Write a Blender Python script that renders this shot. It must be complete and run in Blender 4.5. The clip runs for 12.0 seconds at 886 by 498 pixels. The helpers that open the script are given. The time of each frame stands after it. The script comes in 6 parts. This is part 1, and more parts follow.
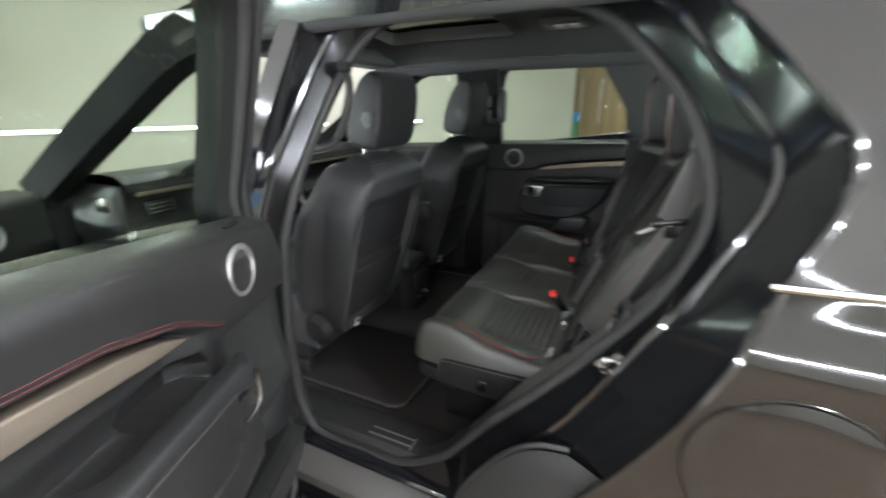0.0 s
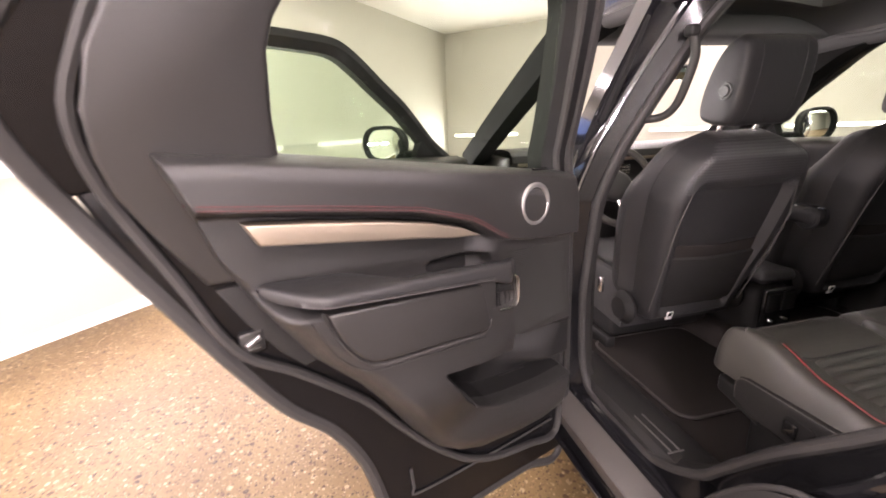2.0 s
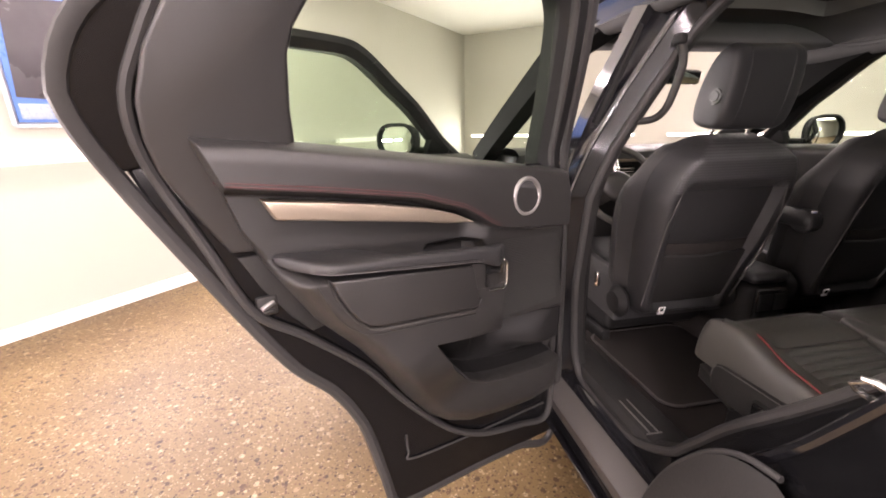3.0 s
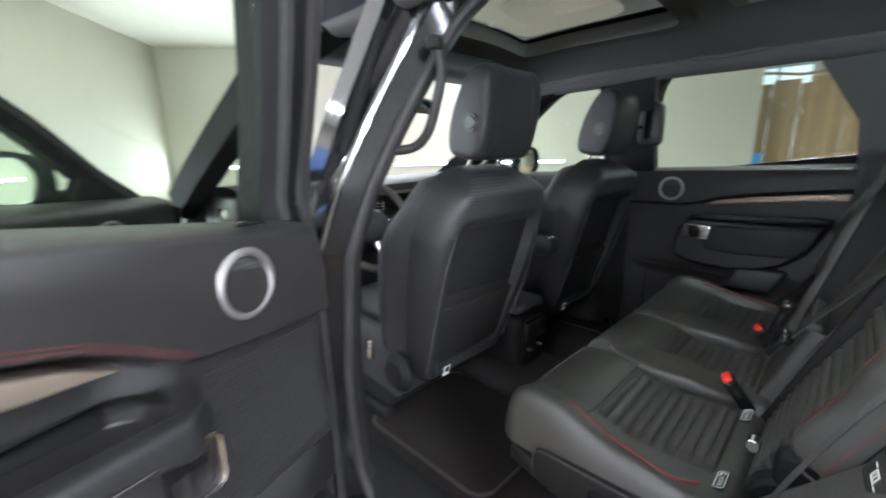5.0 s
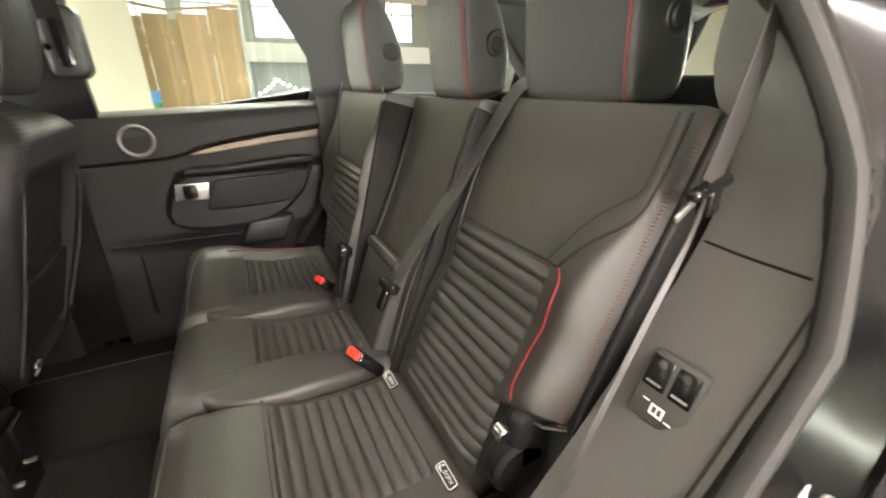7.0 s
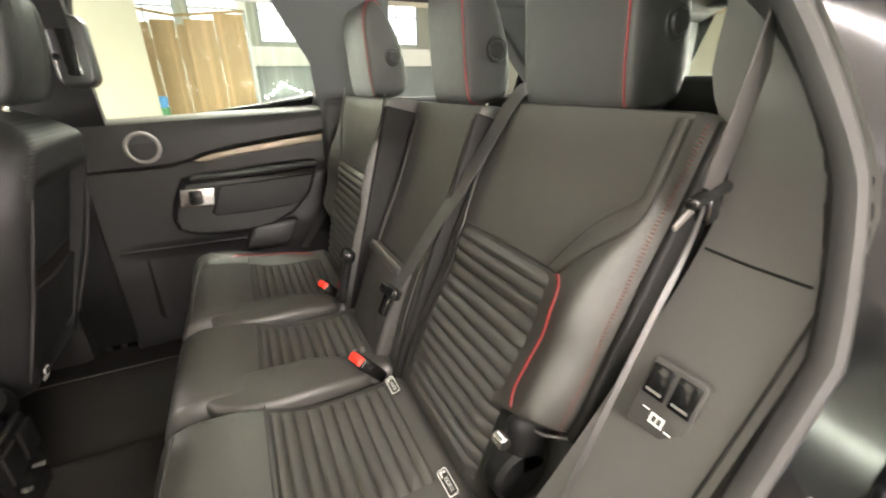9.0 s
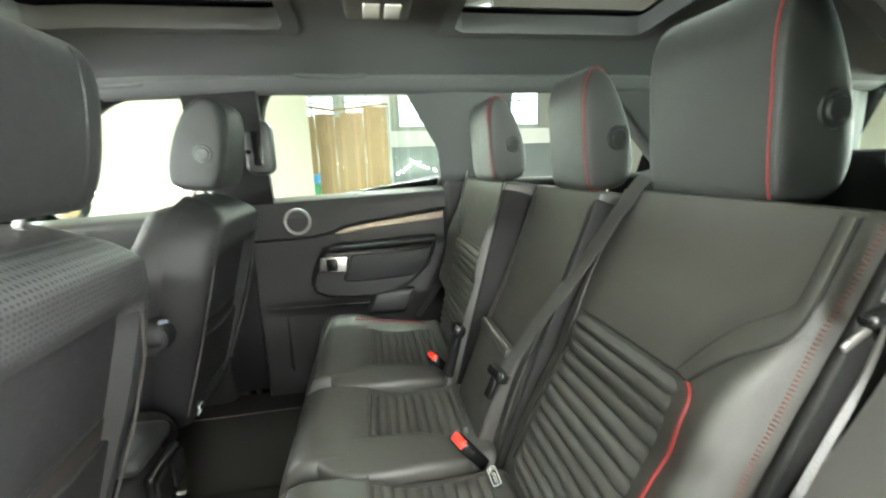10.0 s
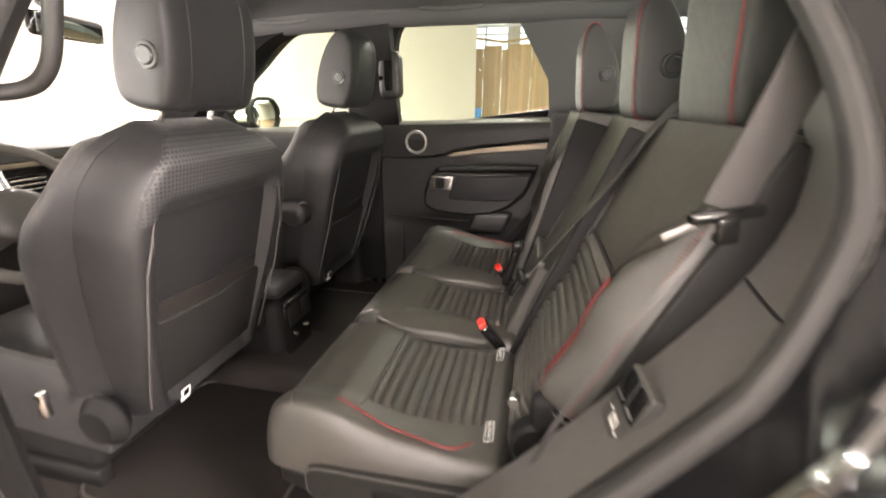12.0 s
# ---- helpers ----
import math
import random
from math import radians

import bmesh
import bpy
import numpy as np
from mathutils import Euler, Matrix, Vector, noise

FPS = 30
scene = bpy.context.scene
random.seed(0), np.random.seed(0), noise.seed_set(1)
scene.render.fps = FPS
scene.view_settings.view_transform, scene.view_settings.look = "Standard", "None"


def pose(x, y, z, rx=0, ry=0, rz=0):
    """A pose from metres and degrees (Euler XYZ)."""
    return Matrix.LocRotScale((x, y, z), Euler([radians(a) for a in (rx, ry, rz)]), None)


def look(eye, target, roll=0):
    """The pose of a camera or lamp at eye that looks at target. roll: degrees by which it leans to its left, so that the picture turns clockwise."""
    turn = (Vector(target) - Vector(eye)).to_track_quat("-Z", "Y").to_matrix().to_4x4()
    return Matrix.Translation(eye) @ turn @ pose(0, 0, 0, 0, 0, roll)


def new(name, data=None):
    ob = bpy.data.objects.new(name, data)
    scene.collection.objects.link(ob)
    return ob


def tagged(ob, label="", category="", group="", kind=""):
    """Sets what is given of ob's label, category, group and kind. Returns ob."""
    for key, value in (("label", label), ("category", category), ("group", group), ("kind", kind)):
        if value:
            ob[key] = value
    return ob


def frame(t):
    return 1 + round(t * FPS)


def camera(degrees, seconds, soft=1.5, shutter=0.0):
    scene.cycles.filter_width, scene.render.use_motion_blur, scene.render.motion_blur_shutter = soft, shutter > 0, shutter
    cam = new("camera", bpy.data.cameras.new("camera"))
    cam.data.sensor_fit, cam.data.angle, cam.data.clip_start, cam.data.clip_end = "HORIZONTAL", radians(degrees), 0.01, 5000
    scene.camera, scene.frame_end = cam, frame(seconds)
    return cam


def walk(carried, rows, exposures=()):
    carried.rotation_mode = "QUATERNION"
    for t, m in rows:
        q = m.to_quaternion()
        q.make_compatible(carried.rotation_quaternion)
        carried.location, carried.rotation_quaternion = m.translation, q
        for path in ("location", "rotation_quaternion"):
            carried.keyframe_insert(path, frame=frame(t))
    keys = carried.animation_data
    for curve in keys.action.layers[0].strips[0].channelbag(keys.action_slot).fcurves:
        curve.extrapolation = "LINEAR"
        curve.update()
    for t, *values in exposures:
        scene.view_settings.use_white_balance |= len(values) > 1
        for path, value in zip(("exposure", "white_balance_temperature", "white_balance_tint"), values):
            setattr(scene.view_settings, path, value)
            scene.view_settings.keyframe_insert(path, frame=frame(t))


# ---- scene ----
cam = camera(93.8, 12.0, 1.8, 0.45)
PATH = [
    (0, (0.112, -1.599, 1.506), (-0.731, 0.181, 0.808), -0.5),
    (0.5, (0.065, -1.487, 1.433), (-1.336, -0.087, 0.766), -2.5),
    (1, (0.082, -1.47, 1.408), (-1.649, -0.516, 0.728), -2.9),
    (1.5, (0.2, -1.522, 1.412), (-1.683, -0.884, 0.767), -3.0),
    (2, (0.354, -1.531, 1.397), (-1.599, -1.096, 0.795), -2.5),
    (2.5, (0.459, -1.519, 1.389), (-1.513, -1.178, 0.785), -1.7),
    (2.7, (0.469, -1.514, 1.386), (-1.506, -1.18, 0.791), -1.4),
    (4.3, (0.286, -1.483, 1.394), (-1.508, -0.566, 0.839), -1.1),
    (4.5, (0.225, -1.442, 1.371), (-1.505, -0.378, 0.87), -1.5),
    (5, (0.036, -1.299, 1.383), (-1.395, 0.147, 0.901), -0.9),
    (5.5, (-0.124, -1.167, 1.38), (-1.045, 0.647, 0.903), -0.0),
    (6, (-0.283, -1.027, 1.386), (-0.477, 0.978, 0.83), -0.4),
    (6.5, (-0.289, -0.933, 1.379), (0.211, 0.969, 0.671), -1.2),
    (7, (-0.266, -0.929, 1.375), (0.591, 0.809, 0.594), -0.4),
    (7.2, (-0.268, -0.93, 1.38), (0.646, 0.775, 0.589), -0.5),
    (8.8, (-0.258, -0.931, 1.383), (0.632, 0.783, 0.583), -0.7),
    (9, (-0.257, -0.931, 1.383), (0.575, 0.823, 0.609), -1.0),
    (9.5, (-0.26, -0.929, 1.381), (0.348, 0.971, 0.758), -1.8),
    (10, (-0.258, -0.935, 1.409), (0.084, 1.083, 0.982), -2.1),
    (10.5, (-0.255, -0.943, 1.426), (-0.115, 1.114, 1.077), -1.6),
    (11, (-0.251, -0.951, 1.418), (-0.277, 1.096, 0.999), -0.5),
    (11.5, (-0.165, -1.015, 1.404), (-0.409, 0.979, 0.828), 0.1),
    (12, (-0.007, -1.121, 1.374), (-0.434, 0.803, 0.678), 0.1),
]
walk(cam, [(t, look(eye, target, roll)) for t, eye, target, roll in PATH],
     exposures=((0.0, 0.12, 5600, 9), (0.5, 0.44, 6150, 7), (1.0, 0.5, 6200, 16), (1.5, 0.62, 6600, 28), (2.0, 0.46, 6500, 31), (2.7, 0.24, 6750, 34), (4.3, 0.1, 4650, -4), (5.0, 0.28, 5450, 14), (5.5, 0.68, 5450, 18), (6.0, 0.86, 6000, 18), (6.5, 0.8, 6600, 17), (7.2, 1.9, 6600, 17), (8.8, 1.9, 6600, 17), (9.5, 1.6, 6200, 10), (10.0, 1.93, 5900, 3), (10.5, 2.15, 6100, 10), (11.0, 1.7, 6150, 11), (11.5, 1.48, 6250, 11), (12.0, 1.45, 6700, 22)))

# ---- world and light ----
world = bpy.data.worlds.new("world")
scene.world = world
world.use_nodes = True
sky = world.node_tree.nodes.new("ShaderNodeTexSky")
sky.sky_type, sky.sun_disc = "NISHITA", False
sky.sun_elevation, sky.sun_rotation = radians(40), radians(120)
world.node_tree.links.new(sky.outputs[0], world.node_tree.nodes["Background"].inputs[0])
world.node_tree.nodes["Background"].inputs[1].default_value = 0.08


def area(name, m, sx, sy, watts, col=(1, 0.955, 0.885)):
    d = bpy.data.lights.new(name, "AREA")
    d.shape, d.size, d.size_y, d.energy, d.color = "RECTANGLE", sx, sy, watts, col
    ob = new(name, d)
    ob.matrix_world = m
    return ob


# ---- mesh tools ----
def grid(fn, n, m, cu=False, cv=False):
    vs = [tuple(fn(i / (n if cu else n - 1), j / (m if cv else m - 1))) for i in range(n) for j in range(m)]
    fs = []
    for i in range(n if cu else n - 1):
        for j in range(m if cv else m - 1):
            a, b = i * m + j, ((i + 1) % n) * m + j
            c, d = ((i + 1) % n) * m + (j + 1) % m, i * m + (j + 1) % m
            fs.append((a, b, c, d))
    return vs, fs


def merge(*ms):
    vs, fs = [], []
    for v, f in ms:
        k = len(vs)
        vs += list(v)
        fs += [tuple(i + k for i in q) for q in f]
    return vs, fs


def moved(m, fn):
    return [tuple(fn(*v)) for v in m[0]], m[1]


def placed(m, mat):
    return [tuple(mat @ Vector(v)) for v in m[0]], m[1]


def from_bm(bm):
    bm.verts.index_update()
    r = [tuple(v.co) for v in bm.verts], [tuple(v.index for v in f.verts) for f in bm.faces]
    bm.free()
    return r


def rbox(x0, x1, y0, y1, z0, z1, r=0.01, seg=3):
    bm = bmesh.new()
    bmesh.ops.create_cube(bm, size=1)
    for v in bm.verts:
        v.co = ((x0 + x1) / 2 + v.co.x * (x1 - x0), (y0 + y1) / 2 + v.co.y * (y1 - y0), (z0 + z1) / 2 + v.co.z * (z1 - z0))
    r = min(r, 0.49 * min(abs(x1 - x0), abs(y1 - y0), abs(z1 - z0)))
    if r > 0:
        bmesh.ops.bevel(bm, geom=bm.edges[:], offset=r, segments=seg, profile=0.5, affect="EDGES")
    return from_bm(bm)


def cyl(p, q, r, n=20, r2=None, cap=0.15):
    """A round bar from p to q with softly rounded ends."""
    p, q = Vector(p), Vector(q)
    r2 = r if r2 is None else r2
    d = q - p
    m = d.to_track_quat("Z", "Y").to_matrix()
    L, c = d.length, cap * min(r, r2)
    rings = [(0, 0.0), (0, r - c), (c, r), (L - c, r2), (L, r2 - c), (L, 0.0)]
    return grid(lambda u, v: p + m @ Vector((rings[round(u * 5)][1] * math.cos(v * math.tau), rings[round(u * 5)][1] * math.sin(v * math.tau), rings[round(u * 5)][0])), 6, n, False, True)


def torus(c, axis, R, r, n=40, k=10, squash=1.0):
    m = Vector(axis).to_track_quat("Z", "Y").to_matrix()
    c = Vector(c)
    return grid(lambda u, v: c + m @ Vector(((R + r * math.cos(v * math.tau)) * math.cos(u * math.tau), (R + r * math.cos(v * math.tau)) * math.sin(u * math.tau), squash * r * math.sin(v * math.tau))), n, k, True, True)


def spline(pts, k=8, closed=False):
    P = [Vector(p) for p in pts]
    n, out = len(P), []
    for i in range(n if closed else n - 1):
        g = (lambda a: P[a % n]) if closed else (lambda a: P[min(max(a, 0), n - 1)])
        a, b, c, d = g(i - 1), g(i), g(i + 1), g(i + 2)
        for s in range(k):
            t = s / k
            out.append(0.5 * (2 * b + (c - a) * t + (2 * a - 5 * b + 4 * c - d) * t * t + (3 * b - a - 3 * c + d) * t ** 3))
    if not closed:
        out.append(P[-1])
    return out


def resample(pts, n, closed=False):
    P = [Vector(p) for p in pts] + ([Vector(pts[0])] if closed else [])
    acc = [0.0]
    for a, b in zip(P, P[1:]):
        acc.append(acc[-1] + (b - a).length)
    out = []
    j = 0
    for i in range(n):
        s = acc[-1] * i / (n if closed else n - 1)
        while j < len(P) - 2 and acc[j + 1] < s:
            j += 1
        w = (s - acc[j]) / max(acc[j + 1] - acc[j], 1e-9)
        out.append(P[j].lerp(P[j + 1], min(max(w, 0), 1)))
    return out


def sweep(path, prof, closed=False, up=(0, 0, 1), caps=True):
    """Sweeps the closed profile (side, up) along the path; up: the profile's second axis, as near as can be."""
    P = [Vector(p) for p in path]
    n, m = len(P), len(prof)
    vs = []
    for i, p in enumerate(P):
        a = P[(i - 1) % n] if closed or i else P[0]
        b = P[(i + 1) % n] if closed or i < n - 1 else P[-1]
        t = (b - a).normalized()
        w = up(p) if callable(up) else Vector(up)
        s = t.cross(w).normalized()
        w = s.cross(t)
        vs += [tuple(p + s * x + w * y) for x, y in prof]
    fs = [(i * m + j, ((i + 1) % n) * m + j, ((i + 1) % n) * m + (j + 1) % m, i * m + (j + 1) % m) for i in range(n if closed else n - 1) for j in range(m)]
    if not closed and caps:
        fs += [tuple(range(m)), tuple(range((n - 1) * m, n * m))]
    return vs, fs


def ring(rx, ry=None, n=10):
    ry = rx if ry is None else ry
    return [(rx * math.cos(math.tau * i / n), ry * math.sin(math.tau * i / n)) for i in range(n)]


def tube(path, r, n=8, closed=False, up=(0.3, 0.2, 1)):
    return sweep(path, ring(r, r, n), closed, up)


def inset(poly, d):
    n, out = len(poly), []
    area2 = sum(poly[i][0] * poly[(i + 1) % n][1] - poly[(i + 1) % n][0] * poly[i][1] for i in range(n))
    s = 1 if area2 > 0 else -1
    for i in range(n):
        a, b, c = Vector(poly[i - 1][:2]), Vector(poly[i][:2]), Vector(poly[(i + 1) % n][:2])
        e, f = (b - a).normalized(), (c - b).normalized()
        m = Vector((-(e.y + f.y), e.x + f.x)) * s
        if m.length < 1e-6:
            m = Vector((-e.y, e.x)) * s
        m.normalize()
        k = max(m.dot(Vector((-e.y, e.x)) * s), 0.4)
        q = b + m * d / k
        out.append((q.x, q.y))
    return out


def plate(poly, h0, h1, r=0.006, back=True, seg=3):
    """A plate of the outline poly from height h0 to h1 with a rounded front edge, as (a, b, h)."""
    poly = [tuple(p[:2]) for p in poly]
    n = len(poly)
    levels = [(0, h0)] + [(r * (1 - math.cos(math.pi / 2 * i / seg)), h1 - r + r * math.sin(math.pi / 2 * i / seg)) for i in range(seg + 1)]
    vs, fs = [], []
    for d, h in levels:
        q = inset(poly, d) if d > 1e-6 else poly
        vs += [(a, b, h) for a, b in q]
    for k in range(len(levels) - 1):
        fs += [(k * n + i, k * n + (i + 1) % n, (k + 1) * n + (i + 1) % n, (k + 1) * n + i) for i in range(n)]
    fs.append(tuple(range((len(levels) - 1) * n, len(levels) * n)))
    if back:
        fs.append(tuple(range(n)))
    return vs, fs


def strip(c0, c1, n=None, closed=False):
    """A band between two curves of equal length."""
    n = len(c0)
    vs = [tuple(p) for p in c0] + [tuple(p) for p in c1]
    return vs, [(i, (i + 1) % n, n + (i + 1) % n, n + i) for i in range(n if closed else n - 1)]


def rounded(a0, a1, b0, b1, r, k=6):
    out = []
    for ca, cb, s in ((a1 - r, b1 - r, 0), (a0 + r, b1 - r, 1), (a0 + r, b0 + r, 2), (a1 - r, b0 + r, 3)):
        out += [(ca + r * math.cos(math.pi / 2 * (s + i / k)), cb + r * math.sin(math.pi / 2 * (s + i / k))) for i in range(k + 1)]
    return out


def lerp_table(tab, z):
    if z <= tab[0][0]:
        return tab[0][1]
    for (a, p), (b, q) in zip(tab, tab[1:]):
        if z <= b:
            return p + (q - p) * (z - a) / (b - a)
    return tab[-1][1]


def thing(name, origin, label, category, group="", kind=""):
    ob = new(name)
    ob.empty_display_size = 0.1
    ob.location = origin
    return tagged(ob, label, category, group, kind)


def part(name, m, material, parent=None, label="", smooth=True, sharp=35):
    """Links one mesh as a part of parent; the points are given in the world's frame."""
    me = bpy.data.meshes.new(name)
    o = Vector((0, 0, 0))
    top = parent
    while top is not None:
        o += top.location
        top = top.parent
    me.from_pydata([(v[0] - o.x, v[1] - o.y, v[2] - o.z) for v in m[0]], [], m[1])
    bm = bmesh.new()
    bm.from_mesh(me)
    bmesh.ops.remove_doubles(bm, verts=bm.verts[:], dist=0.00005)
    bmesh.ops.recalc_face_normals(bm, faces=bm.faces[:])
    bm.to_mesh(me)
    bm.free()
    if smooth:
        me.shade_smooth()
        if sharp:
            me.set_sharp_from_angle(angle=radians(sharp))
    me.materials.append(material)
    ob = new(name, me)
    ob.parent = parent
    if label:
        ob["label"] = label
    return ob


def solid(name, m, material, label, category, group="", kind="", smooth=True):
    ob = part(name, m, material, None, "", smooth)
    return tagged(ob, label, category, group, kind)


# ---- materials ----
def material(name, base, rough=0.5, metal=0.0, grain=0.0, scale=40.0, vary=0.15, coat=0.0, spec=0.5, stain=0.0, stain_scale=3.0, rough_vary=0.1, cells=False, wrinkle=0.0):
    m = bpy.data.materials.new(name)
    m.use_nodes = True
    nt = m.node_tree
    b = nt.nodes["Principled BSDF"]
    b.inputs["Roughness"].default_value, b.inputs["Metallic"].default_value = rough, metal
    b.inputs["Coat Weight"].default_value = coat
    b.inputs["Coat Roughness"].default_value = 0.04
    b.inputs["Specular IOR Level"].default_value = spec
    tc = nt.nodes.new("ShaderNodeTexCoord")
    n1 = nt.nodes.new("ShaderNodeTexNoise")
    n1.inputs["Scale"].default_value, n1.inputs["Detail"].default_value = scale, 6
    n2 = nt.nodes.new("ShaderNodeTexNoise")
    n2.inputs["Scale"].default_value, n2.inputs["Detail"].default_value = stain_scale, 4
    for n in (n1, n2):
        nt.links.new(tc.outputs["Object"], n.inputs["Vector"])
    mix = nt.nodes.new("ShaderNodeMix")
    mix.data_type = "RGBA"
    mix.inputs["A"].default_value = (*[c * (1 - vary) for c in base], 1)
    mix.inputs["B"].default_value = (*[min(c * (1 + vary), 1) for c in base], 1)
    add = nt.nodes.new("ShaderNodeMath")
    add.operation = "MULTIPLY_ADD"
    nt.links.new(n2.outputs[0], add.inputs[0])
    add.inputs[1].default_value = 0.6
    mul = nt.nodes.new("ShaderNodeMath")
    mul.operation = "MULTIPLY"
    nt.links.new(n1.outputs[0], mul.inputs[0])
    mul.inputs[1].default_value = 0.4
    nt.links.new(mul.outputs[0], add.inputs[2])
    nt.links.new(add.outputs[0], mix.inputs["Factor"])
    nt.links.new(mix.outputs["Result"], b.inputs["Base Color"])
    rr = nt.nodes.new("ShaderNodeMapRange")
    rr.inputs["From Min"].default_value, rr.inputs["From Max"].default_value = 0.3, 0.7
    rr.inputs["To Min"].default_value, rr.inputs["To Max"].default_value = max(rough - rough_vary, 0.02), min(rough + rough_vary, 1)
    nt.links.new(add.outputs[0], rr.inputs["Value"])
    nt.links.new(rr.outputs[0], b.inputs["Roughness"])
    if grain:
        bump = nt.nodes.new("ShaderNodeBump")
        bump.inputs["Strength"].default_value, bump.inputs["Distance"].default_value = grain, 0.002
        if cells:
            v = nt.nodes.new("ShaderNodeTexVoronoi")
            v.feature = "DISTANCE_TO_EDGE"
            v.inputs["Scale"].default_value = scale * 6
            nt.links.new(tc.outputs["Object"], v.inputs["Vector"])
            nt.links.new(v.outputs["Distance"], bump.inputs["Height"])
        else:
            nt.links.new(n1.outputs[0], bump.inputs["Height"])
        nt.links.new(bump.outputs[0], b.inputs["Normal"])
        if wrinkle:
            n3 = nt.nodes.new("ShaderNodeTexNoise")
            n3.inputs["Scale"].default_value, n3.inputs["Detail"].default_value, n3.inputs["Distortion"].default_value = 17.0, 3, 0.6
            nt.links.new(tc.outputs["Object"], n3.inputs["Vector"])
            soft = nt.nodes.new("ShaderNodeBump")
            soft.inputs["Strength"].default_value, soft.inputs["Distance"].default_value = wrinkle, 0.010
            nt.links.new(n3.outputs[0], soft.inputs["Height"])
            nt.links.new(soft.outputs[0], bump.inputs["Normal"])
    return m


def perforated(name, base, rough, pitch):
    """Leather with rows of small punched holes across and up."""
    m = material(name, base, rough, grain=0.25, scale=90, cells=True)
    nt = m.node_tree
    b = nt.nodes["Principled BSDF"]
    tc = nt.nodes.new("ShaderNodeTexCoord")
    sp, cb = nt.nodes.new("ShaderNodeSeparateXYZ"), nt.nodes.new("ShaderNodeCombineXYZ")
    nt.links.new(tc.outputs["Object"], sp.inputs[0])
    nt.links.new(sp.outputs["Y"], cb.inputs["X"])
    nt.links.new(sp.outputs["Z"], cb.inputs["Y"])
    v = nt.nodes.new("ShaderNodeTexVoronoi")
    v.voronoi_dimensions = "2D"
    v.inputs["Scale"].default_value, v.inputs["Randomness"].default_value = 1 / pitch, 0.0
    nt.links.new(cb.outputs[0], v.inputs["Vector"])
    hole = nt.nodes.new("ShaderNodeMapRange")
    hole.inputs["From Min"].default_value, hole.inputs["From Max"].default_value = 0.22, 0.32
    nt.links.new(v.outputs["Distance"], hole.inputs["Value"])
    mx = nt.nodes.new("ShaderNodeMix")
    mx.data_type = "RGBA"
    mx.inputs["A"].default_value = (0.003, 0.003, 0.003, 1)
    old = b.inputs["Base Color"].links[0].from_socket
    nt.links.new(old, mx.inputs["B"])
    nt.links.new(hole.outputs[0], mx.inputs["Factor"])
    nt.links.new(mx.outputs["Result"], b.inputs["Base Color"])
    return m


def glass(name, tint, gloss=1.0):
    """A thin pane: tinted clear glass with the gloss of glass."""
    m = bpy.data.materials.new(name)
    m.use_nodes = True
    nt = m.node_tree
    nt.nodes.clear()
    out = nt.nodes.new("ShaderNodeOutputMaterial")
    t = nt.nodes.new("ShaderNodeBsdfTransparent")
    t.inputs[0].default_value = (*tint, 1)
    g = nt.nodes.new("ShaderNodeBsdfGlossy")
    g.inputs["Roughness"].default_value = 0.02
    f = nt.nodes.new("ShaderNodeLayerWeight")
    f.inputs["Blend"].default_value = 0.5
    p = nt.nodes.new("ShaderNodeMath")
    p.operation = "POWER"
    p.inputs[1].default_value = 5.0
    nt.links.new(f.outputs["Facing"], p.inputs[0])
    q = nt.nodes.new("ShaderNodeMath")
    q.operation = "MULTIPLY_ADD"
    q.inputs[1].default_value, q.inputs[2].default_value = 0.75 * gloss, 0.045 * gloss
    nt.links.new(p.outputs[0], q.inputs[0])
    mx = nt.nodes.new("ShaderNodeMixShader")
    nt.links.new(q.outputs[0], mx.inputs[0])
    nt.links.new(t.outputs[0], mx.inputs[1])
    nt.links.new(g.outputs[0], mx.inputs[2])
    nt.links.new(mx.outputs[0], out.inputs[0])
    return m


def glow(name, col, strength):
    m = bpy.data.materials.new(name)
    m.use_nodes = True
    b = m.node_tree.nodes["Principled BSDF"]
    b.inputs["Base Color"].default_value = (0.9, 0.9, 0.9, 1)
    b.inputs["Emission Color"].default_value = (*col, 1)
    b.inputs["Emission Strength"].default_value = strength
    return m


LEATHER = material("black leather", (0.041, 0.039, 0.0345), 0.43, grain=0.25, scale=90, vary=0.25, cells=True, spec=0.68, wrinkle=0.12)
# darker copies of the leather: shade on front seats and headrests, as colour
LEATHER_DIM = material("black leather dimmed for shade", (0.0165, 0.0163, 0.0168), 0.5, grain=0.25, scale=90, vary=0.25, cells=True, spec=0.42, wrinkle=0.12)
HEADREST_DIM = material("black headrest leather dimmed for shade", (0.023, 0.0225, 0.0215), 0.5, grain=0.25, scale=90, vary=0.25, cells=True, spec=0.42)
PERF = perforated("perforated black leather", (0.042, 0.042, 0.043), 0.5, 0.0085)
SOFT = material("soft black trim", (0.0155, 0.0148, 0.0143), 0.44, grain=0.2, scale=120, cells=True)
HARD = material("hard dark plastic", (0.040, 0.038, 0.036), 0.48, grain=0.15, scale=200, cells=True)
LINER = material("dark headliner cloth", (0.060, 0.060, 0.0605), 0.95, grain=0.3, scale=300)
CARPET = material("black carpet", (0.020, 0.0175, 0.0165), 1.0, grain=1.0, scale=260, vary=0.4, spec=0.1)
SILL = material("grey plastic sill cladding", (0.046, 0.042, 0.039), 0.5, grain=0.3, scale=150)
TREAD = material("black sill plastic", (0.016, 0.0155, 0.015), 0.42, grain=0.15, scale=200, cells=True, spec=0.4)
PILLAR = material("grey grained pillar trim", (0.088, 0.084, 0.081), 0.5, grain=0.2, scale=160, cells=True)
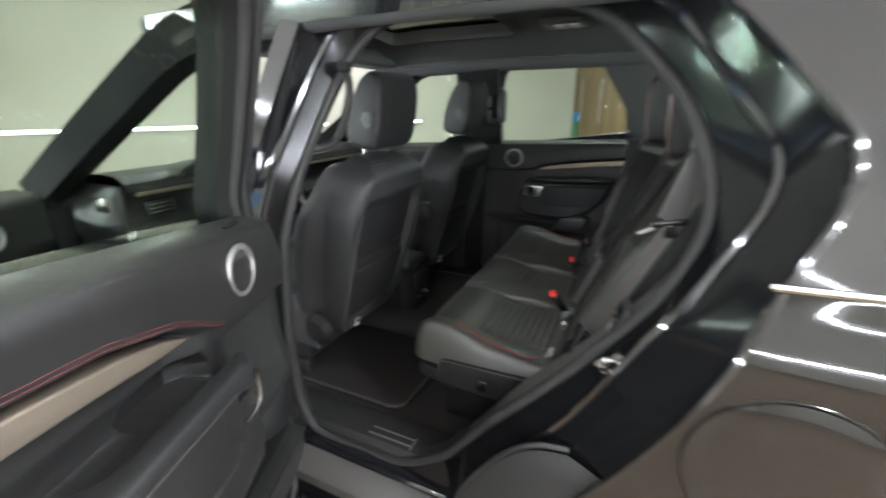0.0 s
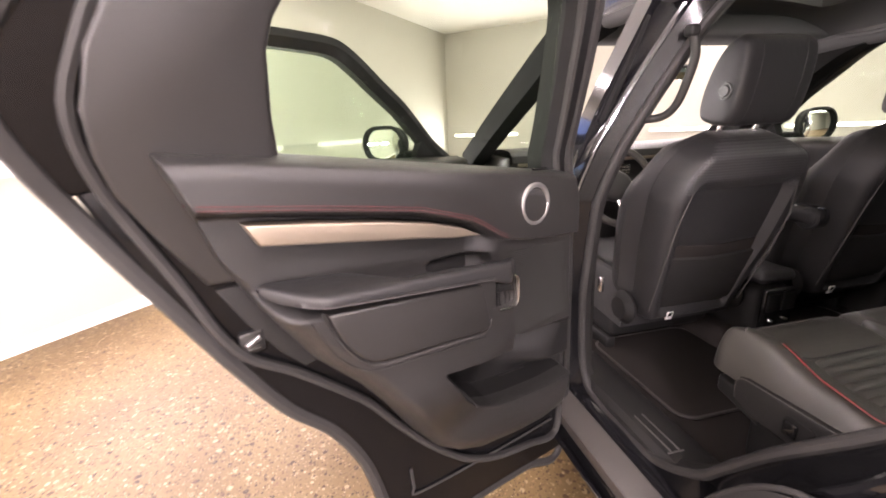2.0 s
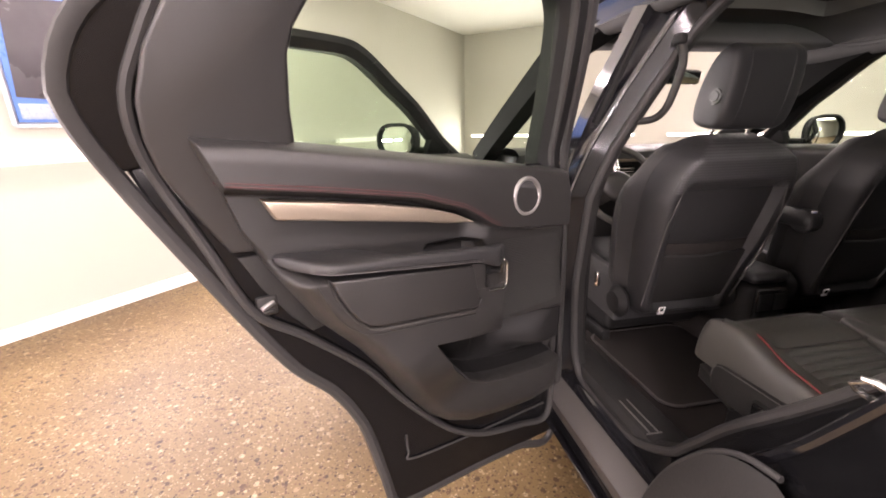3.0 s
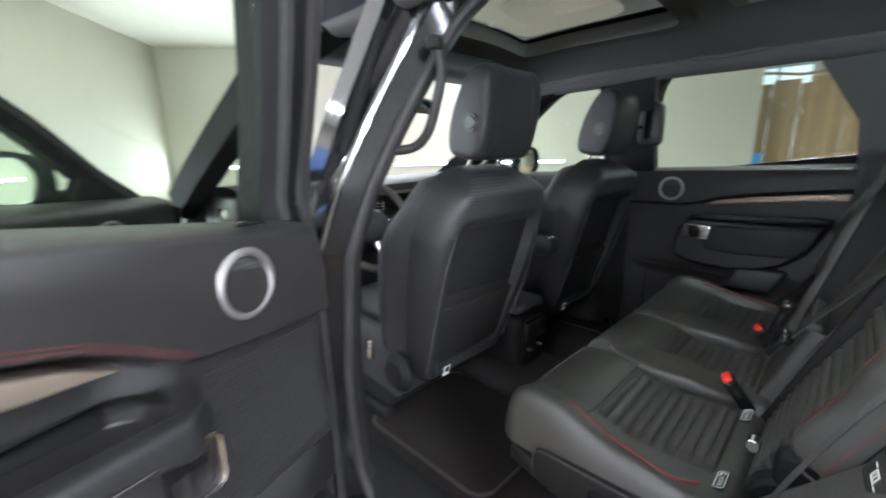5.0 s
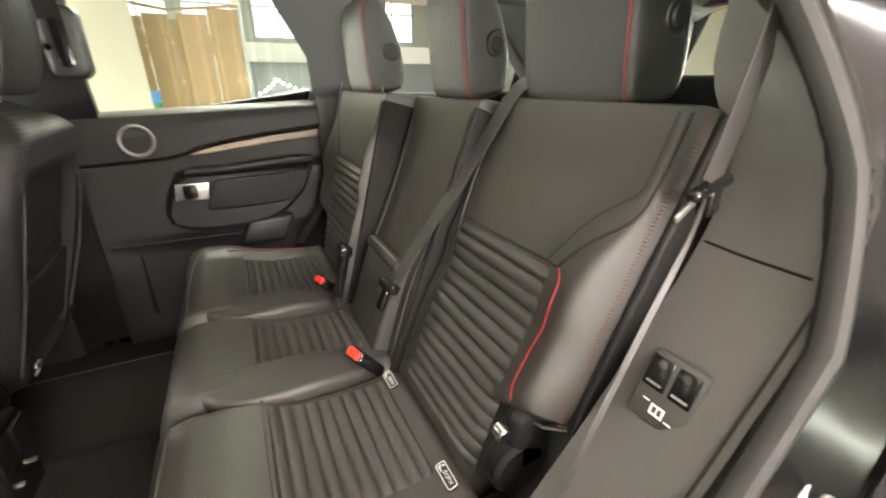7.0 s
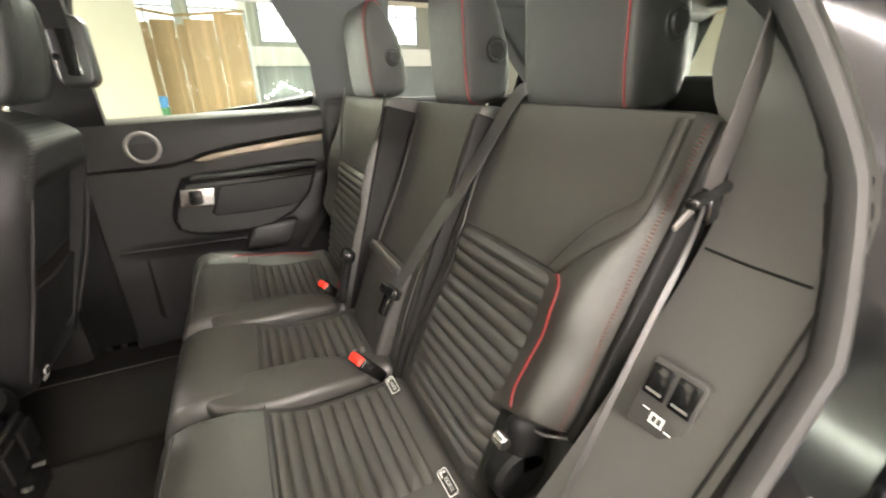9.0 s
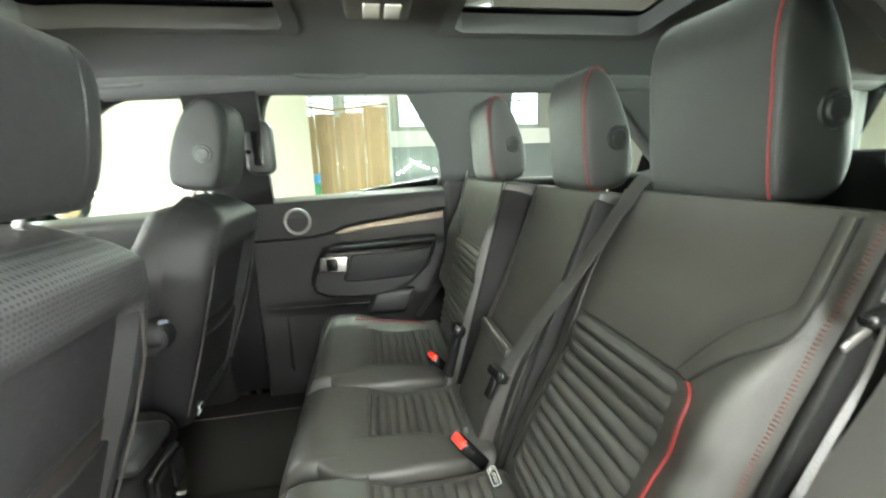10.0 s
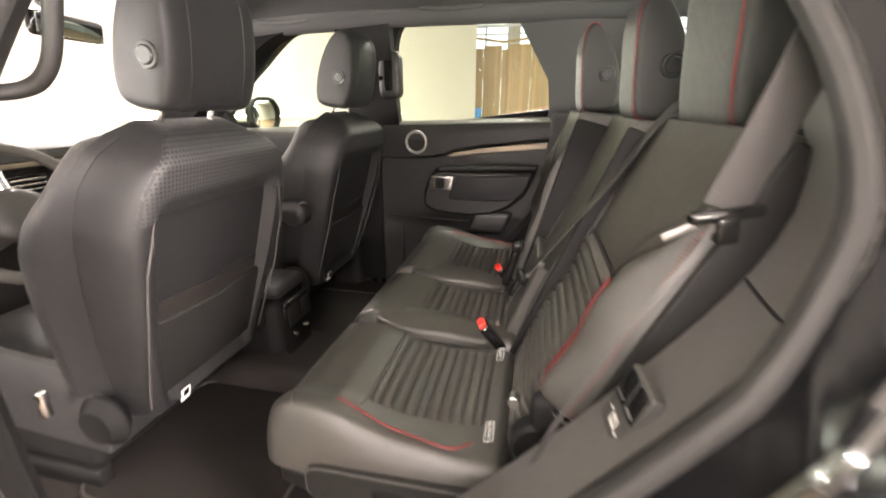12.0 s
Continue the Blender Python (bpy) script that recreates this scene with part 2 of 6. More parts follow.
RUBBER = material("seal rubber", (0.023, 0.022, 0.0215), 0.6, grain=0.1, scale=80, spec=0.3)
CLAD = material("grey plastic cladding", (0.014, 0.0135, 0.013), 0.62, grain=0.3, scale=150, spec=0.2)
PAINT = material("black car paint", (0.006, 0.006, 0.007), 0.12, coat=1.0, vary=0.1, rough_vary=0.02, scale=4)
GLOSS = material("gloss black plastic", (0.008, 0.008, 0.008), 0.12, vary=0.1, rough_vary=0.04)
CHROME = material("satin chrome", (0.72, 0.71, 0.69), 0.22, metal=1.0, vary=0.05)
SATIN = material("satin aluminium", (0.46, 0.45, 0.44), 0.42, metal=0.9, vary=0.06)
ALU = material("brushed champagne metal", (0.30, 0.25, 0.195), 0.42, metal=0.75, grain=0.1, scale=150, vary=0.08)
RED = material("red thread", (0.17, 0.014, 0.015), 0.6, vary=0.25)
REDDIM = material("dark red thread", (0.07, 0.016, 0.016), 0.7, vary=0.3)
STITCHRED = material("faded red stitches", (0.15, 0.045, 0.035), 0.7, vary=0.3)
# pale tone that paints light caught by a leather edge
EDGE_LIGHT = material("painted light on leather edge", (0.17, 0.16, 0.13), 0.5, vary=0.3)
BLK = material("satin black paint", (0.016, 0.0155, 0.015), 0.34, grain=0.05, scale=60)
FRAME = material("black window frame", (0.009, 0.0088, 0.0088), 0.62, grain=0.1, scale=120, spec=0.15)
JAMB = material("black inner door paint", (0.005, 0.005, 0.0055), 0.14, vary=0.1, rough_vary=0.02, spec=0.20, scale=4)
APILLAR = material("black pillar cloth", (0.006, 0.006, 0.006), 0.85, grain=0.2, scale=200, spec=0.08)
REDPL = material("red buckle plastic", (0.75, 0.035, 0.02), 0.35)
BELT = material("grey seat belt webbing", (0.029, 0.027, 0.026), 0.42, grain=0.5, scale=400, spec=0.8)
WHITE = material("white print", (0.7, 0.7, 0.68), 0.6)
SEAM = material("grey seam", (0.05, 0.047, 0.045), 0.6)
GLASS = glass("door glass", (0.88, 0.945, 0.88))
ROOFGLASS = glass("tinted roof glass", (0.085, 0.095, 0.088))
ROOFCLEAR = glass("lightly tinted roof glass", (0.21, 0.215, 0.175))
WSCREEN = glass("windscreen glass", (0.93, 0.95, 0.92))
MIRROR = material("mirror glass", (0.85, 0.88, 0.86), 0.02, metal=1.0, vary=0.0, rough_vary=0.0)
WALLP = material("cream wall paint", (0.425, 0.412, 0.355), 0.75, grain=0.12, scale=30, vary=0.03, stain_scale=1.2)
CEILP = material("white ceiling paint", (0.80, 0.79, 0.74), 0.85, grain=0.1, scale=30, vary=0.03)
TRIMW = material("white painted wood", (0.80, 0.79, 0.75), 0.45, vary=0.04)
WOOD = material("pale plywood", (0.33, 0.215, 0.105), 0.6, grain=0.2, scale=12, vary=0.2)
STEEL = material("grey steel", (0.35, 0.36, 0.37), 0.45, metal=0.6)
TUBE = glow("tube light", (1.0, 0.95, 0.84), 9.0)
PLATE = material("brushed sill steel", (0.30, 0.29, 0.28), 0.35, metal=0.9)
TYRE = material("tyre rubber", (0.022, 0.021, 0.021), 0.8, grain=0.4, scale=60)
PVC = glass("clear plastic strip", (0.86, 0.885, 0.875), 0.35)
GREENPL = material("green plastic", (0.05, 0.22, 0.10), 0.5)
BLUEPL = material("blue plastic", (0.06, 0.25, 0.55), 0.45)
BLUE = material("blue poster ink", (0.09, 0.18, 0.45), 0.3)


def floor_material():
    """Polished concrete with tan matrix and many small dark and pale pebbles."""
    m = bpy.data.materials.new("exposed aggregate concrete")
    m.use_nodes = True
    nt = m.node_tree
    L = nt.links.new
    b = nt.nodes["Principled BSDF"]
    tc = nt.nodes.new("ShaderNodeTexCoord")
    big = nt.nodes.new("ShaderNodeTexNoise")
    big.inputs["Scale"].default_value, big.inputs["Detail"].default_value = 1.6, 8
    L(tc.outputs["Object"], big.inputs["Vector"])
    ramp = nt.nodes.new("ShaderNodeValToRGB")
    ramp.color_ramp.elements[0].position, ramp.color_ramp.elements[1].position = 0.32, 0.7
    ramp.color_ramp.elements[0].color = (0.084, 0.053, 0.021, 1)
    ramp.color_ramp.elements[1].color = (0.130, 0.088, 0.038, 1)
    L(big.outputs[0], ramp.inputs[0])
    warp = nt.nodes.new("ShaderNodeTexNoise")
    warp.inputs["Scale"].default_value = 30
    L(tc.outputs["Object"], warp.inputs["Vector"])
    wm = nt.nodes.new("ShaderNodeMix")
    wm.data_type = "VECTOR"
    wm.inputs["Factor"].default_value = 0.012
    L(tc.outputs["Object"], wm.inputs["A"])
    L(warp.outputs[1], wm.inputs["B"])
    col = ramp.outputs[0]
    for scale, size, share in ((30.0, 0.40, 0.45), (62.0, 0.42, 0.55), (130.0, 0.42, 0.5)):
        v = nt.nodes.new("ShaderNodeTexVoronoi")
        v.inputs["Scale"].default_value = scale
        L(wm.outputs["Result"], v.inputs["Vector"])
        sep = nt.nodes.new("ShaderNodeSeparateColor")
        L(v.outputs["Color"], sep.inputs[0])
        near = nt.nodes.new("ShaderNodeMapRange")
        near.inputs["From Min"].default_value, near.inputs["From Max"].default_value = size, size - 0.08
        L(v.outputs["Distance"], near.inputs["Value"])
        pick = nt.nodes.new("ShaderNodeMath")
        pick.operation = "LESS_THAN"
        pick.inputs[1].default_value = share
        L(sep.outputs[0], pick.inputs[0])
        both = nt.nodes.new("ShaderNodeMath")
        both.operation = "MULTIPLY"
        L(near.outputs[0], both.inputs[0])
        L(pick.outputs[0], both.inputs[1])
        pc = nt.nodes.new("ShaderNodeValToRGB")
        cr = pc.color_ramp
        cr.elements[0].color, cr.elements[0].position = (0.022, 0.012, 0.007, 1), 0.0
        cr.elements[1].color, cr.elements[1].position = (0.24, 0.185, 0.115, 1), 1.0
        e = cr.elements.new(0.45)
        e.color = (0.06, 0.03, 0.015, 1)
        e = cr.elements.new(0.7)
        e.color = (0.15, 0.095, 0.047, 1)
        L(sep.outputs[1], pc.inputs[0])
        mx = nt.nodes.new("ShaderNodeMix")
        mx.data_type = "RGBA"
        L(both.outputs[0], mx.inputs["Factor"])
        L(col, mx.inputs["A"])
        L(pc.outputs[0], mx.inputs["B"])
        col = mx.outputs["Result"]
    L(col, b.inputs["Base Color"])
    b.inputs["Roughness"].default_value = 0.58
    b.inputs["Specular IOR Level"].default_value = 0.3
    bump = nt.nodes.new("ShaderNodeBump")
    bump.inputs["Strength"].default_value, bump.inputs["Distance"].default_value = 0.08, 0.003
    L(warp.outputs[0], bump.inputs["Height"])
    L(bump.outputs[0], b.inputs["Normal"])
    return m


FLOOR = floor_material()

# ---- the showroom ----
WA = Vector((-0.773, 0.634, 0))   # along the wall with the poster, towards the corner
WB = Vector((0.634, 0.773, 0))    # along the wall ahead, away from the corner
CORNER = Vector((-8.26, 0.60, 0))
CEIL = 3.06


def wall(name, p, q, thick, height, label, mat=None, z0=0.0):
    p, q = Vector(p), Vector(q)
    d = (q - p).normalized()
    n = Vector((-d.y, d.x, 0)) * thick
    vs = [p, q, q + n, p + n]
    m = [(v.x, v.y, z0) for v in vs] + [(v.x, v.y, height) for v in vs], [(0, 1, 2, 3), (4, 5, 6, 7), (0, 1, 5, 4), (1, 2, 6, 5), (2, 3, 7, 6), (3, 0, 4, 7)]
    return solid(name, m, mat or WALLP, label, "wall", kind="structure", smooth=False)


floor = solid("floor", grid(lambda u, v: (-12 + 24 * u, -9 + 30 * v, 0), 13, 16), FLOOR, "polished tan concrete floor with exposed pebbles", "floor", kind="structure")
WSTART = CORNER - WA * 12.0
WEND = CORNER + WB * 10.7
wall("wall_west", WSTART, CORNER, 0.2, CEIL, "plain cream painted wall with a poster and tube lights")
wall("wall_north", CORNER, WEND, 0.2, CEIL, "plain cream painted wall ahead of the car")
wall("wall_south", WSTART, WSTART + WB * 18, -0.2, CEIL, "plain cream wall behind the camera")
wall("wall_east", (11.5, 4, 0), (11.5, 20.8, 0), -0.2, 6.0, "plain far wall of the hall")


def baseboard(p, q, side):
    d = (q - p).normalized()
    n = Vector((-d.y, d.x, 0)) * side
    prof = [(0, 0), (0.014, 0), (0.014, 0.085), (0.008, 0.098), (0, 0.098)]
    m = sweep([p + n * 0.002 + Vector((0, 0, 0.0)), q + n * 0.002], [(a * side * -1, b) for a, b in prof], up=(0, 0, 1))
    return solid("baseboard", m, TRIMW, "white painted skirting board along the wall", "baseboard", kind="structure", smooth=False)


baseboard(WSTART, CORNER, -1)
baseboard(CORNER, WEND, -1)
# ceiling slab, its height from the walls; above the hall beyond it steps up
ceiling = solid("ceiling", merge(rbox(-12, 3.2, -9, 9.4, CEIL, CEIL + 0.12, 0), rbox(3.2, 12, -9, 9.4, CEIL, CEIL + 0.12, 0), rbox(-12, 12, 9.4, 21, 6.0, 6.12, 0), rbox(-12, 12, 9.3, 9.42, CEIL + 0.12, 6.0, 0)), CEILP, "flat white painted ceiling", "ceiling", kind="structure", smooth=False)


def tube_light(p, d, length, on_wall):
    """A slim batten with a glowing tube, on a wall or under the ceiling."""
    p, d = Vector(p), Vector(d).normalized()
    up = Vector((0, 0, 1))
    t = thing("tube_light", p, "slim white linear tube light, switched on", "light", "tube lights")
    a, b = p - d * length / 2, p + d * length / 2
    n = up.cross(d) if on_wall else -up
    part("batten", sweep([a, b], [(-0.02, -0.03), (0.02, -0.03), (0.02, 0.03), (-0.02, 0.03)], up=(up if on_wall else d.cross(up))), TRIMW, t, smooth=False)
    part("tube", cyl(a + n * 0.035, b + n * 0.035, 0.016, 12), TUBE, t, "glowing white tube")
    for e in (a, b):
        part("end_cap", cyl(e - d * 0.012 + n * 0.035, e + d * 0.012 + n * 0.035, 0.021, 12), TRIMW, t)
    return t


for s in (3.65, 5.28, 6.91, 8.9, 10.4):
    q = CORNER - WA * (s - 0.3)
    tube_light((q.x + 0.03, q.y + 0.035, 1.215), WA, 1.0, True)
    area("wall_lamp", look((q.x + 0.09, q.y + 0.11, 1.215), (q.x + 0.9, q.y + 1.1, 1.15)), 1.0, 0.08, 75.0)
for s in (0.85, 2.6, 4.4, 6.2, 8.0):
    q = CORNER + WB * s
    tube_light((q.x + 0.03, q.y - 0.03, 1.16), -WB, 1.3, True)
    area("wall_lamp", look((q.x + 0.11, q.y - 0.09, 1.16), (q.x + 1.1, q.y - 0.9, 1.2)), 1.3, 0.08, 42.0)
for k, (x, y) in enumerate(((-3.2, -2.6), (-3.4, 1.6), (0.3, -3.6), (0.6, 0.6), (0.2, 4.4), (4.2, -2.4), (4.2, 2.2), (-4.6, 4.2), (2.2, -1.6))):
    tube_light((x, y, CEIL - 0.03), WA if k % 2 else WA, 2.4, False)
    area("ceiling_lamp", Matrix.Translation((x, y, CEIL - 0.1)) @ pose(0, 0, 0, 0, 0, 140.6), 2.4, 0.12, (122.0 if x < 1 else 200.0) if y < -1.5 and x > -2 else 80.0 if y < -1.5 else 85.0)

cb = thing("lamp_cable", CORNER - WA * 5 + Vector((0.02, 0.02, 1.2)), "thin grey cable along the wall between the tube lights", "cable")
part("lead", tube([CORNER - WA * d + Vector((0.012, 0.015, 1.218 - 0.012 * math.sin(math.pi * k / 3))) for k, d in enumerate((10.0, 8.3, 6.6, 4.95, 3.35, 2.4, 1.2, 0.1))], 0.006, 6), STEEL, cb)

# tube lights low on the wall behind the camera too
WN = Vector((-0.773, 0.634, 0))
for s in (1.6, 4.2, 6.8, 9.4):
    q = WSTART + WB * s
    tube_light((q.x + WN.x * 0.03, q.y + WN.y * 0.03, 1.25), WB, 1.5, True)
    tube_light((q.x + WN.x * 0.03, q.y + WN.y * 0.03, 2.45), WB, 1.5, True)
    area("wall_lamp", look((q.x + WN.x * 0.12, q.y + WN.y * 0.12, 1.5), (q.x + WN.x * 4, q.y + WN.y * 4, 1.4)), 1.6, 0.06, 70.0 if s < 2 else 175.0)

# a framed poster on the wall
def poster():
    o = CORNER - WA * 6.90
    t = thing("framed_poster", (o.x, o.y, 1.9), "framed glossy poster of a dark car on the wall", "poster")
    n = Vector((-WA.y, WA.x, 0)) * -1

    def at(a, b, h):
        q = o + WA * a + n * (0.005 + h)
        return (q.x, q.y, b)
    w0, w1, z0, z1 = 0.0, 1.7, 1.46, 2.55
    part("panel", moved(plate([(w0, z0), (w1, z0), (w1, z1), (w0, z1)], 0.0, 0.03, 0.003), at), BLUE, t, "blue sky print")
    part("car_print", moved(plate([(0.02, 1.62), (0.5, 1.60), (1.66, 1.66), (1.66, 2.02), (1.2, 2.08), (0.7, 2.30), (0.06, 2.22)], 0.03, 0.034, 0.001), at), material("dark car print", (0.06, 0.055, 0.06), 0.25, vary=0.6, stain_scale=2.5, scale=8), t, "dark car shape")
    part("ground_print", moved(plate([(0.02, 1.48), (1.68, 1.48), (1.68, 1.58), (0.02, 1.58)], 0.03, 0.033, 0.001), at), material("grey print", (0.25, 0.3, 0.42), 0.25, vary=0.4, stain_scale=5), t, "pale ground print")
    fr = rounded(w0 - 0.02, w1 + 0.02, z0 - 0.02, z1 + 0.02, 0.003, 1)
    part("frame", sweep([Vector(at(a, b, 0.02)) for a, b in fr], ring(0.018, 0.018, 4), True, n), STEEL, t, "thin dark grey frame", smooth=False)


poster()

# the hall beyond the wall's end: plywood hoarding, steel frames, shop windows
def hoarding():
    t = thing("plywood_hoarding", (-0.6, 10.0, 0), "tall pale plywood hoarding of upright boards", "hoarding")
    for i, (x0, x1) in enumerate(((-2.35, -1.47), (-1.465, -1.02), (-1.015, -0.86), (-0.855, -0.30), (-0.295, 0.285))):
        d = (0.0, 0.03, 0.09, 0.02, 0.0)[i]
        part("board", rbox(x0, x1, 10.0 + d, 10.03 + d, 0.02, (2.62, 2.68, 2.60, 2.70, 2.82)[i], 0.006, 1), WOOD, t, smooth=False)
    part("rail", sweep([(-2.4, 9.95, 2.95), (-1.75, 9.95, 2.86), (-1.0, 9.95, 2.745)], [(-0.03, -0.025), (0.03, -0.025), (0.03, 0.025), (-0.03, 0.025)]), WOOD, t, smooth=False)
    part("rail", sweep([(-1.0, 9.95, 2.745), (-0.3, 9.95, 2.82), (0.30, 9.95, 2.88)], [(-0.03, -0.025), (0.03, -0.025), (0.03, 0.025), (-0.03, 0.025)]), WOOD, t, smooth=False)
    part("edge_post", rbox(0.29, 0.335, 9.95, 10.05, 0, 2.9, 0.004, 1), STEEL, t, "grey steel post", smooth=False)


hoarding()


def strip_curtain():
    t = thing("strip_curtain", (-0.3, 9.55, 0), "hanging curtain of clear plastic strips across the opening", "curtain")
    part("track", rbox(-2.6, 2.4, 9.52, 9.58, 3.0, 3.06, 0.004, 1), STEEL, t, "steel hanging track", smooth=False)
    rnd = random.Random(4)
    for k in range(16):
        x = -2.5 + 0.31 * k
        w, q = 0.10 + 0.05 * rnd.random(), 0.05 * (rnd.random() - 0.5)
        part("strip", grid(lambda u, v: (x + w * (2 * u - 1) + 0.02 * q * v, 9.55 + q * (2 * u - 1) + 0.012 * math.sin(3 * u + 5 * v), 0.03 + 2.98 * v), 5, 8), PVC, t)
    return t


strip_curtain()


def wheelie_bin():
    t = thing("wheelie_bin", (-1.62, 9.3, 0), "green plastic bin standing before the hoarding", "bin")
    part("body", moved(rbox(-0.22, 0.22, -0.22, 0.22, 0.05, 0.98, 0.03), lambda x, y, z: (-1.62 + x * (0.82 + 0.18 * z), 9.3 + y * (0.82 + 0.18 * z), z)), GREENPL, t)
    part("lid", rbox(-1.86, -1.38, 9.05, 9.54, 0.97, 1.03, 0.025), GREENPL, t)
    b = thing("blue_tub", (-1.50, 9.3, 1.03), "round blue plastic tub on the bin", "tub")
    part("shell", cyl((-1.50, 9.3, 1.03), (-1.50, 9.3, 1.22), 0.11, 24, 0.13), BLUEPL, b)
    part("lid", cyl((-1.50, 9.3, 1.215), (-1.50, 9.3, 1.245), 0.136, 24), BLUEPL, b)


wheelie_bin()
solid("fascia", rbox(0.5, 11.2, 17.5, 17.7, 2.12, 2.78, 0.01, 1), TRIMW, "white painted fascia across the hall", "fascia", kind="structure", smooth=False)
solid("partition", rbox(0.5, 11.2, 17.55, 17.65, 0.0, 2.12, 0.01, 1), material("grey roller shutter", (0.22, 0.245, 0.25), 0.4, vary=0.3, stain_scale=1.5), "grey shutter under the fascia", "shutter", kind="structure", smooth=False)
sl = thing("string_lights", (2.2, 17.3, 1.2), "string of small warm bulbs hanging in the hall", "lights")
part("cable", tube(spline([(0.9, 17.55, 1.0), (0.95, 17.32, 1.02), (1.3, 17.32, 1.25), (1.7, 17.32, 1.55), (2.2, 17.32, 1.3), (2.75, 17.32, 1.1), (2.8, 17.55, 1.1)], 8), 0.006, 5), FRAME, sl)
for k, (x, z) in enumerate(((1.0, 1.02), (1.2, 1.12), (1.34, 1.22), (1.5, 1.35), (1.62, 1.5), (1.74, 1.47), (1.9, 1.36), (2.1, 1.28), (2.3, 1.21), (2.6, 1.12))):
    part("bulb", cyl((x, 17.3, z - 0.05), (x, 17.3, z + 0.03), 0.035, 8), TUBE, sl, "small glowing bulb")


def hall_window(x0, x1, z0, z1, y):
    t = thing("window_hall", ((x0 + x1) / 2, y, z0), "tall steel framed hall window bright with daylight", "window", "hall windows", "structure")
    w = (x1 - x0)
    for i in range(3):
        part("mullion", rbox(x0 + i * w / 2 - 0.04, x0 + i * w / 2 + 0.04, y - 0.05, y + 0.05, z0, z1, 0.005, 1), STEEL, t, smooth=False)
    for z in (z0, (z0 + z1) / 2, z1):
        part("transom", rbox(x0, x1, y - 0.04, y + 0.04, z - 0.035, z + 0.035, 0.005, 1), STEEL, t, smooth=False)
    for i in range(2):
        for j in range(2):
            part("pane", rbox(x0 + i * w / 2 + 0.04, x0 + (i + 1) * w / 2 - 0.04, y - 0.005, y + 0.005, z0 + j * (z1 - z0) / 2 + 0.035, z0 + (j + 1) * (z1 - z0) / 2 - 0.035, 0), glass_day, t, smooth=False)


glass_day = glow("daylit frosted pane", (0.92, 1.0, 0.98), 0.9)
for k in range(7):
    hall_window(-9.0 + k * 2.6, -6.9 + k * 2.6, 3.2, 5.6, 20.6)
    hall_window(-9.0 + k * 2.6, -6.9 + k * 2.6, 0.4, 2.5, 20.6)
wall("wall_hall", (-12, 20.8, 0), (12, 20.8, 0), 0.2, 6.0, "pale grey end wall of the hall")
wall("wall_hall_side", (-12, 6, 0), (-12, 20.8, 0), 0.2, 6.0, "plain side wall of the hall")
for x, y in ((0.62, 17.2), (9.6, 12.0)):
    solid("column", rbox(x - 0.15, x + 0.15, y - 0.15, y + 0.15, 0, 6.0, 0.01, 1), TRIMW, "square pale column in the hall", "column", kind="structure", smooth=False)
for k in range(5):
    tube_light((-4 + 3 * k, 14 + (k % 2) * 3, 5.85), (1, 0.2, 0), 2.4, False)
area("hall_lamp", Matrix.Translation((1, 15, 5.8)), 12, 6, 180.0, (1, 0.98, 0.92))
area("hall_lamp", Matrix.Translation((6.5, 1, CEIL - 0.12)) @ pose(0, 0, 0, 0, 0, 90), 5, 0.3, 150.0)

# ---- the car: x to its rear, y to its far side ----
YO = ((0.25, 0.89), (0.5, 0.94), (0.85, 0.965), (1.15, 0.955), (1.30, 0.905), (1.5, 0.81), (1.75, 0.69), (1.84, 0.58))
YI = ((0.5, 0.80), (1.0, 0.78), (1.25, 0.755), (1.5, 0.69), (1.72, 0.615))


def yo(z):
    return lerp_table(YO, z)


def yi(z):
    return lerp_table(YI, z)


car = thing("car_body", (0.0, 0.0, 0.0), "glossy black large estate car body with near doors open", "car")

# rear door opening: outer edge, recess, and seal line, as (x, z)
EDGE_A = [(-0.10, 0.30), (-0.12, 0.42), (0.0, 0.62), (0.124, 0.829), (0.171, 0.904), (0.228, 1.009), (0.266, 1.096), (0.296, 1.183), (0.322, 1.25), (0.346, 1.306), (0.374, 1.366), (0.383, 1.42), (0.376, 1.455), (0.347, 1.497), (0.29, 1.565), (0.21, 1.653), (0.10, 1.735), (-0.05, 1.782), (-0.30, 1.79), (-0.55, 1.785), (-0.645, 1.755), (-0.705, 1.60), (-0.75, 1.35), (-0.79, 1.0), (-0.81, 0.6), (-0.82, 0.36), (-0.80, 0.31), (-0.5, 0.30)]
EDGE_B = [(-0.20, 0.36), (-0.22, 0.46), (-0.12, 0.67), (-0.033, 0.789), (0.043, 0.89), (0.098, 0.983), (0.154, 1.084), (0.217, 1.191), (0.28, 1.298), (0.309, 1.359), (0.314, 1.415), (0.298, 1.452), (0.247, 1.516), (0.19, 1.596), (0.118, 1.678), (0.0, 1.735), (-0.12, 1.752), (-0.30, 1.755), (-0.52, 1.75), (-0.63, 1.705), (-0.695, 1.57), (-0.752, 1.35), (-0.79, 1.0), (-0.805, 0.6), (-0.80, 0.46), (-0.76, 0.41), (-0.5, 0.40)]
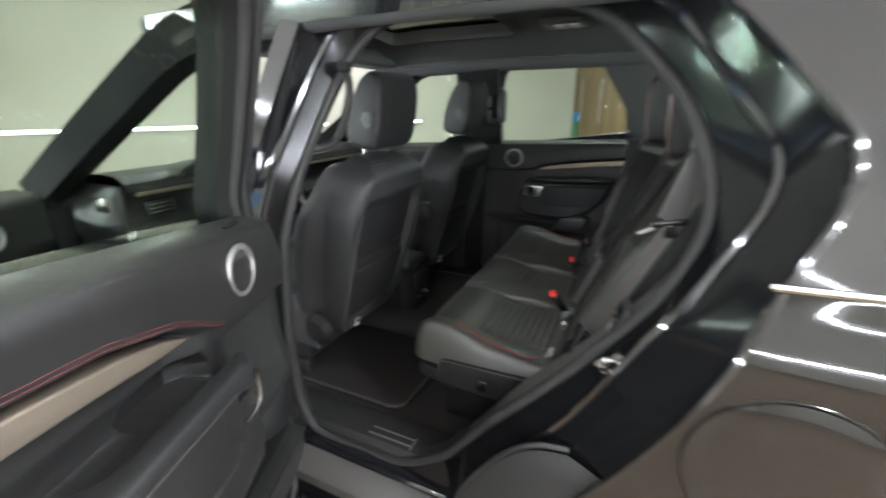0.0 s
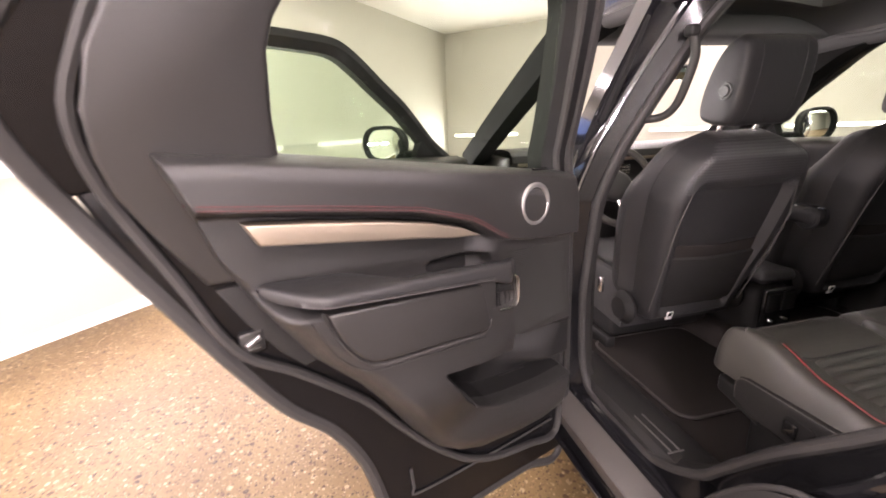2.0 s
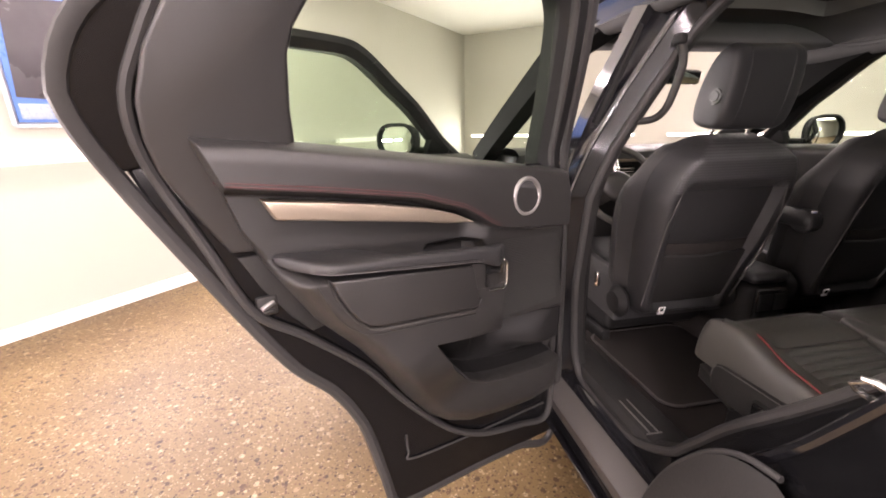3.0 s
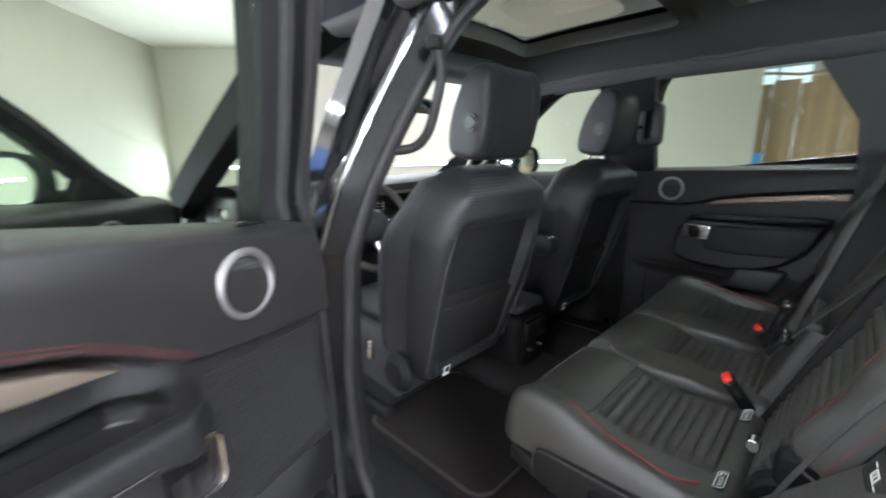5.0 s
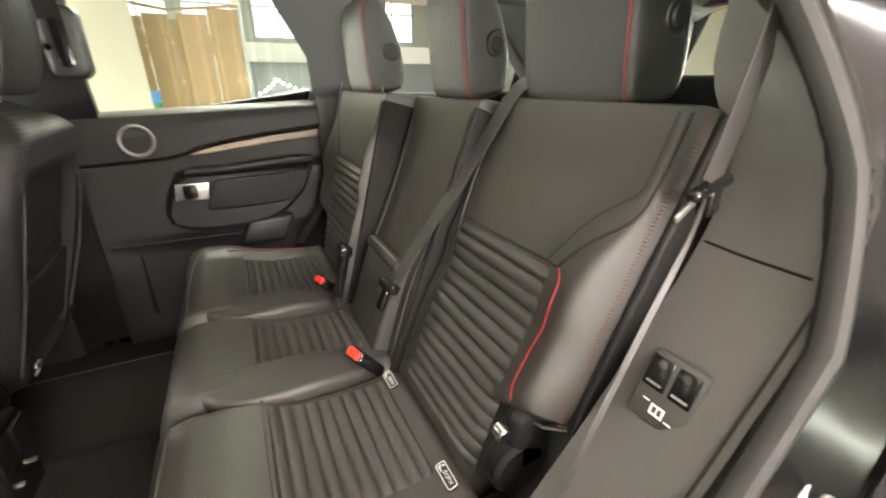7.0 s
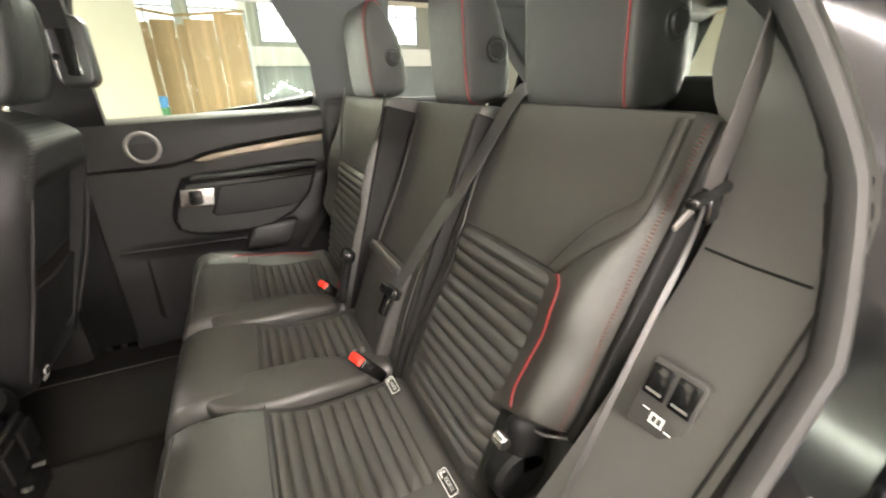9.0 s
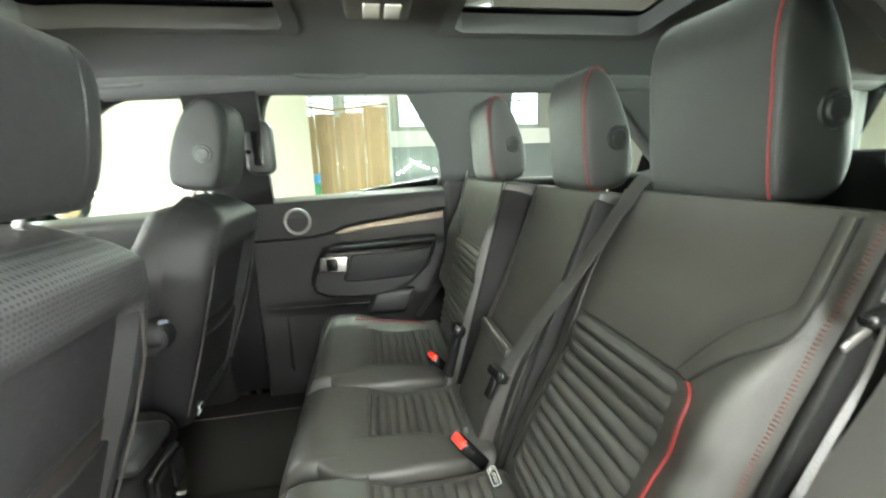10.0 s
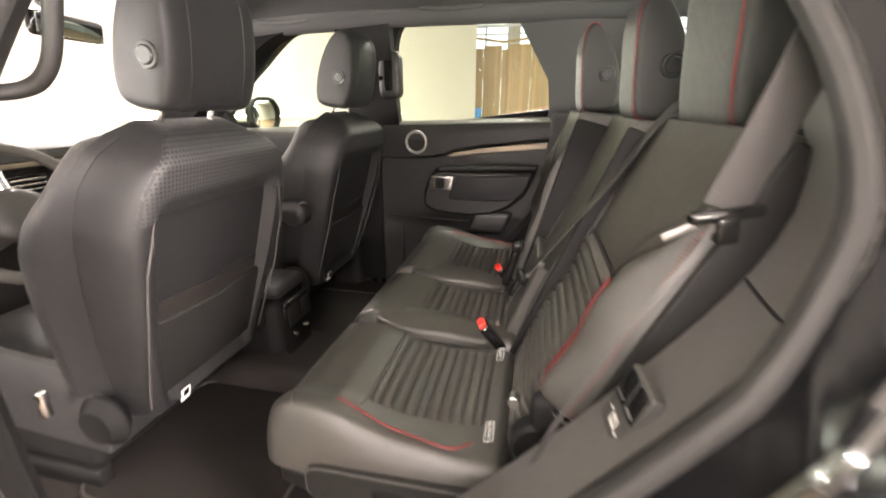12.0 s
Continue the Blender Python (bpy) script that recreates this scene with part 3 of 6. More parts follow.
EDGE_C = [(-0.285, 0.575), (-0.21, 0.665), (-0.12, 0.785), (0.01, 0.935), (0.10, 1.05), (0.18, 1.165), (0.217, 1.24), (0.236, 1.31), (0.222, 1.40), (0.175, 1.50), (0.11, 1.58), (0.025, 1.66), (-0.09, 1.71), (-0.30, 1.725), (-0.48, 1.72), (-0.60, 1.66), (-0.675, 1.50), (-0.735, 1.25), (-0.768, 0.95), (-0.785, 0.65), (-0.765, 0.53), (-0.69, 0.485), (-0.45, 0.485)]


def closed_curve(pts, off, n=160):
    c = resample(spline([(x, 0, z) for x, z in pts], 10, True), n, True)
    return [Vector((p.x, -(yo(p.z) - off), p.z)) for p in c]


CA, CB, CC = closed_curve(EDGE_A, 0.0), closed_curve(EDGE_B, 0.085), closed_curve(EDGE_C, 0.15)
CC = [Vector((p.x, max(p.y, -0.815), p.z)) for p in CC]


def hinge_side(p):
    """1 along the middle pillar, where the gloss face looks outwards; 0 elsewhere."""
    return min(max((-0.60 - p.x) / 0.08, 0), 1) * min(max((p.z - 0.45) / 0.2, 0), 1)


CA = [p + Vector((-0.065, 0.072, 0)) * hinge_side(p) for p in CA]
CD = [Vector((p.x + (0.02 if p.x > -0.2 else -0.02), p.y + 0.045, p.z)) for p in CC]
CA2 = [p + Vector((0, 0.028 - 0.024 * hinge_side(p), 0)) for p in CA]
hs = [hinge_side(p) > 0.3 for p in CB]
k1 = next(i for i in range(160) if hs[i] and not hs[i - 1])
order = [(k1 + i) % 160 for i in range(160)]
along_hinge, along_rest = order[:sum(hs)], order[sum(hs) - 1:] + order[:1]


def run(curve, which):
    return [curve[i] for i in which]


part("door_frame", merge(strip(run(CA, along_rest), run(CA2, along_rest)), strip(run(CA2, along_rest), run(CB, along_rest)), strip(CB, CC, closed=True)), JAMB, car, "black painted door aperture")
part("pillar_face", merge(strip(run(CA, along_hinge), run(CA2, along_hinge)), strip(run(CA2, along_hinge), run(CB, along_hinge))), PAINT, car, "gloss black face of the middle pillar")
part("door_seal", sweep(CC, ring(0.013, 0.014, 10), True, (0, 1, 0)), RUBBER, car, "soft dark rubber door seal")
part("seal_trim", merge(strip(CC, CD, closed=True)), SOFT, car)
part("flange_lip", sweep(CB, ring(0.011, 0.009, 8), True, (0, 1, 0)), PAINT, car, "rounded gloss black flange in the door aperture")
part("aperture_edge", sweep([p + Vector((0, 0.009, 0)) for p in CA], ring(0.010, 0.010, 8), True, (0, 1, 0)), PAINT, car, "rounded gloss black edge of the door aperture")

# near quarter panel: from the door edge back
k0 = min(range(160), key=lambda i: (CA[i] - Vector((-0.11, -0.93, 0.34))).length)
seq = [CA[(k0 + i) % 160] for i in range(160)]
rear = []
for p in seq:
    rear.append(p)
    if p.z > 1.73 and p.x < 0.1:
        break
ARCH = (0.40, 0.37, 0.47)


def quarter(u, v):
    i = u * (len(rear) - 1)
    a = rear[int(i)].lerp(rear[min(int(i) + 1, len(rear) - 1)], i - int(i))
    x = a.x + (2.05 - a.x) * v
    z = a.z + (min(a.z, 1.70) - a.z) * v
    d = math.hypot(x - ARCH[0], z - ARCH[1])
    if d < ARCH[2]:
        z = ARCH[1] + math.sqrt(max(ARCH[2] ** 2 - (x - ARCH[0]) ** 2, 0))
    flare = 0.025 * math.exp(-((d - ARCH[2]) / 0.07) ** 2) if v > 0 else 0.0
    crease = 0.012 * math.exp(-((z - 1.262) / 0.02) ** 2)
    return (x, -(yo(z) + flare * min(v * 8, 1) + crease * min(v * 20, 1)), z)


part("quarter_panel", grid(quarter, 80, 60), PAINT, car, "gloss black rear wing with reflections")
part("wing_moulding", sweep([(0.30 + 0.05 * i, -(yo(1.262) + 0.017), 1.262 + 0.002 * i) for i in range(24)], ring(0.006, 0.006, 6), up=(0, 0, 1)), CHROME, car, "thin bright waist moulding")
part("quarter_window_near", grid(lambda u, v: (0.50 + 1.2 * u - 0.10 * v, -(yo(1.36 + 0.3 * v) + 0.006), 1.36 + 0.3 * v), 8, 4), GLOSS, car, "black rear side window")

# round fuel flap in the wing, with a dark joint round it
def wing_flare(x, z):
    return 0.025 * math.exp(-((math.hypot(x - ARCH[0], z - ARCH[1]) - ARCH[2]) / 0.07) ** 2)


def flap(u, v):
    r, a = 0.136 * u, math.tau * v
    x, z = 0.372 + r * math.cos(a), 0.965 + r * math.sin(a)
    return (x, -(yo(z) + wing_flare(x, z) + 0.004 + 0.008 * (1 - u ** 4)), z)


part("fuel_flap", grid(flap, 12, 48, False, True), PAINT, car, "round gloss black fuel flap")
part("flap_joint", tube([(0.372 + 0.139 * math.cos(math.tau * k / 48), -(yo(0.965 + 0.139 * math.sin(math.tau * k / 48)) + 0.001 + wing_flare(0.372 + 0.139 * math.cos(math.tau * k / 48), 0.965 + 0.139 * math.sin(math.tau * k / 48))), 0.965 + 0.139 * math.sin(math.tau * k / 48)) for k in range(48)], 0.0018, 6, True, (0, 1, 0)), PAINT, car, "dark joint round the fuel flap")

# far outer side
part("far_side_panel", grid(lambda u, v: (0.32 + 1.73 * u, yo(0.3 + 1.02 * v), 0.3 + 1.02 * v), 10, 12), PAINT, car)
# sill and cladding under the doors
part("sill", moved(plate([(-0.838, 0.34), (-0.75, 0.34), (-0.75, 0.474), (-0.785, 0.486), (-0.826, 0.476), (-0.838, 0.455)], -2.1, -0.25, 0.004), lambda a, b, h: (h, a, b)), PAINT, car, "black painted sill")
part("sill_cladding", moved(plate([(-0.76, 0.25), (-0.83, 0.26), (-0.882, 0.375), (-0.893, 0.415), (-0.885, 0.432), (-0.845, 0.464), (-0.835, 0.466), (-0.77, 0.40)], -2.1, -0.16, 0.008, seg=3), lambda a, b, h: (h, a, b)), SILL, car, "grey plastic sill cladding")
K1 = resample(spline([(-0.25, 0.30, 0), (-0.215, 0.50, 0), (-0.16, 0.65, 0), (-0.098, 0.75, 0), (-0.05, 0.805, 0), (0.0, 0.838, 0), (0.06, 0.85, 0)], 6), 28)
part("arch_cover", grid(lambda u, v: (K1[round(u * 27)].x + 0.24 * v, -0.905 - 0.045 * math.sin(math.pi * (0.15 + 0.6 * v)), K1[round(u * 27)].y - 0.03 * v - 0.10 * v * v), 28, 12), CLAD, car, "matt dark plastic cover ahead of the wheel arch")
part("arch_edge", tube([(p.x, -0.915, p.y + 0.004) for p in K1], 0.006, 6), RUBBER, car)
SN, SO = Vector((-0.65, -0.60, 0.465)), Vector((0.122, -0.851, 1.026))
ST = SN.cross(Vector((0, 1, 0))).normalized()
SQ = SN.cross(ST).normalized()


def on_striker(a, b, h):
    return tuple(SO + ST * a + SQ * b + SN.normalized() * h)


striker = part("striker", moved(plate(rounded(-0.031, 0.031, -0.019, 0.019, 0.010), -0.004, 0.006, 0.002), on_striker), CHROME, car, "bright steel door striker plate")
for a in (-0.020, 0.020):
    part("bolt", cyl(on_striker(a, -0.002, 0.004), on_striker(a, -0.002, 0.012), 0.0075, 12), PLATE, striker, "steel bolt head")
part("striker_loop", tube([Vector(on_striker(a, 0.002, b)) for a, b in ((-0.013, 0), (-0.013, 0.036), (-0.008, 0.045), (0.008, 0.045), (0.013, 0.036), (0.013, 0))], 0.0055, 8), CHROME, striker, "bright steel striker loop")

# floor pan, tunnel, bulkheads
part("floor_pan", merge(rbox(-1.9, 0.35, -0.80, 0.80, 0.40, 0.47, 0.01), rbox(-1.9, -0.42, -0.15, 0.15, 0.45, 0.56, 0.05)), CARPET, car, "black carpeted floor")
part("cargo_floor", rbox(0.30, 1.95, -0.78, 0.78, 0.62, 0.70, 0.01), CARPET, car)
part("inner_sill", sweep([(x, -0.735, 0.49) for x in (-1.9, -1.0, -0.7, -0.5, -0.30, -0.1)], [(-0.085, -0.06), (0.055, -0.06), (0.055, 0.02), (0.04, 0.035), (-0.05, 0.038), (-0.085, 0.02)], up=(0, 0, 1)), TREAD, car, "dark plastic sill cover")
sp = thing("sill_plate", (-0.47, -0.755, 0.53), "two thin brushed metal tread strips on the sill", "sill plate")
for k in range(2):
    part("rib", rbox(-0.550, -0.400, -0.762 + 0.026 * k, -0.756 + 0.026 * k, 0.526, 0.531, 0.002, 1), PLATE, sp, smooth=False)
part("end_bar", rbox(-0.399, -0.394, -0.772, -0.722, 0.526, 0.530, 0.001, 1), PLATE, sp, smooth=False)


# ---- roof, headliner and glass ----
def roof_z(x, y):
    return 1.865 - 0.16 * (abs(y) / 0.72) ** 2.5 - 0.02 * max(0, x - 0.6) - 0.05 * max(0, -0.9 - x)


def liner_z(x, y):
    return roof_z(x, y) - 0.055


PANES = ((-1.08, -0.445), (0.0, 0.62))
GY = 0.35


def roof_cells(zf, xs, ys, n):
    out = []
    for x0, x1 in zip(xs, xs[1:]):
        for y0, y1 in zip(ys, ys[1:]):
            if any(a - 1e-6 <= x0 and x1 <= b + 1e-6 for a, b in PANES) and abs((y0 + y1) / 2) < GY:
                continue
            out.append(grid(lambda u, v: (x0 + (x1 - x0) * u, y0 + (y1 - y0) * v, zf(x0 + (x1 - x0) * u, y0 + (y1 - y0) * v)), n, n))
    return merge(*out)


XS, YS = (-1.28, -1.08, -0.445, 0.0, 0.62, 1.3, 1.98), (-0.66, -0.5, -GY, 0.0, GY, 0.5, 0.66)
part("roof_panel", roof_cells(lambda x, y: roof_z(x, y) + 0.05 * (abs(y) / 0.72) ** 2, XS, (-0.72, -0.6, -GY, 0.0, GY, 0.6, 0.72), 6), PAINT, car)
part("headliner", roof_cells(liner_z, XS, YS, 6), LINER, car, "dark cloth headliner")
for k, (a, b) in enumerate(PANES):
    pane = resample([(x, y, 0) for x, y in rounded(a, b, -GY, GY, 0.004)], 96, True)
    clear = resample([(x, y, 0) for x, y in (rounded(a + 0.03, b - 0.165, -0.30, 0.30, 0.07) if k == 0 else rounded(a + 0.04, b - 0.04, -0.31, 0.31, 0.05))], 96, True)
    up = lambda p, d: (p.x, p.y, roof_z(p.x, p.y) - d)
    part("roof_glass", strip([up(p, 0.006) for p in pane], [up(p, 0.006) for p in clear], closed=True), ROOFGLASS, car, "dark tinted border of the roof glass")
    lo, hi, sy = (a + 0.03, b - 0.165, 0.30) if k == 0 else (a + 0.04, b - 0.04, 0.31)
    mid = [Vector((lo + (hi - lo) * 0.5, 0, 0))] * 96
    part("roof_glass", merge(*[strip([up(q.lerp(m, f0), 0.006) for q, m in zip(clear, mid)], [up(q.lerp(m, f1), 0.006) for q, m in zip(clear, mid)], closed=True) for f0, f1 in ((0, 0.35), (0.35, 0.7), (0.7, 1.0))]), ROOFCLEAR if k == 0 else ROOFGLASS, car, "lightly tinted panoramic roof glass")
    rim = rounded(a + 0.01, b - 0.01, -GY + 0.01, GY - 0.01, 0.035)
    box = resample([(x, y, 0) for x, y in rounded(a - 0.03, b + 0.03, -GY - 0.03, GY + 0.03, 0.03)], 80, True)
    inn = resample([(x, y, 0) for x, y in rim], 80, True)
    part("sunroof_surround", merge(strip([(p.x, p.y, liner_z(p.x, p.y) - 0.004) for p in box], [(p.x, p.y, liner_z(p.x, p.y) - 0.010) for p in inn], closed=True), strip([(p.x, p.y, liner_z(p.x, p.y) - 0.010) for p in inn], [(p.x, p.y, roof_z(p.x, p.y) - 0.012) for p in inn], closed=True)), LINER, car)
part("roof_rail_near", sweep([(x, -0.655, 1.715 - 0.03 * max(0, -x - 0.6)) for x in (-1.35, -1.0, -0.6, -0.2, 0.2, 0.7, 1.4, 1.95)], ring(0.05, 0.035, 12), up=(0, 0, 1)), LINER, car)
part("roof_rail_far", sweep([(x, 0.645, 1.70 - 0.03 * max(0, -x - 0.6)) for x in (-1.35, -1.0, -0.6, -0.2, 0.2, 0.7, 1.4, 1.95)], ring(0.055, 0.045, 12), up=(0, 0, 1)), LINER, car)
part("header", rbox(-1.42, -1.20, -0.66, 0.66, 1.69, 1.78, 0.03), LINER, car)


# ---- pillars ----
def pillar(name, pts, prof, mat, label="", up=(0, 1, 0)):
    return part(name, sweep(spline(pts, 6), prof, up=up), mat, car, label)


# near B pillar with its outer gloss skin and inner trim
BP = [(-0.85, -0.83, 0.47), (-0.855, -0.84, 0.8), (-0.84, -0.835, 1.1), (-0.80, -0.79, 1.35), (-0.74, -0.71, 1.58), (-0.685, -0.66, 1.74)]
pillar("pillar_near", BP, [(0.0, -0.03), (0.06, -0.03), (0.06, 0.03), (-0.005, 0.03)], PAINT, "gloss black painted middle pillar")
pillar("pillar_trim_near", [(p[0] + 0.0, p[1] + 0.09, p[2]) for p in BP], [(-0.02, -0.05), (0.05, -0.03), (0.06, 0.01), (0.04, 0.03), (0.0, 0.03), (-0.02, 0.01)], CLAD, "dark plastic pillar trim")
FS = spline([(-0.835, -0.825, 0.62), (-0.835, -0.825, 1.0), (-0.81, -0.785, 1.30), (-0.76, -0.715, 1.56), (-0.745, -0.69, 1.66), (-0.79, -0.68, 1.715), (-0.95, -0.69, 1.715), (-1.2, -0.71, 1.655), (-1.5, -0.755, 1.50), (-1.85, -0.80, 1.29)], 8)
part("front_door_seal", sweep(FS, ring(0.010, 0.012, 8), up=(0, 1, 0)), FRAME, car, "soft dark rubber door seal")
part("front_door_flange", sweep([Vector((p.x + 0.014, p.y - 0.012, p.z + 0.010)) for p in FS], [(-0.014, -0.006), (0.014, -0.006), (0.014, 0.006), (-0.014, 0.006)], up=(0, 1, 0)), FRAME, car)
FB = [(-0.74, 0.80, 0.5), (-0.745, 0.80, 1.0), (-0.745, 0.775, 1.28), (-0.74, 0.70, 1.5), (-0.73, 0.63, 1.71)]
pillar("pillar_trim_far", FB, [(-0.12, -0.03), (0.115, -0.03), (0.105, 0.045), (-0.11, 0.045)], FRAME, "dark middle pillar trim")
for s, nm in ((-1, "near"), (1, "far")):
    AP = [(-2.04, s * 0.80, 1.17), (-1.74, s * 0.77, 1.345), (-1.42, s * 0.72, 1.54), (-1.2, s * 0.68, 1.67), (-0.98, s * 0.65, 1.735)]
    pillar("windscreen_pillar_" + nm, AP, [(-0.06, -0.05), (0.06, -0.05), (0.072, 0.02), (0.036, 0.055), (-0.036, 0.055), (-0.072, 0.02)], APILLAR, "dark windscreen pillar")
    if s > 0:
        part("pillar_rear_far", merge(
            strip(*[[(x + d, yi(z) + 0.012, z) for x, z in ((0.06, 1.20), (0.045, 1.40), (0.02, 1.47), (-0.14, 1.69), (-0.2, 1.74))] for d in (0, 0.0)]),
            grid(lambda u, v: ((lerp_table(((1.2, 0.055), (1.33, 0.03), (1.46, 0.015), (1.69, -0.125), (1.74, -0.16)), 1.2 + 0.54 * v)) * (1 - u) + (0.30 + 0.0 * v) * u, yi(1.2 + 0.54 * v) + 0.012 - 0.02 * math.sin(math.pi * u), 1.2 + 0.54 * v), 10, 24)), LINER, car, "broad dark cloth rear pillar")
# far rear quarter trim round its window, and the tailgate
part("quarter_trim_far", merge(rbox(0.04, 1.9, 0.70, 0.80, 0.62, 1.335, 0.02), rbox(0.28, 1.9, 0.62, 0.70, 1.685, 1.75, 0.02), moved(rbox(0.0, 1.0, 0.64, 0.74, 1.3, 1.72, 0.02), lambda x, y, z: (1.9 - (1.9 - (1.02 - 0.9 * (z - 1.3))) * (1 - x), y, z))), LINER, car, "dark load space side trim")
part("quarter_glass_far", grid(lambda u, v: (0.27 + 1.2 * u, 0.76 - 0.10 * v, 1.30 + 0.42 * v), 3, 3), GLASS, car)
part("quarter_trim_near", merge(rbox(0.45, 1.9, -0.80, -0.70, 0.62, 1.36, 0.02), rbox(0.35, 1.9, -0.74, -0.64, 1.66, 1.75, 0.02), rbox(1.45, 1.9, -0.74, -0.64, 1.3, 1.72, 0.02)), LINER, car)
part("tailgate_trim", merge(rbox(1.88, 1.98, -0.80, 0.80, 0.62, 1.40, 0.03), rbox(1.84, 1.96, -0.74, 0.74, 1.70, 1.78, 0.02), rbox(1.86, 1.98, -0.80, -0.66, 1.36, 1.76, 0.02), rbox(1.86, 1.98, 0.66, 0.80, 1.36, 1.76, 0.02)), LINER, car, "dark tailgate trim")
part("tailgate_glass", rbox(1.92, 1.926, -0.68, 0.68, 1.38, 1.72, 0), GLASS, car)


def step(a, b, x):
    t = min(max((x - a) / (b - a), 0), 1)
    return t * t * (3 - 2 * t)


# near rear pillar trim panel with its switches
SEAL_REAR = sorted((p.z, p.x) for p in CC if p.x > -0.30 and 0.52 < p.z < 1.708 and (p.z < 1.0 or p.x > -0.10))

def c_trim(u, v):
    """From the seal inwards and back, u; up, v."""
    z = 0.50 + 1.20 * v
    xs = lerp_table(SEAL_REAR, z) + 0.014
    y0 = -min(0.79, yo(z) - 0.13)
    inw = 0.148 - 0.093 * step(1.36, 1.52, z)
    return (xs - 0.01 + 0.03 * u + 0.30 * max(0, u - 0.75) / 0.25, y0 + inw * min(1, u / 0.75), z)


part("rear_pillar_trim", grid(c_trim, 16, 40), PILLAR, car, "dark plastic rear pillar trim")

TS = resample(spline([(0.70, 0.58, 0), (0.45, 0.58, 0), (0.28, 0.581, 0), (0.12, 0.582, 0)], 8), 40)
part("trim_seam", tube([Vector(c_trim(p.x, p.y)) + Vector((-0.001, 0, 0)) for p in TS], 0.0018, 6), CLAD, car, "dark joint in the pillar trim")
part("trim_seam", tube([Vector(c_trim(0.045, 0.1 + 0.50 * i / 60)) + Vector((-0.004, 0, 0)) for i in range(61)], 0.0018, 6), CLAD, car, "dark joint beside the door seal")
bg = thing("belt_guide", (-0.65, 0.70, 1.49), "black plastic belt guide on the far middle pillar", "belt guide")
part("cover", moved(plate(rounded(-0.682, -0.588, 1.388, 1.576, 0.032), 0.0, 0.05, 0.014, seg=4), lambda a, b, h: (a, 0.705 - h, b)), BLK, bg, "rounded black cover")
part("slot", moved(plate(rounded(-0.655, -0.618, 1.42, 1.545, 0.012), 0.04, 0.0515, 0.002), lambda a, b, h: (a, 0.705 - h, b)), GLOSS, bg, "dark slot for the belt")
part("button", cyl((-0.668, 0.650, 1.47), (-0.668, 0.656, 1.47), 0.009, 20), GLOSS, bg)
part("far_corner_trim", moved(rbox(-0.285, -0.11, 0.715, 0.765, 0.80, 0.905, 0.024), lambda x, y, z: (x + 0.45 * (z - 0.86), y, z)), SOFT, car, "dark plastic trim low beside the far seat")
part("far_sill_trim", rbox(-0.35, 0.60, 0.80, 0.83, 0.42, 1.22, 0.008), FRAME, car, "dark trim low beside the far seat")


# ---- rear doors ----
def lean(z):
    return 0.36 * max(0.0, z - 1.30)


DOOR_OUT = [(0.0, 0.245), (0.19, 0.27), (0.38, 0.296), (0.60, 0.318), (0.68, 0.335), (0.70, 0.39), (0.716, 0.469), (0.758, 0.640), (0.822, 0.770), (0.905, 0.869), (0.982, 0.999), (1.073, 1.173), (1.148, 1.324), (1.182, 1.42), (1.178, 1.47), (1.148, 1.53), (1.10, 1.58), (1.01, 1.67), (0.90, 1.745), (0.70, 1.775), (0.45, 1.78), (0.25, 1.765), (0.15, 1.73), (0.095, 1.60), (0.05, 1.40), (0.015, 1.20), (-0.005, 0.80)]
DOOR_IN = [(0.05, 0.352), (0.20, 0.375), (0.351, 0.419), (0.46, 0.48), (0.529, 0.542), (0.60, 0.62), (0.672, 0.712), (0.735, 0.80), (0.787, 0.857), (0.885, 0.951), (0.978, 1.033), (1.042, 1.186), (1.10, 1.332), (1.111, 1.427), (1.085, 1.50), (1.038, 1.582), (0.95, 1.66), (0.84, 1.715), (0.66, 1.738), (0.45, 1.74), (0.30, 1.725), (0.21, 1.68), (0.15, 1.50), (0.10, 1.25), (0.06, 0.9), (0.045, 0.6)]
CARD_LOW = ((0.11, 0.492), (0.20, 0.486), (0.318, 0.502), (0.458, 0.535), (0.53, 0.572), (0.588, 0.62), (0.649, 0.700), (0.709, 0.80), (0.777, 0.896), (0.862, 0.99), (0.935, 1.111), (0.98, 1.197), (1.005, 1.278), (1.04, 1.368))
STITCH = ((0.12, 1.095), (0.30, 1.112), (0.40, 1.130), (0.428, 1.143), (0.47, 1.170), (0.51, 1.191), (0.634, 1.230), (0.834, 1.263), (1.01, 1.288), (1.04, 1.293))
ARM = ((0.40, 1.07), (0.44, 1.096), (0.505, 1.108), (0.743, 1.130), (0.90, 1.155), (0.951, 1.150))
MAPP = [(0.638, 0.908), (0.568, 0.803), (0.506, 0.738), (0.445, 0.706), (0.369, 0.688), (0.237, 0.669), (0.105, 0.660), (0.105, 0.845), (0.30, 0.858), (0.406, 0.872), (0.486, 0.886)]
LIP = ((0.10, 0.660), (0.237, 0.669), (0.369, 0.688), (0.445, 0.706), (0.506, 0.738), (0.552, 0.803), (0.614, 0.901))
GRIP = [(0.425, 1.046), (0.55, 1.062), (0.585, 1.078), (0.592, 1.098), (0.580, 1.110), (0.47, 1.108), (0.430, 1.100), (0.420, 1.080)]
LID = [(0.874, 1.124), (0.858, 1.080), (0.842, 1.050), (0.822, 1.022), (0.800, 1.004), (0.772, 0.995), (0.725, 0.990), (0.60, 0.975), (0.530, 0.966), (0.514, 0.972), (0.510, 0.990), (0.533, 1.082)]


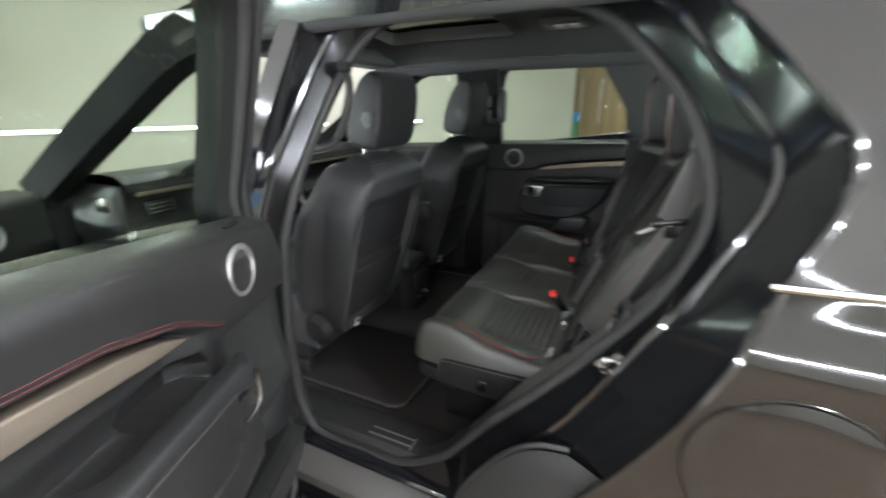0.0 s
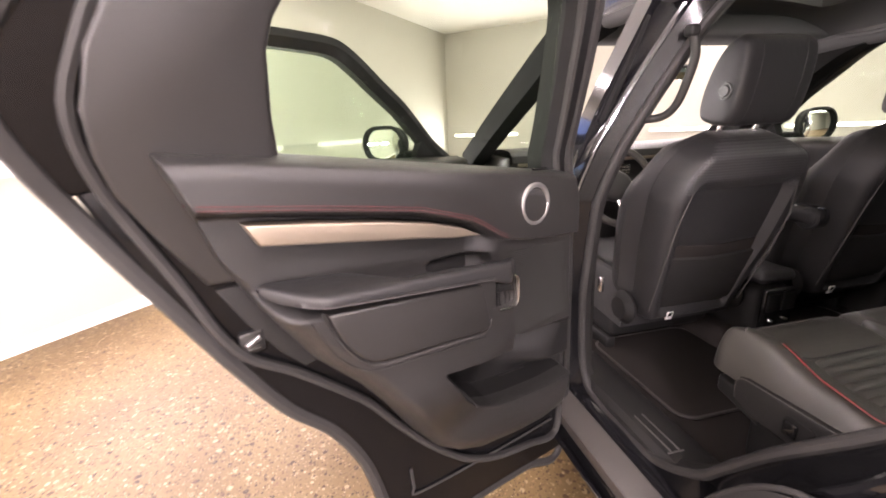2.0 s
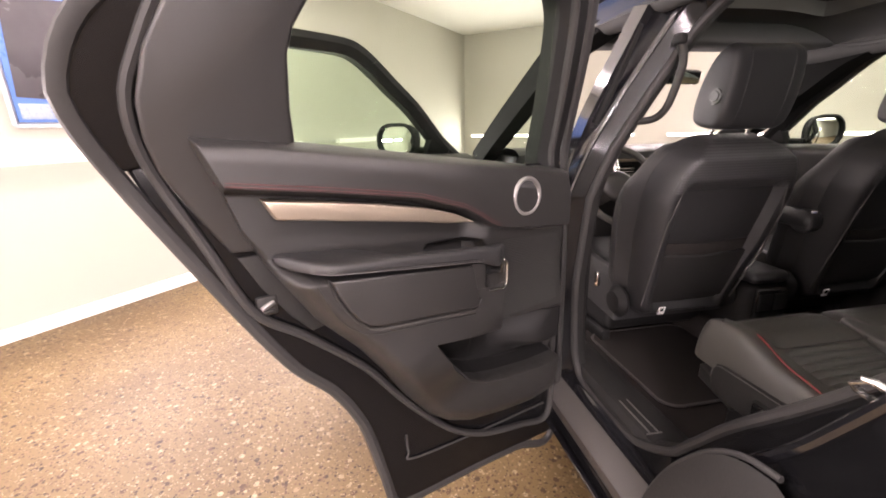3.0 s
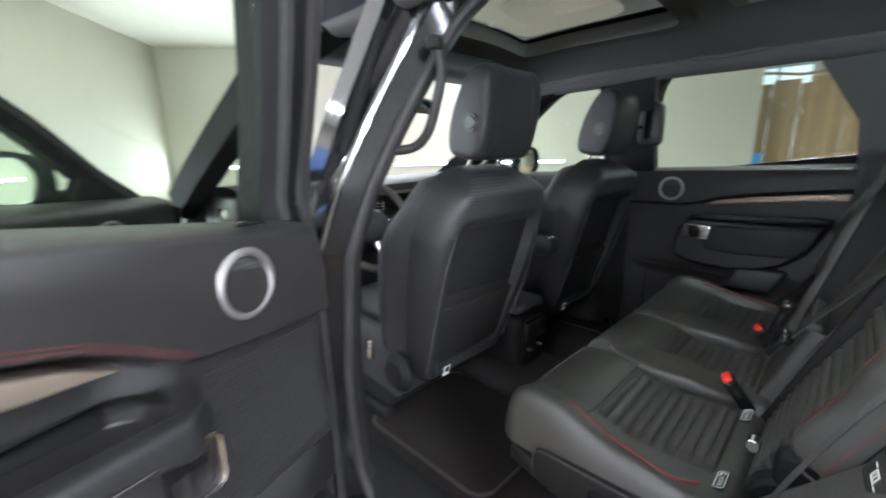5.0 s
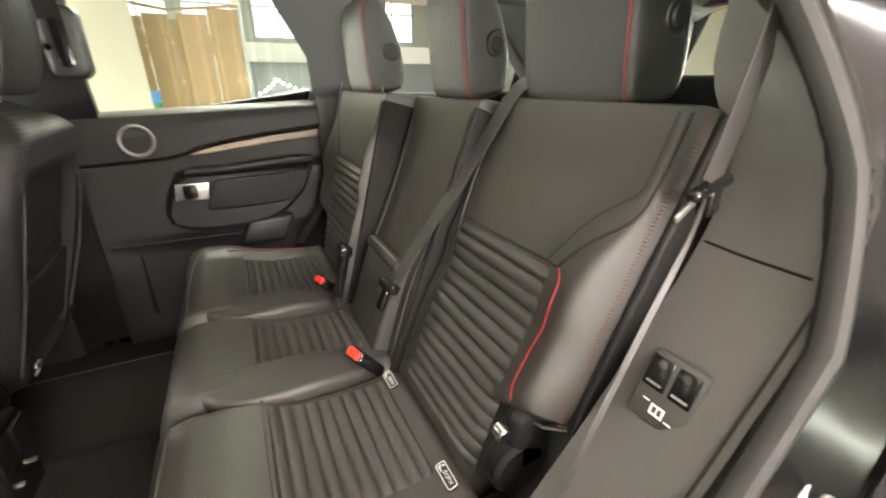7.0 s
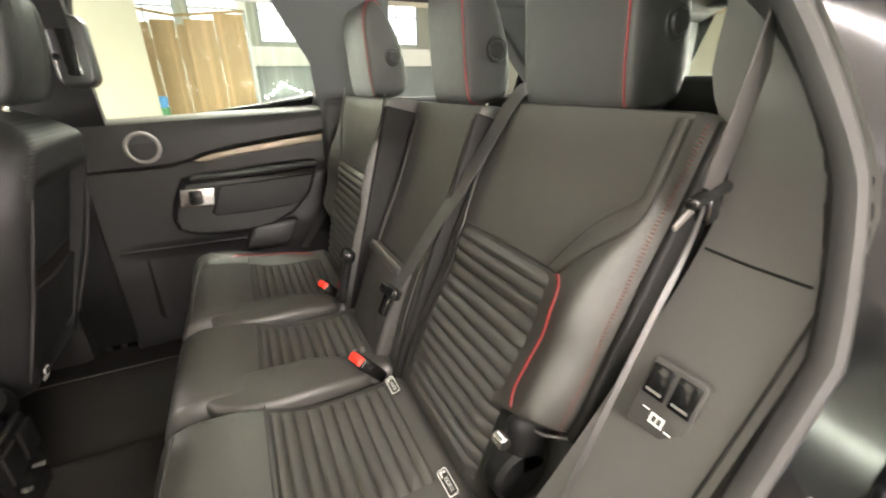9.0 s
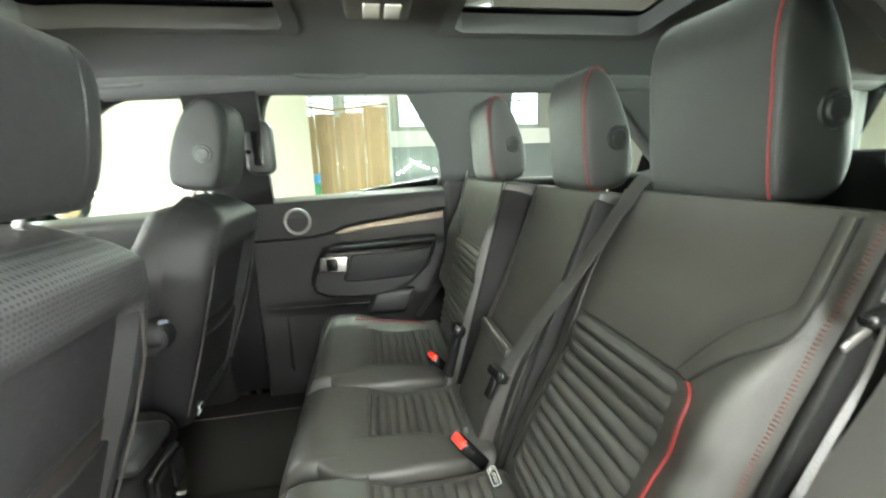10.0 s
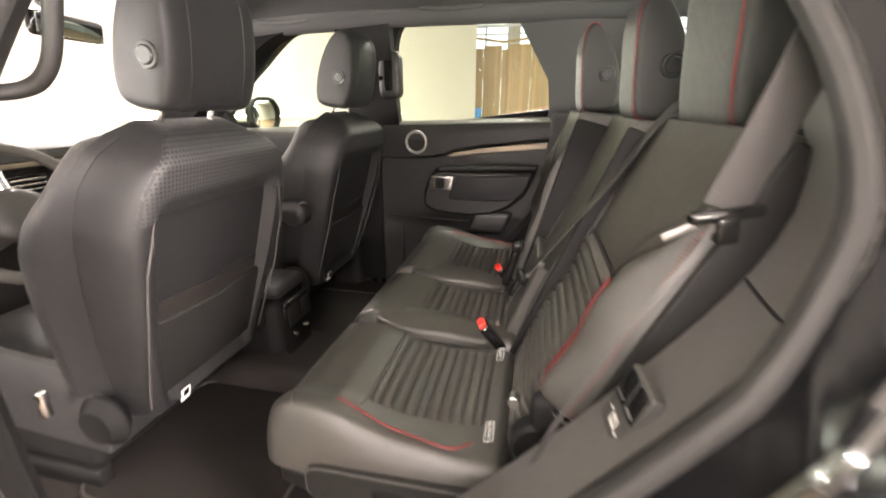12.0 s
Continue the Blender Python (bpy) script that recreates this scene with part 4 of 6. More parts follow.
def inside(poly, p):
    """Signed distance to a polygon, negative within."""
    x, y = p
    d, sign = 1e9, 1
    n = len(poly)
    for i in range(n):
        ax, ay = poly[i]
        bx, by = poly[(i + 1) % n]
        t = min(max(((x - ax) * (bx - ax) + (y - ay) * (by - ay)) / ((bx - ax) ** 2 + (by - ay) ** 2), 0), 1)
        d = min(d, math.hypot(x - ax - t * (bx - ax), y - ay - t * (by - ay)))
        if (ay > y) != (by > y) and x < (bx - ax) * (y - ay) / (by - ay) + ax:
            sign = -sign
    return d * sign


def edge_round(d, r):
    return math.sqrt(max(0.0, 1 - (1 - min(max(d, 0) / r, 1)) ** 2))


def card_top(u):
    return 1.246 + 0.135 * u - 0.05 * max(0.0, u - 0.93)


def card_v(u, z):
    """Height of the door card over the door's plane."""
    top, low = card_top(u), lerp_table(CARD_LOW, u)
    zs, za = lerp_table(STITCH, u), lerp_table(ARM, u)
    v = 0.138
    # padded upper part, swelling out over the stitched line
    v += 0.026 * step(zs - 0.004, zs + 0.008, z) - 0.016 * step(zs + 0.04, top, z) ** 2
    v -= 0.004 * math.exp(-((z - zs - 0.0) / 0.003) ** 2)
    # console with the armrest, standing out below the hollow
    along = step(0.405, 0.435, u)
    hollow = 0.028 * step(0.78, 0.70, u)
    below = step(za - 0.004 - hollow, za - 0.040 - 0.6 * hollow, z)
    drop = 0.86 + 0.05 * step(0.62, 0.42, u)
    v += along * below * 0.078 * step(drop - 0.20, drop + 0.045, z)
    v -= 0.034 * step(zs + 0.006, zs - 0.01, z) * (1 - below) * step(0.40, 0.49, u)
    v += 0.020 * step(0.98, 0.80, z) * step(0.50, 0.66, z)
    v -= 0.030 * step(0.004, -0.010, inside(GRIP, (u, z)))
    # pocket with a bottle holder bulging inside it
    lip = lerp_table(LIP, u)
    hump = step(0.36, 0.19, u + 0.05 * step(0.76, 0.86, z)) * step(lip + 0.012, lip + 0.075, z)
    v -= 0.098 * step(0.003, -0.015, inside(MAPP, (u, z))) * (1 - 0.86 * hump)
    e = z - low
    v = 0.064 + (v - 0.064) * edge_round(e, 0.062 * step(1.2, 1.0, low) + 0.014) * edge_round(min(top - z, u - 0.105), 0.020)
    return v


FAR_PAD = ((-0.73, 1.128), (-0.47, 1.138), (-0.41, 1.151), (-0.378, 1.167), (-0.262, 1.188), (-0.12, 1.205), (0.02, 1.221), (0.12, 1.228))
FAR_ARM = [(-0.405, 1.098), (-0.455, 1.088), (-0.498, 1.01), (-0.512, 0.955), (-0.502, 0.915), (-0.455, 0.892), (-0.37, 0.882), (-0.28, 0.880), (-0.19, 0.892), (-0.115, 0.925), (-0.055, 0.98), (-0.015, 1.06), (0.0, 1.108), (-0.15, 1.104), (-0.30, 1.096)]


def far_card(t):
    """The inner card of the closed far door, seen through the cabin."""
    def P(x, z, v):
        return (x, 0.89 - v, z)

    def hv(x, z):
        zp, top = lerp_table(FAR_PAD, x), 1.304 + 0.035 * (x + 0.3)
        v = 0.132 + 0.026 * step(zp - 0.003, zp + 0.010, z) - 0.012 * step(zp + 0.04, top, z) ** 2
        v -= 0.020 * step(zp + 0.002, zp - 0.012, z) * step(-0.44, -0.38, x) * step(1.07, 1.11, z)
        v += 0.062 * step(0.006, -0.016, inside(FAR_ARM, (x, z)))
        v -= 0.018 * step(0.88, 0.80, z) * step(0.46, 0.60, z) * step(-0.74, -0.58, x)
        e = min(top - z, z - 0.45, x + 0.74, 0.14 - x)
        return 0.062 + (v - 0.062) * edge_round(e, 0.018)
    c = part("door_card", grid(lambda i, j: P(-0.74 + 0.88 * i, 0.45 + (0.854 + 0.035 * (-0.44 + 0.88 * i)) * j, hv(-0.74 + 0.88 * i, 0.45 + (0.854 + 0.035 * (-0.44 + 0.88 * i)) * j)), 170, 170), SOFT, t, "soft black moulded door card")
    fl = lambda a, b, h: P(a, b, h)
    part("trim_bar", moved(plate([(-0.414, 1.148), (-0.385, 1.143), (-0.266, 1.158), (-0.124, 1.172), (0.03, 1.186), (0.035, 1.214), (-0.12, 1.199), (-0.262, 1.182), (-0.36, 1.166)], 0.11, 0.138, 0.004), fl), ALU, c, "brushed champagne metal trim bar")
    part("seam", tube([P(x, z - 0.001, hv(x, z - 0.004) + 0.001) for x, z in ((-0.715, 1.128), (-0.60, 1.133), (-0.47, 1.137))], 0.0015, 6), SEAM, c, "fine pale joint under the speaker")
    sc = Vector(P(-0.542, 1.205, 0.158))
    part("speaker", torus(sc, (0, 1, 0), 0.046, 0.0062, 48, 8), SATIN, c, "round satin metal speaker ring")
    part("grille", cyl(sc + Vector((0, 0.012, 0)), sc + Vector((0, 0.001, 0)), 0.043, 32), PERF, c, "black perforated speaker grille")
    part("armrest", moved(sweep(spline([(-0.425, 1.096, 0.186), (-0.30, 1.099, 0.198), (-0.15, 1.106, 0.198), (-0.01, 1.110, 0.186)], 6), ring(0.020, 0.012, 10), up=(0, 1, 0)), fl), LEATHER_DIM, c, "padded black leather armrest")
    part("bin_lid", moved(plate([(-0.345, 1.066), (-0.20, 1.070), (-0.03, 1.078), (-0.034, 1.04), (-0.05, 1.005), (-0.08, 0.978), (-0.115, 0.964), (-0.25, 0.958), (-0.372, 0.958), (-0.386, 0.972)], 0.16, 0.202, 0.008), fl), LEATHER_DIM, c, "soft black pocket lid")
    part("handle_bezel", moved(plate([(-0.474, 1.004), (-0.372, 1.002), (-0.360, 1.062), (-0.466, 1.064)], 0.16, 0.204, 0.004), fl), CHROME, c, "satin metal door handle surround")
    part("handle_recess", moved(plate(rounded(-0.444, -0.402, 1.009, 1.058, 0.010), 0.19, 0.2055, 0.002), fl), GLOSS, c, "dark hollow behind the handle")
    part("pocket_lip", tube([P(x, z, hv(x, z) + 0.003) for x, z in ((-0.70, 0.85), (-0.5, 0.845), (-0.3, 0.84), (-0.12, 0.84))], 0.005, 6), SOFT, c, "rounded pocket lip")


def rear_door(name, P, label):
    o = P(0, 0, 0.3)
    t = thing(name, o, label, "car door", "rear doors")
    belt = [(1.13, 1.325), (1.10, 1.375), (1.0, 1.368), (0.6, 1.316), (0.12, 1.254), (0.015, 1.235)]
    i0 = next(i for i, p in enumerate(DOOR_OUT) if p[1] > 1.31)
    low = [p for p in DOOR_OUT[:i0]] + belt + DOOR_OUT[-2:]
    hull = plate(low, -0.045, 0.058, 0.012)
    part("shell", moved(hull, lambda a, b, h: P(a, h, b)), JAMB, t, "black painted door shell")
    # window frame: a band between the outer outline and the glass
    co = resample(spline([(u, z, 0) for u, z in DOOR_OUT], 8, True), 160, True)
    ci = resample(spline([(u, z, 0) for u, z in DOOR_IN], 8, True), 160, True)
    glass_line = [(0.115, 1.252), (0.60, 1.315), (0.880, 1.366), (0.890, 1.42), (0.890, 1.50), (0.848, 1.60), (0.775, 1.685), (0.66, 1.71), (0.45, 1.715), (0.30, 1.70), (0.225, 1.66), (0.175, 1.50)]
    cover = [(0.85, 1.30), (0.885, 1.155), (1.002, 1.165), (1.052, 1.25), (1.088, 1.32), (1.100, 1.375), (1.100, 1.43), (1.080, 1.50), (1.034, 1.580), (0.95, 1.655), (0.84, 1.712), (0.70, 1.735), (0.66, 1.712), (0.76, 1.685), (0.834, 1.60), (0.868, 1.545), (0.878, 1.505), (0.875, 1.42), (0.866, 1.35)]
    part("window_cover", moved(plate(cover, 0.02, 0.084, 0.008), lambda a, b, h: P(a, h + lean(b), b)), SOFT, t, "dark plastic cover behind the window")
    outer_skin = [(1.125, 1.325), (1.148, 1.324), (1.182, 1.42), (1.178, 1.47), (1.148, 1.53), (1.10, 1.58), (1.01, 1.67), (0.90, 1.745), (0.70, 1.775), (0.45, 1.78), (0.45, 1.73), (0.66, 1.73), (0.80, 1.69), (0.88, 1.55), (0.90, 1.36)]
    part("frame_panel", moved(plate(outer_skin, -0.035, 0.055, 0.008), lambda a, b, h: P(a, h + lean(b), b)), JAMB, t, "black window frame panel")
    part("window_frame", moved(sweep(spline([(0.105, 1.24, 0), (0.128, 1.40, 0), (0.165, 1.56, 0), (0.205, 1.67, 0), (0.29, 1.735, 0), (0.45, 1.75, 0), (0.68, 1.745, 0)], 6), [(-0.048, 0.0), (0.024, 0.0), (0.024, 0.05), (-0.004, 0.085), (-0.042, 0.078)], up=(0, 0, 1)), lambda a, b, h: P(a, h + lean(b) - 0.01, b)), FRAME, t, "dark window frame")
    part("window_glass", moved(plate(glass_line, 0.028, 0.033, 0.001), lambda a, b, h: P(a, h + lean(b), b)), GLASS, t, "clear greenish door glass")
    part("edge_seal", merge(moved(sweep([Vector((p.x, p.y, 0.052)) for p in co], ring(0.015, 0.012, 8), True, (0, 0, 1)), lambda a, b, h: P(a, h + lean(b), b))), RUBBER, t, "matt rubber seal along the door edge")
    part("inner_seal", moved(sweep([Vector((p.x, p.y, 0.066)) for p in ci], ring(0.010, 0.012, 8), True, (0, 0, 1)), lambda a, b, h: P(a, h + lean(b), b)), RUBBER, t)
    if P(0, 0, 0)[1] > 0:
        far_card(t)
        return t
    # inner card
    n, m = 300, 230

    def card(i, j):
        u = 0.105 + (1.04 - 0.105) * i
        lo, hi = lerp_table(CARD_LOW, u), card_top(u)
        z = lo + (hi - lo) * j
        return P(u, card_v(u, z), z)
    vs, fs = grid(card, n, m)

    c = part("door_card", (vs, fs), SOFT, t, "soft black moulded door card")
    pocket_top = ((0.10, 0.845), (0.30, 0.858), (0.406, 0.872), (0.486, 0.886), (0.64, 0.908))

    # dark sheet just over the pocket's surface; its colour stands in for shade
    def shade_sheet(i, j):
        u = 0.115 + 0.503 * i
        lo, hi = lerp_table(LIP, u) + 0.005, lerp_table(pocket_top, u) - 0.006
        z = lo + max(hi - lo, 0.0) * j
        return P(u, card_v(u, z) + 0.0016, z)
    part("pocket_shade", grid(shade_sheet, 120, 70), FRAME, c, "dark sheet painting shade into the door pocket")
    bar = [(0.470, 1.158), (0.55, 1.166), (0.636, 1.182), (0.80, 1.208), (0.929, 1.229), (0.948, 1.266), (0.834, 1.250), (0.717, 1.231), (0.60, 1.207), (0.526, 1.185)]
    part("trim_bar", moved(plate(bar, 0.118, 0.150, 0.005), lambda a, b, h: P(a, h, b)), ALU, c, "brushed champagne metal trim bar")
    for d in (0.007, 0.013):
        us = [0.40 + 0.62 * i / 40 for i in range(41)]
        part("stitching", tube([P(u, card_v(u, lerp_table(STITCH, u) + d + 0.004) + 0.0006, lerp_table(STITCH, u) + d + 0.004) for u in us], 0.0009, 5), REDDIM, c, "fine red stitching")
    sc = Vector(P(0.302, 0.160, 1.204))
    nrm = Vector(P(0, 1, 0)) - Vector(P(0, 0, 0))
    s = part("speaker", torus(sc, nrm, 0.046, 0.0062, 48, 8), SATIN, c, "round satin metal speaker ring")
    part("grille", cyl(sc - nrm * 0.012, sc - nrm * 0.001, 0.043, 32), PERF, c, "black perforated speaker grille")
    # armrest pad, release handle, bin edge
    A0, A1 = 0.416, 0.940

    def arm_section(i, j):
        u = A0 + (A1 - A0) * (0.5 - 0.5 * math.cos(math.pi * i))
        zt = 1.115 + 0.105 * (u - 0.494)
        zb = 1.082 + 0.130 * (u - 0.494) - 0.016 * step(0.54, 0.45, u)
        vin = 0.192 - 0.092 * step(0.70, 0.80, u)
        vout = 0.237 - 0.03 * step(0.47, 0.42, u) - 0.10 * max(0.0, (u - 0.85) / 0.09) ** 2.2
        e = max(0.04, math.sqrt(1 - (1 - min(max(min(u - A0, A1 - u), 0.0) / 0.022, 1)) ** 2))
        a = math.tau * j
        c, s = math.cos(a), math.sin(a)
        c, s = math.copysign(abs(c) ** 0.55, c), math.copysign(abs(s) ** 0.62, s)
        hv, hz = (vout - vin) / 2, (zt - zb) / 2
        return P(u, (vin + vout) / 2 + hv * c * (0.5 + 0.5 * e), (zb + zt) / 2 + hz * s * e + 0.003 * s * c)
    arm = part("armrest", grid(arm_section, 70, 40, False, True), LEATHER_DIM, c, "padded black leather armrest")
    for dz, col in ((0.0045, SEAM), (0.009, BLK)):
        part("armrest_seam", tube([P(u, 0.2375 - 0.10 * max(0.0, (u - 0.85) / 0.09) ** 2.2, 1.082 + 0.130 * (u - 0.494) + dz) for u in (0.515, 0.54, 0.6, 0.7, 0.8, 0.87, 0.90)], 0.0012, 6), col, arm, "fine seam along the armrest")
    # black plate deep in the pull recess, putting the armrest's shade into colour
    part("grip_shade", moved(plate(inset(GRIP, 0.005), 0.045, 0.082, 0.003), lambda a, b, h: P(a, h, b)), FRAME, c, "dark plate painting shade in the pull recess")

    def ribbed(i, j):
        u, z = 0.125 + 0.265 * i, 0.872 + (0.205 + 0.02 * i) * j
        e = min(i, 1 - i, j, 1 - j)
        return P(u, card_v(u, z) + (0.0008 + 0.0007 * math.sin(math.tau * j * 46) if e > 0.001 else -0.002), z)
    part("ribbed_panel", grid(ribbed, 14, 277), SOFT, c, "finely ribbed lower part of the card")

    def H(a, b, k):
        return P(a, k, b + 0.09 * (a - 0.49))
    ho = rounded(0.430, 0.504, 1.006, 1.080, 0.016, 5)
    part("handle_panel", moved(plate([(0.497, 1.012), (0.537, 1.012), (0.543, 1.078), (0.497, 1.078)], 0.17, 0.222, 0.003), H), SOFT, c, "dark panel beside the handle")
    part("handle_recess", moved(plate(inset(ho, 0.004), 0.165, 0.216, 0.002), H), GLOSS, c, "dark hollow behind the handle")
    k0 = next(k for k in range(len(ho)) if ho[k - 1][0] > 0.489 >= ho[k][0])
    open_ring = [p for p in ho[k0:] + ho[:k0] if p[0] <= 0.489]
    part("handle_bezel", moved(sweep([(a, b, 0.221) for a, b in open_ring], ring(0.0036, 0.005, 8), False, (0, 0, 1)), H), CHROME, c, "satin metal door handle surround")
    part("handle_line", moved(tube([(0.539, 1.012, 0.222), (0.542, 1.045, 0.223), (0.546, 1.078, 0.222)], 0.0014, 6), H), CHROME, c, "thin bright line beside the handle")
    part("bin_lid", moved(plate(inset(LID, 0.004), 0.14, 0.2245, 0.006), lambda a, b, k: P(a, k, b)), SOFT, c, "soft black pocket lid")
    part("lid_joint", tube([P(a, 0.2195, b) for a, b in LID[:-1]], 0.0022, 6), BLK, c, "dark joint round the pocket lid")
    # pale line below the dark joint paints the highlight on the lid's edge
    part("lid_highlight", tube([P(a, 0.2205, b - 0.003) for a, b in LID[4:9]], 0.0012, 6), SEAM, c, "fine painted highlight under the pocket lid")
    fr = [(0.892, 1.112), (0.876, 1.074), (0.856, 1.036), (0.832, 1.008), (0.805, 0.990), (0.772, 0.982), (0.725, 0.977), (0.60, 0.962), (0.525, 0.953)]
    part("lid_border", tube([P(a, card_v(a, b) + 0.0005, b) for a, b in fr], 0.0016, 6), BLK, c, "dark joint round the lid's border")
    part("lower_seam", tube([P(u, card_v(u, z) + 0.0004, z) for u, z in ((0.430, 1.142), (0.40, 1.131), (0.34, 1.118), (0.25, 1.105), (0.16, 1.094), (0.12, 1.088))], 0.0014, 6), SEAM, c, "fine pale joint under the speaker")
    part("lock_slot", moved(rbox(0.225, 0.275, 1.262, 1.268, 0.118, 0.128, 0.002), lambda a, b, k: P(a, k + 0.006, b + 0.035 * (a - 0.2) + 0.014)), GLOSS, c, "small dark slot in the top of the card")
    lip = [(0.612, 0.897), (0.552, 0.800), (0.506, 0.734), (0.445, 0.702), (0.369, 0.684), (0.237, 0.665), (0.12, 0.657)]
    part("pocket_lip", tube([P(u, card_v(u, z) + 0.004, z) for u, z in [(q.x, q.y) for q in resample([(a, b, 0) for a, b in lip], 20)]], 0.004, 6), SOFT, c)
    part("water_shield_groove", moved(sweep(spline([(0.645, 0.56, 0.062), (0.64, 0.50, 0.062), (0.62, 0.468, 0.062), (0.35, 0.432, 0.062), (0.07, 0.405, 0.062)], 6), ring(0.004, 0.003, 6), up=(0, 0, 1)), lambda a, b, h: P(a, h, b)), RUBBER, t)
    part("latch", moved(merge(rbox(0.930, 0.972, 1.018, 1.060, 0.05, 0.068, 0.004), rbox(0.938, 0.962, 1.024, 1.032, 0.06, 0.074, 0.003)), lambda a, b, h: P(a, h, b)), BLK, t, "dark steel door latch")
    part("latch_panel", moved(plate([(0.90, 1.148), (0.992, 1.150), (0.955, 1.075), (0.905, 1.00), (0.865, 0.955), (0.83, 0.96)], 0.02, 0.0655, 0.004), lambda a, b, h: P(a, h, b)), CLAD, t, "dark panel round the latch")
    part("latch_claw", moved(cyl((0.938, 1.046, 0.066), (0.964, 1.036, 0.072), 0.006, 10), lambda a, b, h: P(a, h, b)), PLATE, t, "bright latch claw")
    part("lock_button", tube([P(0.215, 0.12, 1.262), P(0.245, 0.12, 1.266)], 0.005, 6), GLOSS, t)
    return t


DA = radians(-65)
DU, DN = Vector((math.cos(DA), math.sin(DA), 0)), Vector((-math.sin(DA), math.cos(DA), 0))


def near_door(u, v, z):
    return (-0.83 + DU.x * u + DN.x * v, -0.89 + DU.y * u + DN.y * v, z)


def far_door(u, v, z):
    return (-0.83 + u, 0.89 - v, z)


rear_door("rear_door", near_door, "open black rear door with dark leather card and champagne trim")
rear_door("rear_door", far_door, "closed far rear door with dark card and champagne trim")
def print_on_glass(a, b, h):
    return near_door(a, h + lean(b), b)


part("window_etching", merge(moved(moved(torus((0, 0, 0), (0, 0, 1), 0.014, 0.0006, 30, 4), lambda a, b, h: (0.836 + a, 1.421 + 0.55 * b, 0.0342 + h)), print_on_glass), *[moved(plate([(0.829, 1.405 - 0.007 * k), (0.843, 1.405 - 0.007 * k), (0.843, 1.4042 - 0.007 * k), (0.829, 1.4042 - 0.007 * k)], 0.0335, 0.0342, 0.0002), print_on_glass) for k in range(3)]), material("white glass print", (0.13, 0.15, 0.13), 0.7), bpy.data.objects["rear_door"], "faint maker's marks on the glass")

# ---- front doors ----
FA = radians(-62)
FU, FN = Vector((math.cos(FA), math.sin(FA), 0)), Vector((-math.sin(FA), math.cos(FA), 0))


def near_front(u, v, z):
    return (-1.93 + FU.x * u + FN.x * v, -0.88 + FU.y * u + FN.y * v, z)


def far_front(u, v, z):
    return (-1.93 + u, 0.89 - v, z)


def front_door(P, label, post, glass_rear, mw):
    t = thing("front_door", P(0, 0, 0.3), label, "car door", "front doors")
    low = [(0, 0.30), (0.95, 0.30), (1.10, 0.34), (1.12, 1.28), (0.6, 1.25), (0.10, 1.215), (0.0, 1.18)]
    part("shell", moved(plate(low, -0.045, 0.058, 0.012), lambda a, b, h: P(a, h, b)), PAINT, t)
    fr = spline([(u, z, 0) for u, z in [(0.07, 1.125), (0.18, 1.212), (0.45, 1.437), (0.52, 1.490), (0.62, 1.556), (0.72, 1.625), (0.80, 1.672), (0.86, 1.690), (0.95, 1.697)] + post], 6)
    part("window_frame", moved(sweep(fr, [(-0.030, 0), (0.030, 0), (0.030, 0.05), (0, 0.072), (-0.026, 0.06)], up=(0, 0, 1)), lambda a, b, h: P(a, h + lean(b), b)), FRAME, t, "dark window frame")
    g = [(0.18, 1.20)] + glass_rear + [(0.90, 1.690), (0.83, 1.677), (0.70, 1.607), (0.45, 1.428)]
    part("window_glass", moved(plate(g, 0.026, 0.031, 0.001), lambda a, b, h: P(a, h + lean(b), b)), GLASS, t, "clear greenish door glass")
    part("mirror_corner", moved(plate([(0.10, 1.20), (0.38, 1.235), (0.33, 1.37), (0.20, 1.28)], 0.0, 0.05, 0.006), lambda a, b, h: P(a, h + lean(b), b)), FRAME, t)

    def card(i, j):
        u, z = 0.10 + 0.98 * i, 0.42 + (0.815 + 0.04 * i) * j
        e = min(j, 1 - j, i, 1 - i)
        zs = 1.03 + 0.10 * step(0.3, 1.0, i)
        v = 0.145 + 0.025 * step(zs, zs + 0.02, z) + 0.055 * step(0.96, 0.92, z) * step(0.72, 0.80, z) * step(0.2, 0.3, i)
        return P(u, 0.06 + (v - 0.06) * math.sqrt(max(0, 1 - (1 - min(e / 0.05, 1)) ** 2)), z)
    c = part("door_card", grid(card, 50, 60), SOFT, t, "soft black moulded door card")
    nrm = Vector(P(0, 1, 0)) - Vector(P(0, 0, 0))
    s = Vector(P(0.36, 0.172, 1.135))
    part("speaker", torus(s, nrm, 0.045, 0.006, 40, 8), SATIN, c, "round satin metal speaker ring")
    part("trim_bar", moved(plate([(0.45, 1.0), (0.98, 1.075), (1.0, 1.105), (0.60, 1.05)], 0.14, 0.158, 0.004), lambda a, b, h: P(a, h, b)), ALU, c, "brushed champagne metal trim bar")
    # door mirror on the outer face
    def M(x, y, h):
        return P(0.45 + 0.92 * h - 0.39 * mw * x, -0.105 + 0.39 * h + 0.92 * mw * x, 1.312 + y)
    mi = part("door_mirror", moved(grid(lambda a, b: (0.118 * math.copysign(abs(math.cos(math.tau * a)) ** 0.75, math.cos(math.tau * a)) * math.sin(math.pi * min(b, 0.62)) ** 0.5, 0.084 * math.copysign(abs(math.sin(math.tau * a)) ** 0.75, math.sin(math.tau * a)) * math.sin(math.pi * min(b, 0.62)) ** 0.5, -0.085 + 0.10 * b), 40, 14, True), M), FRAME, t, "black door mirror housing")
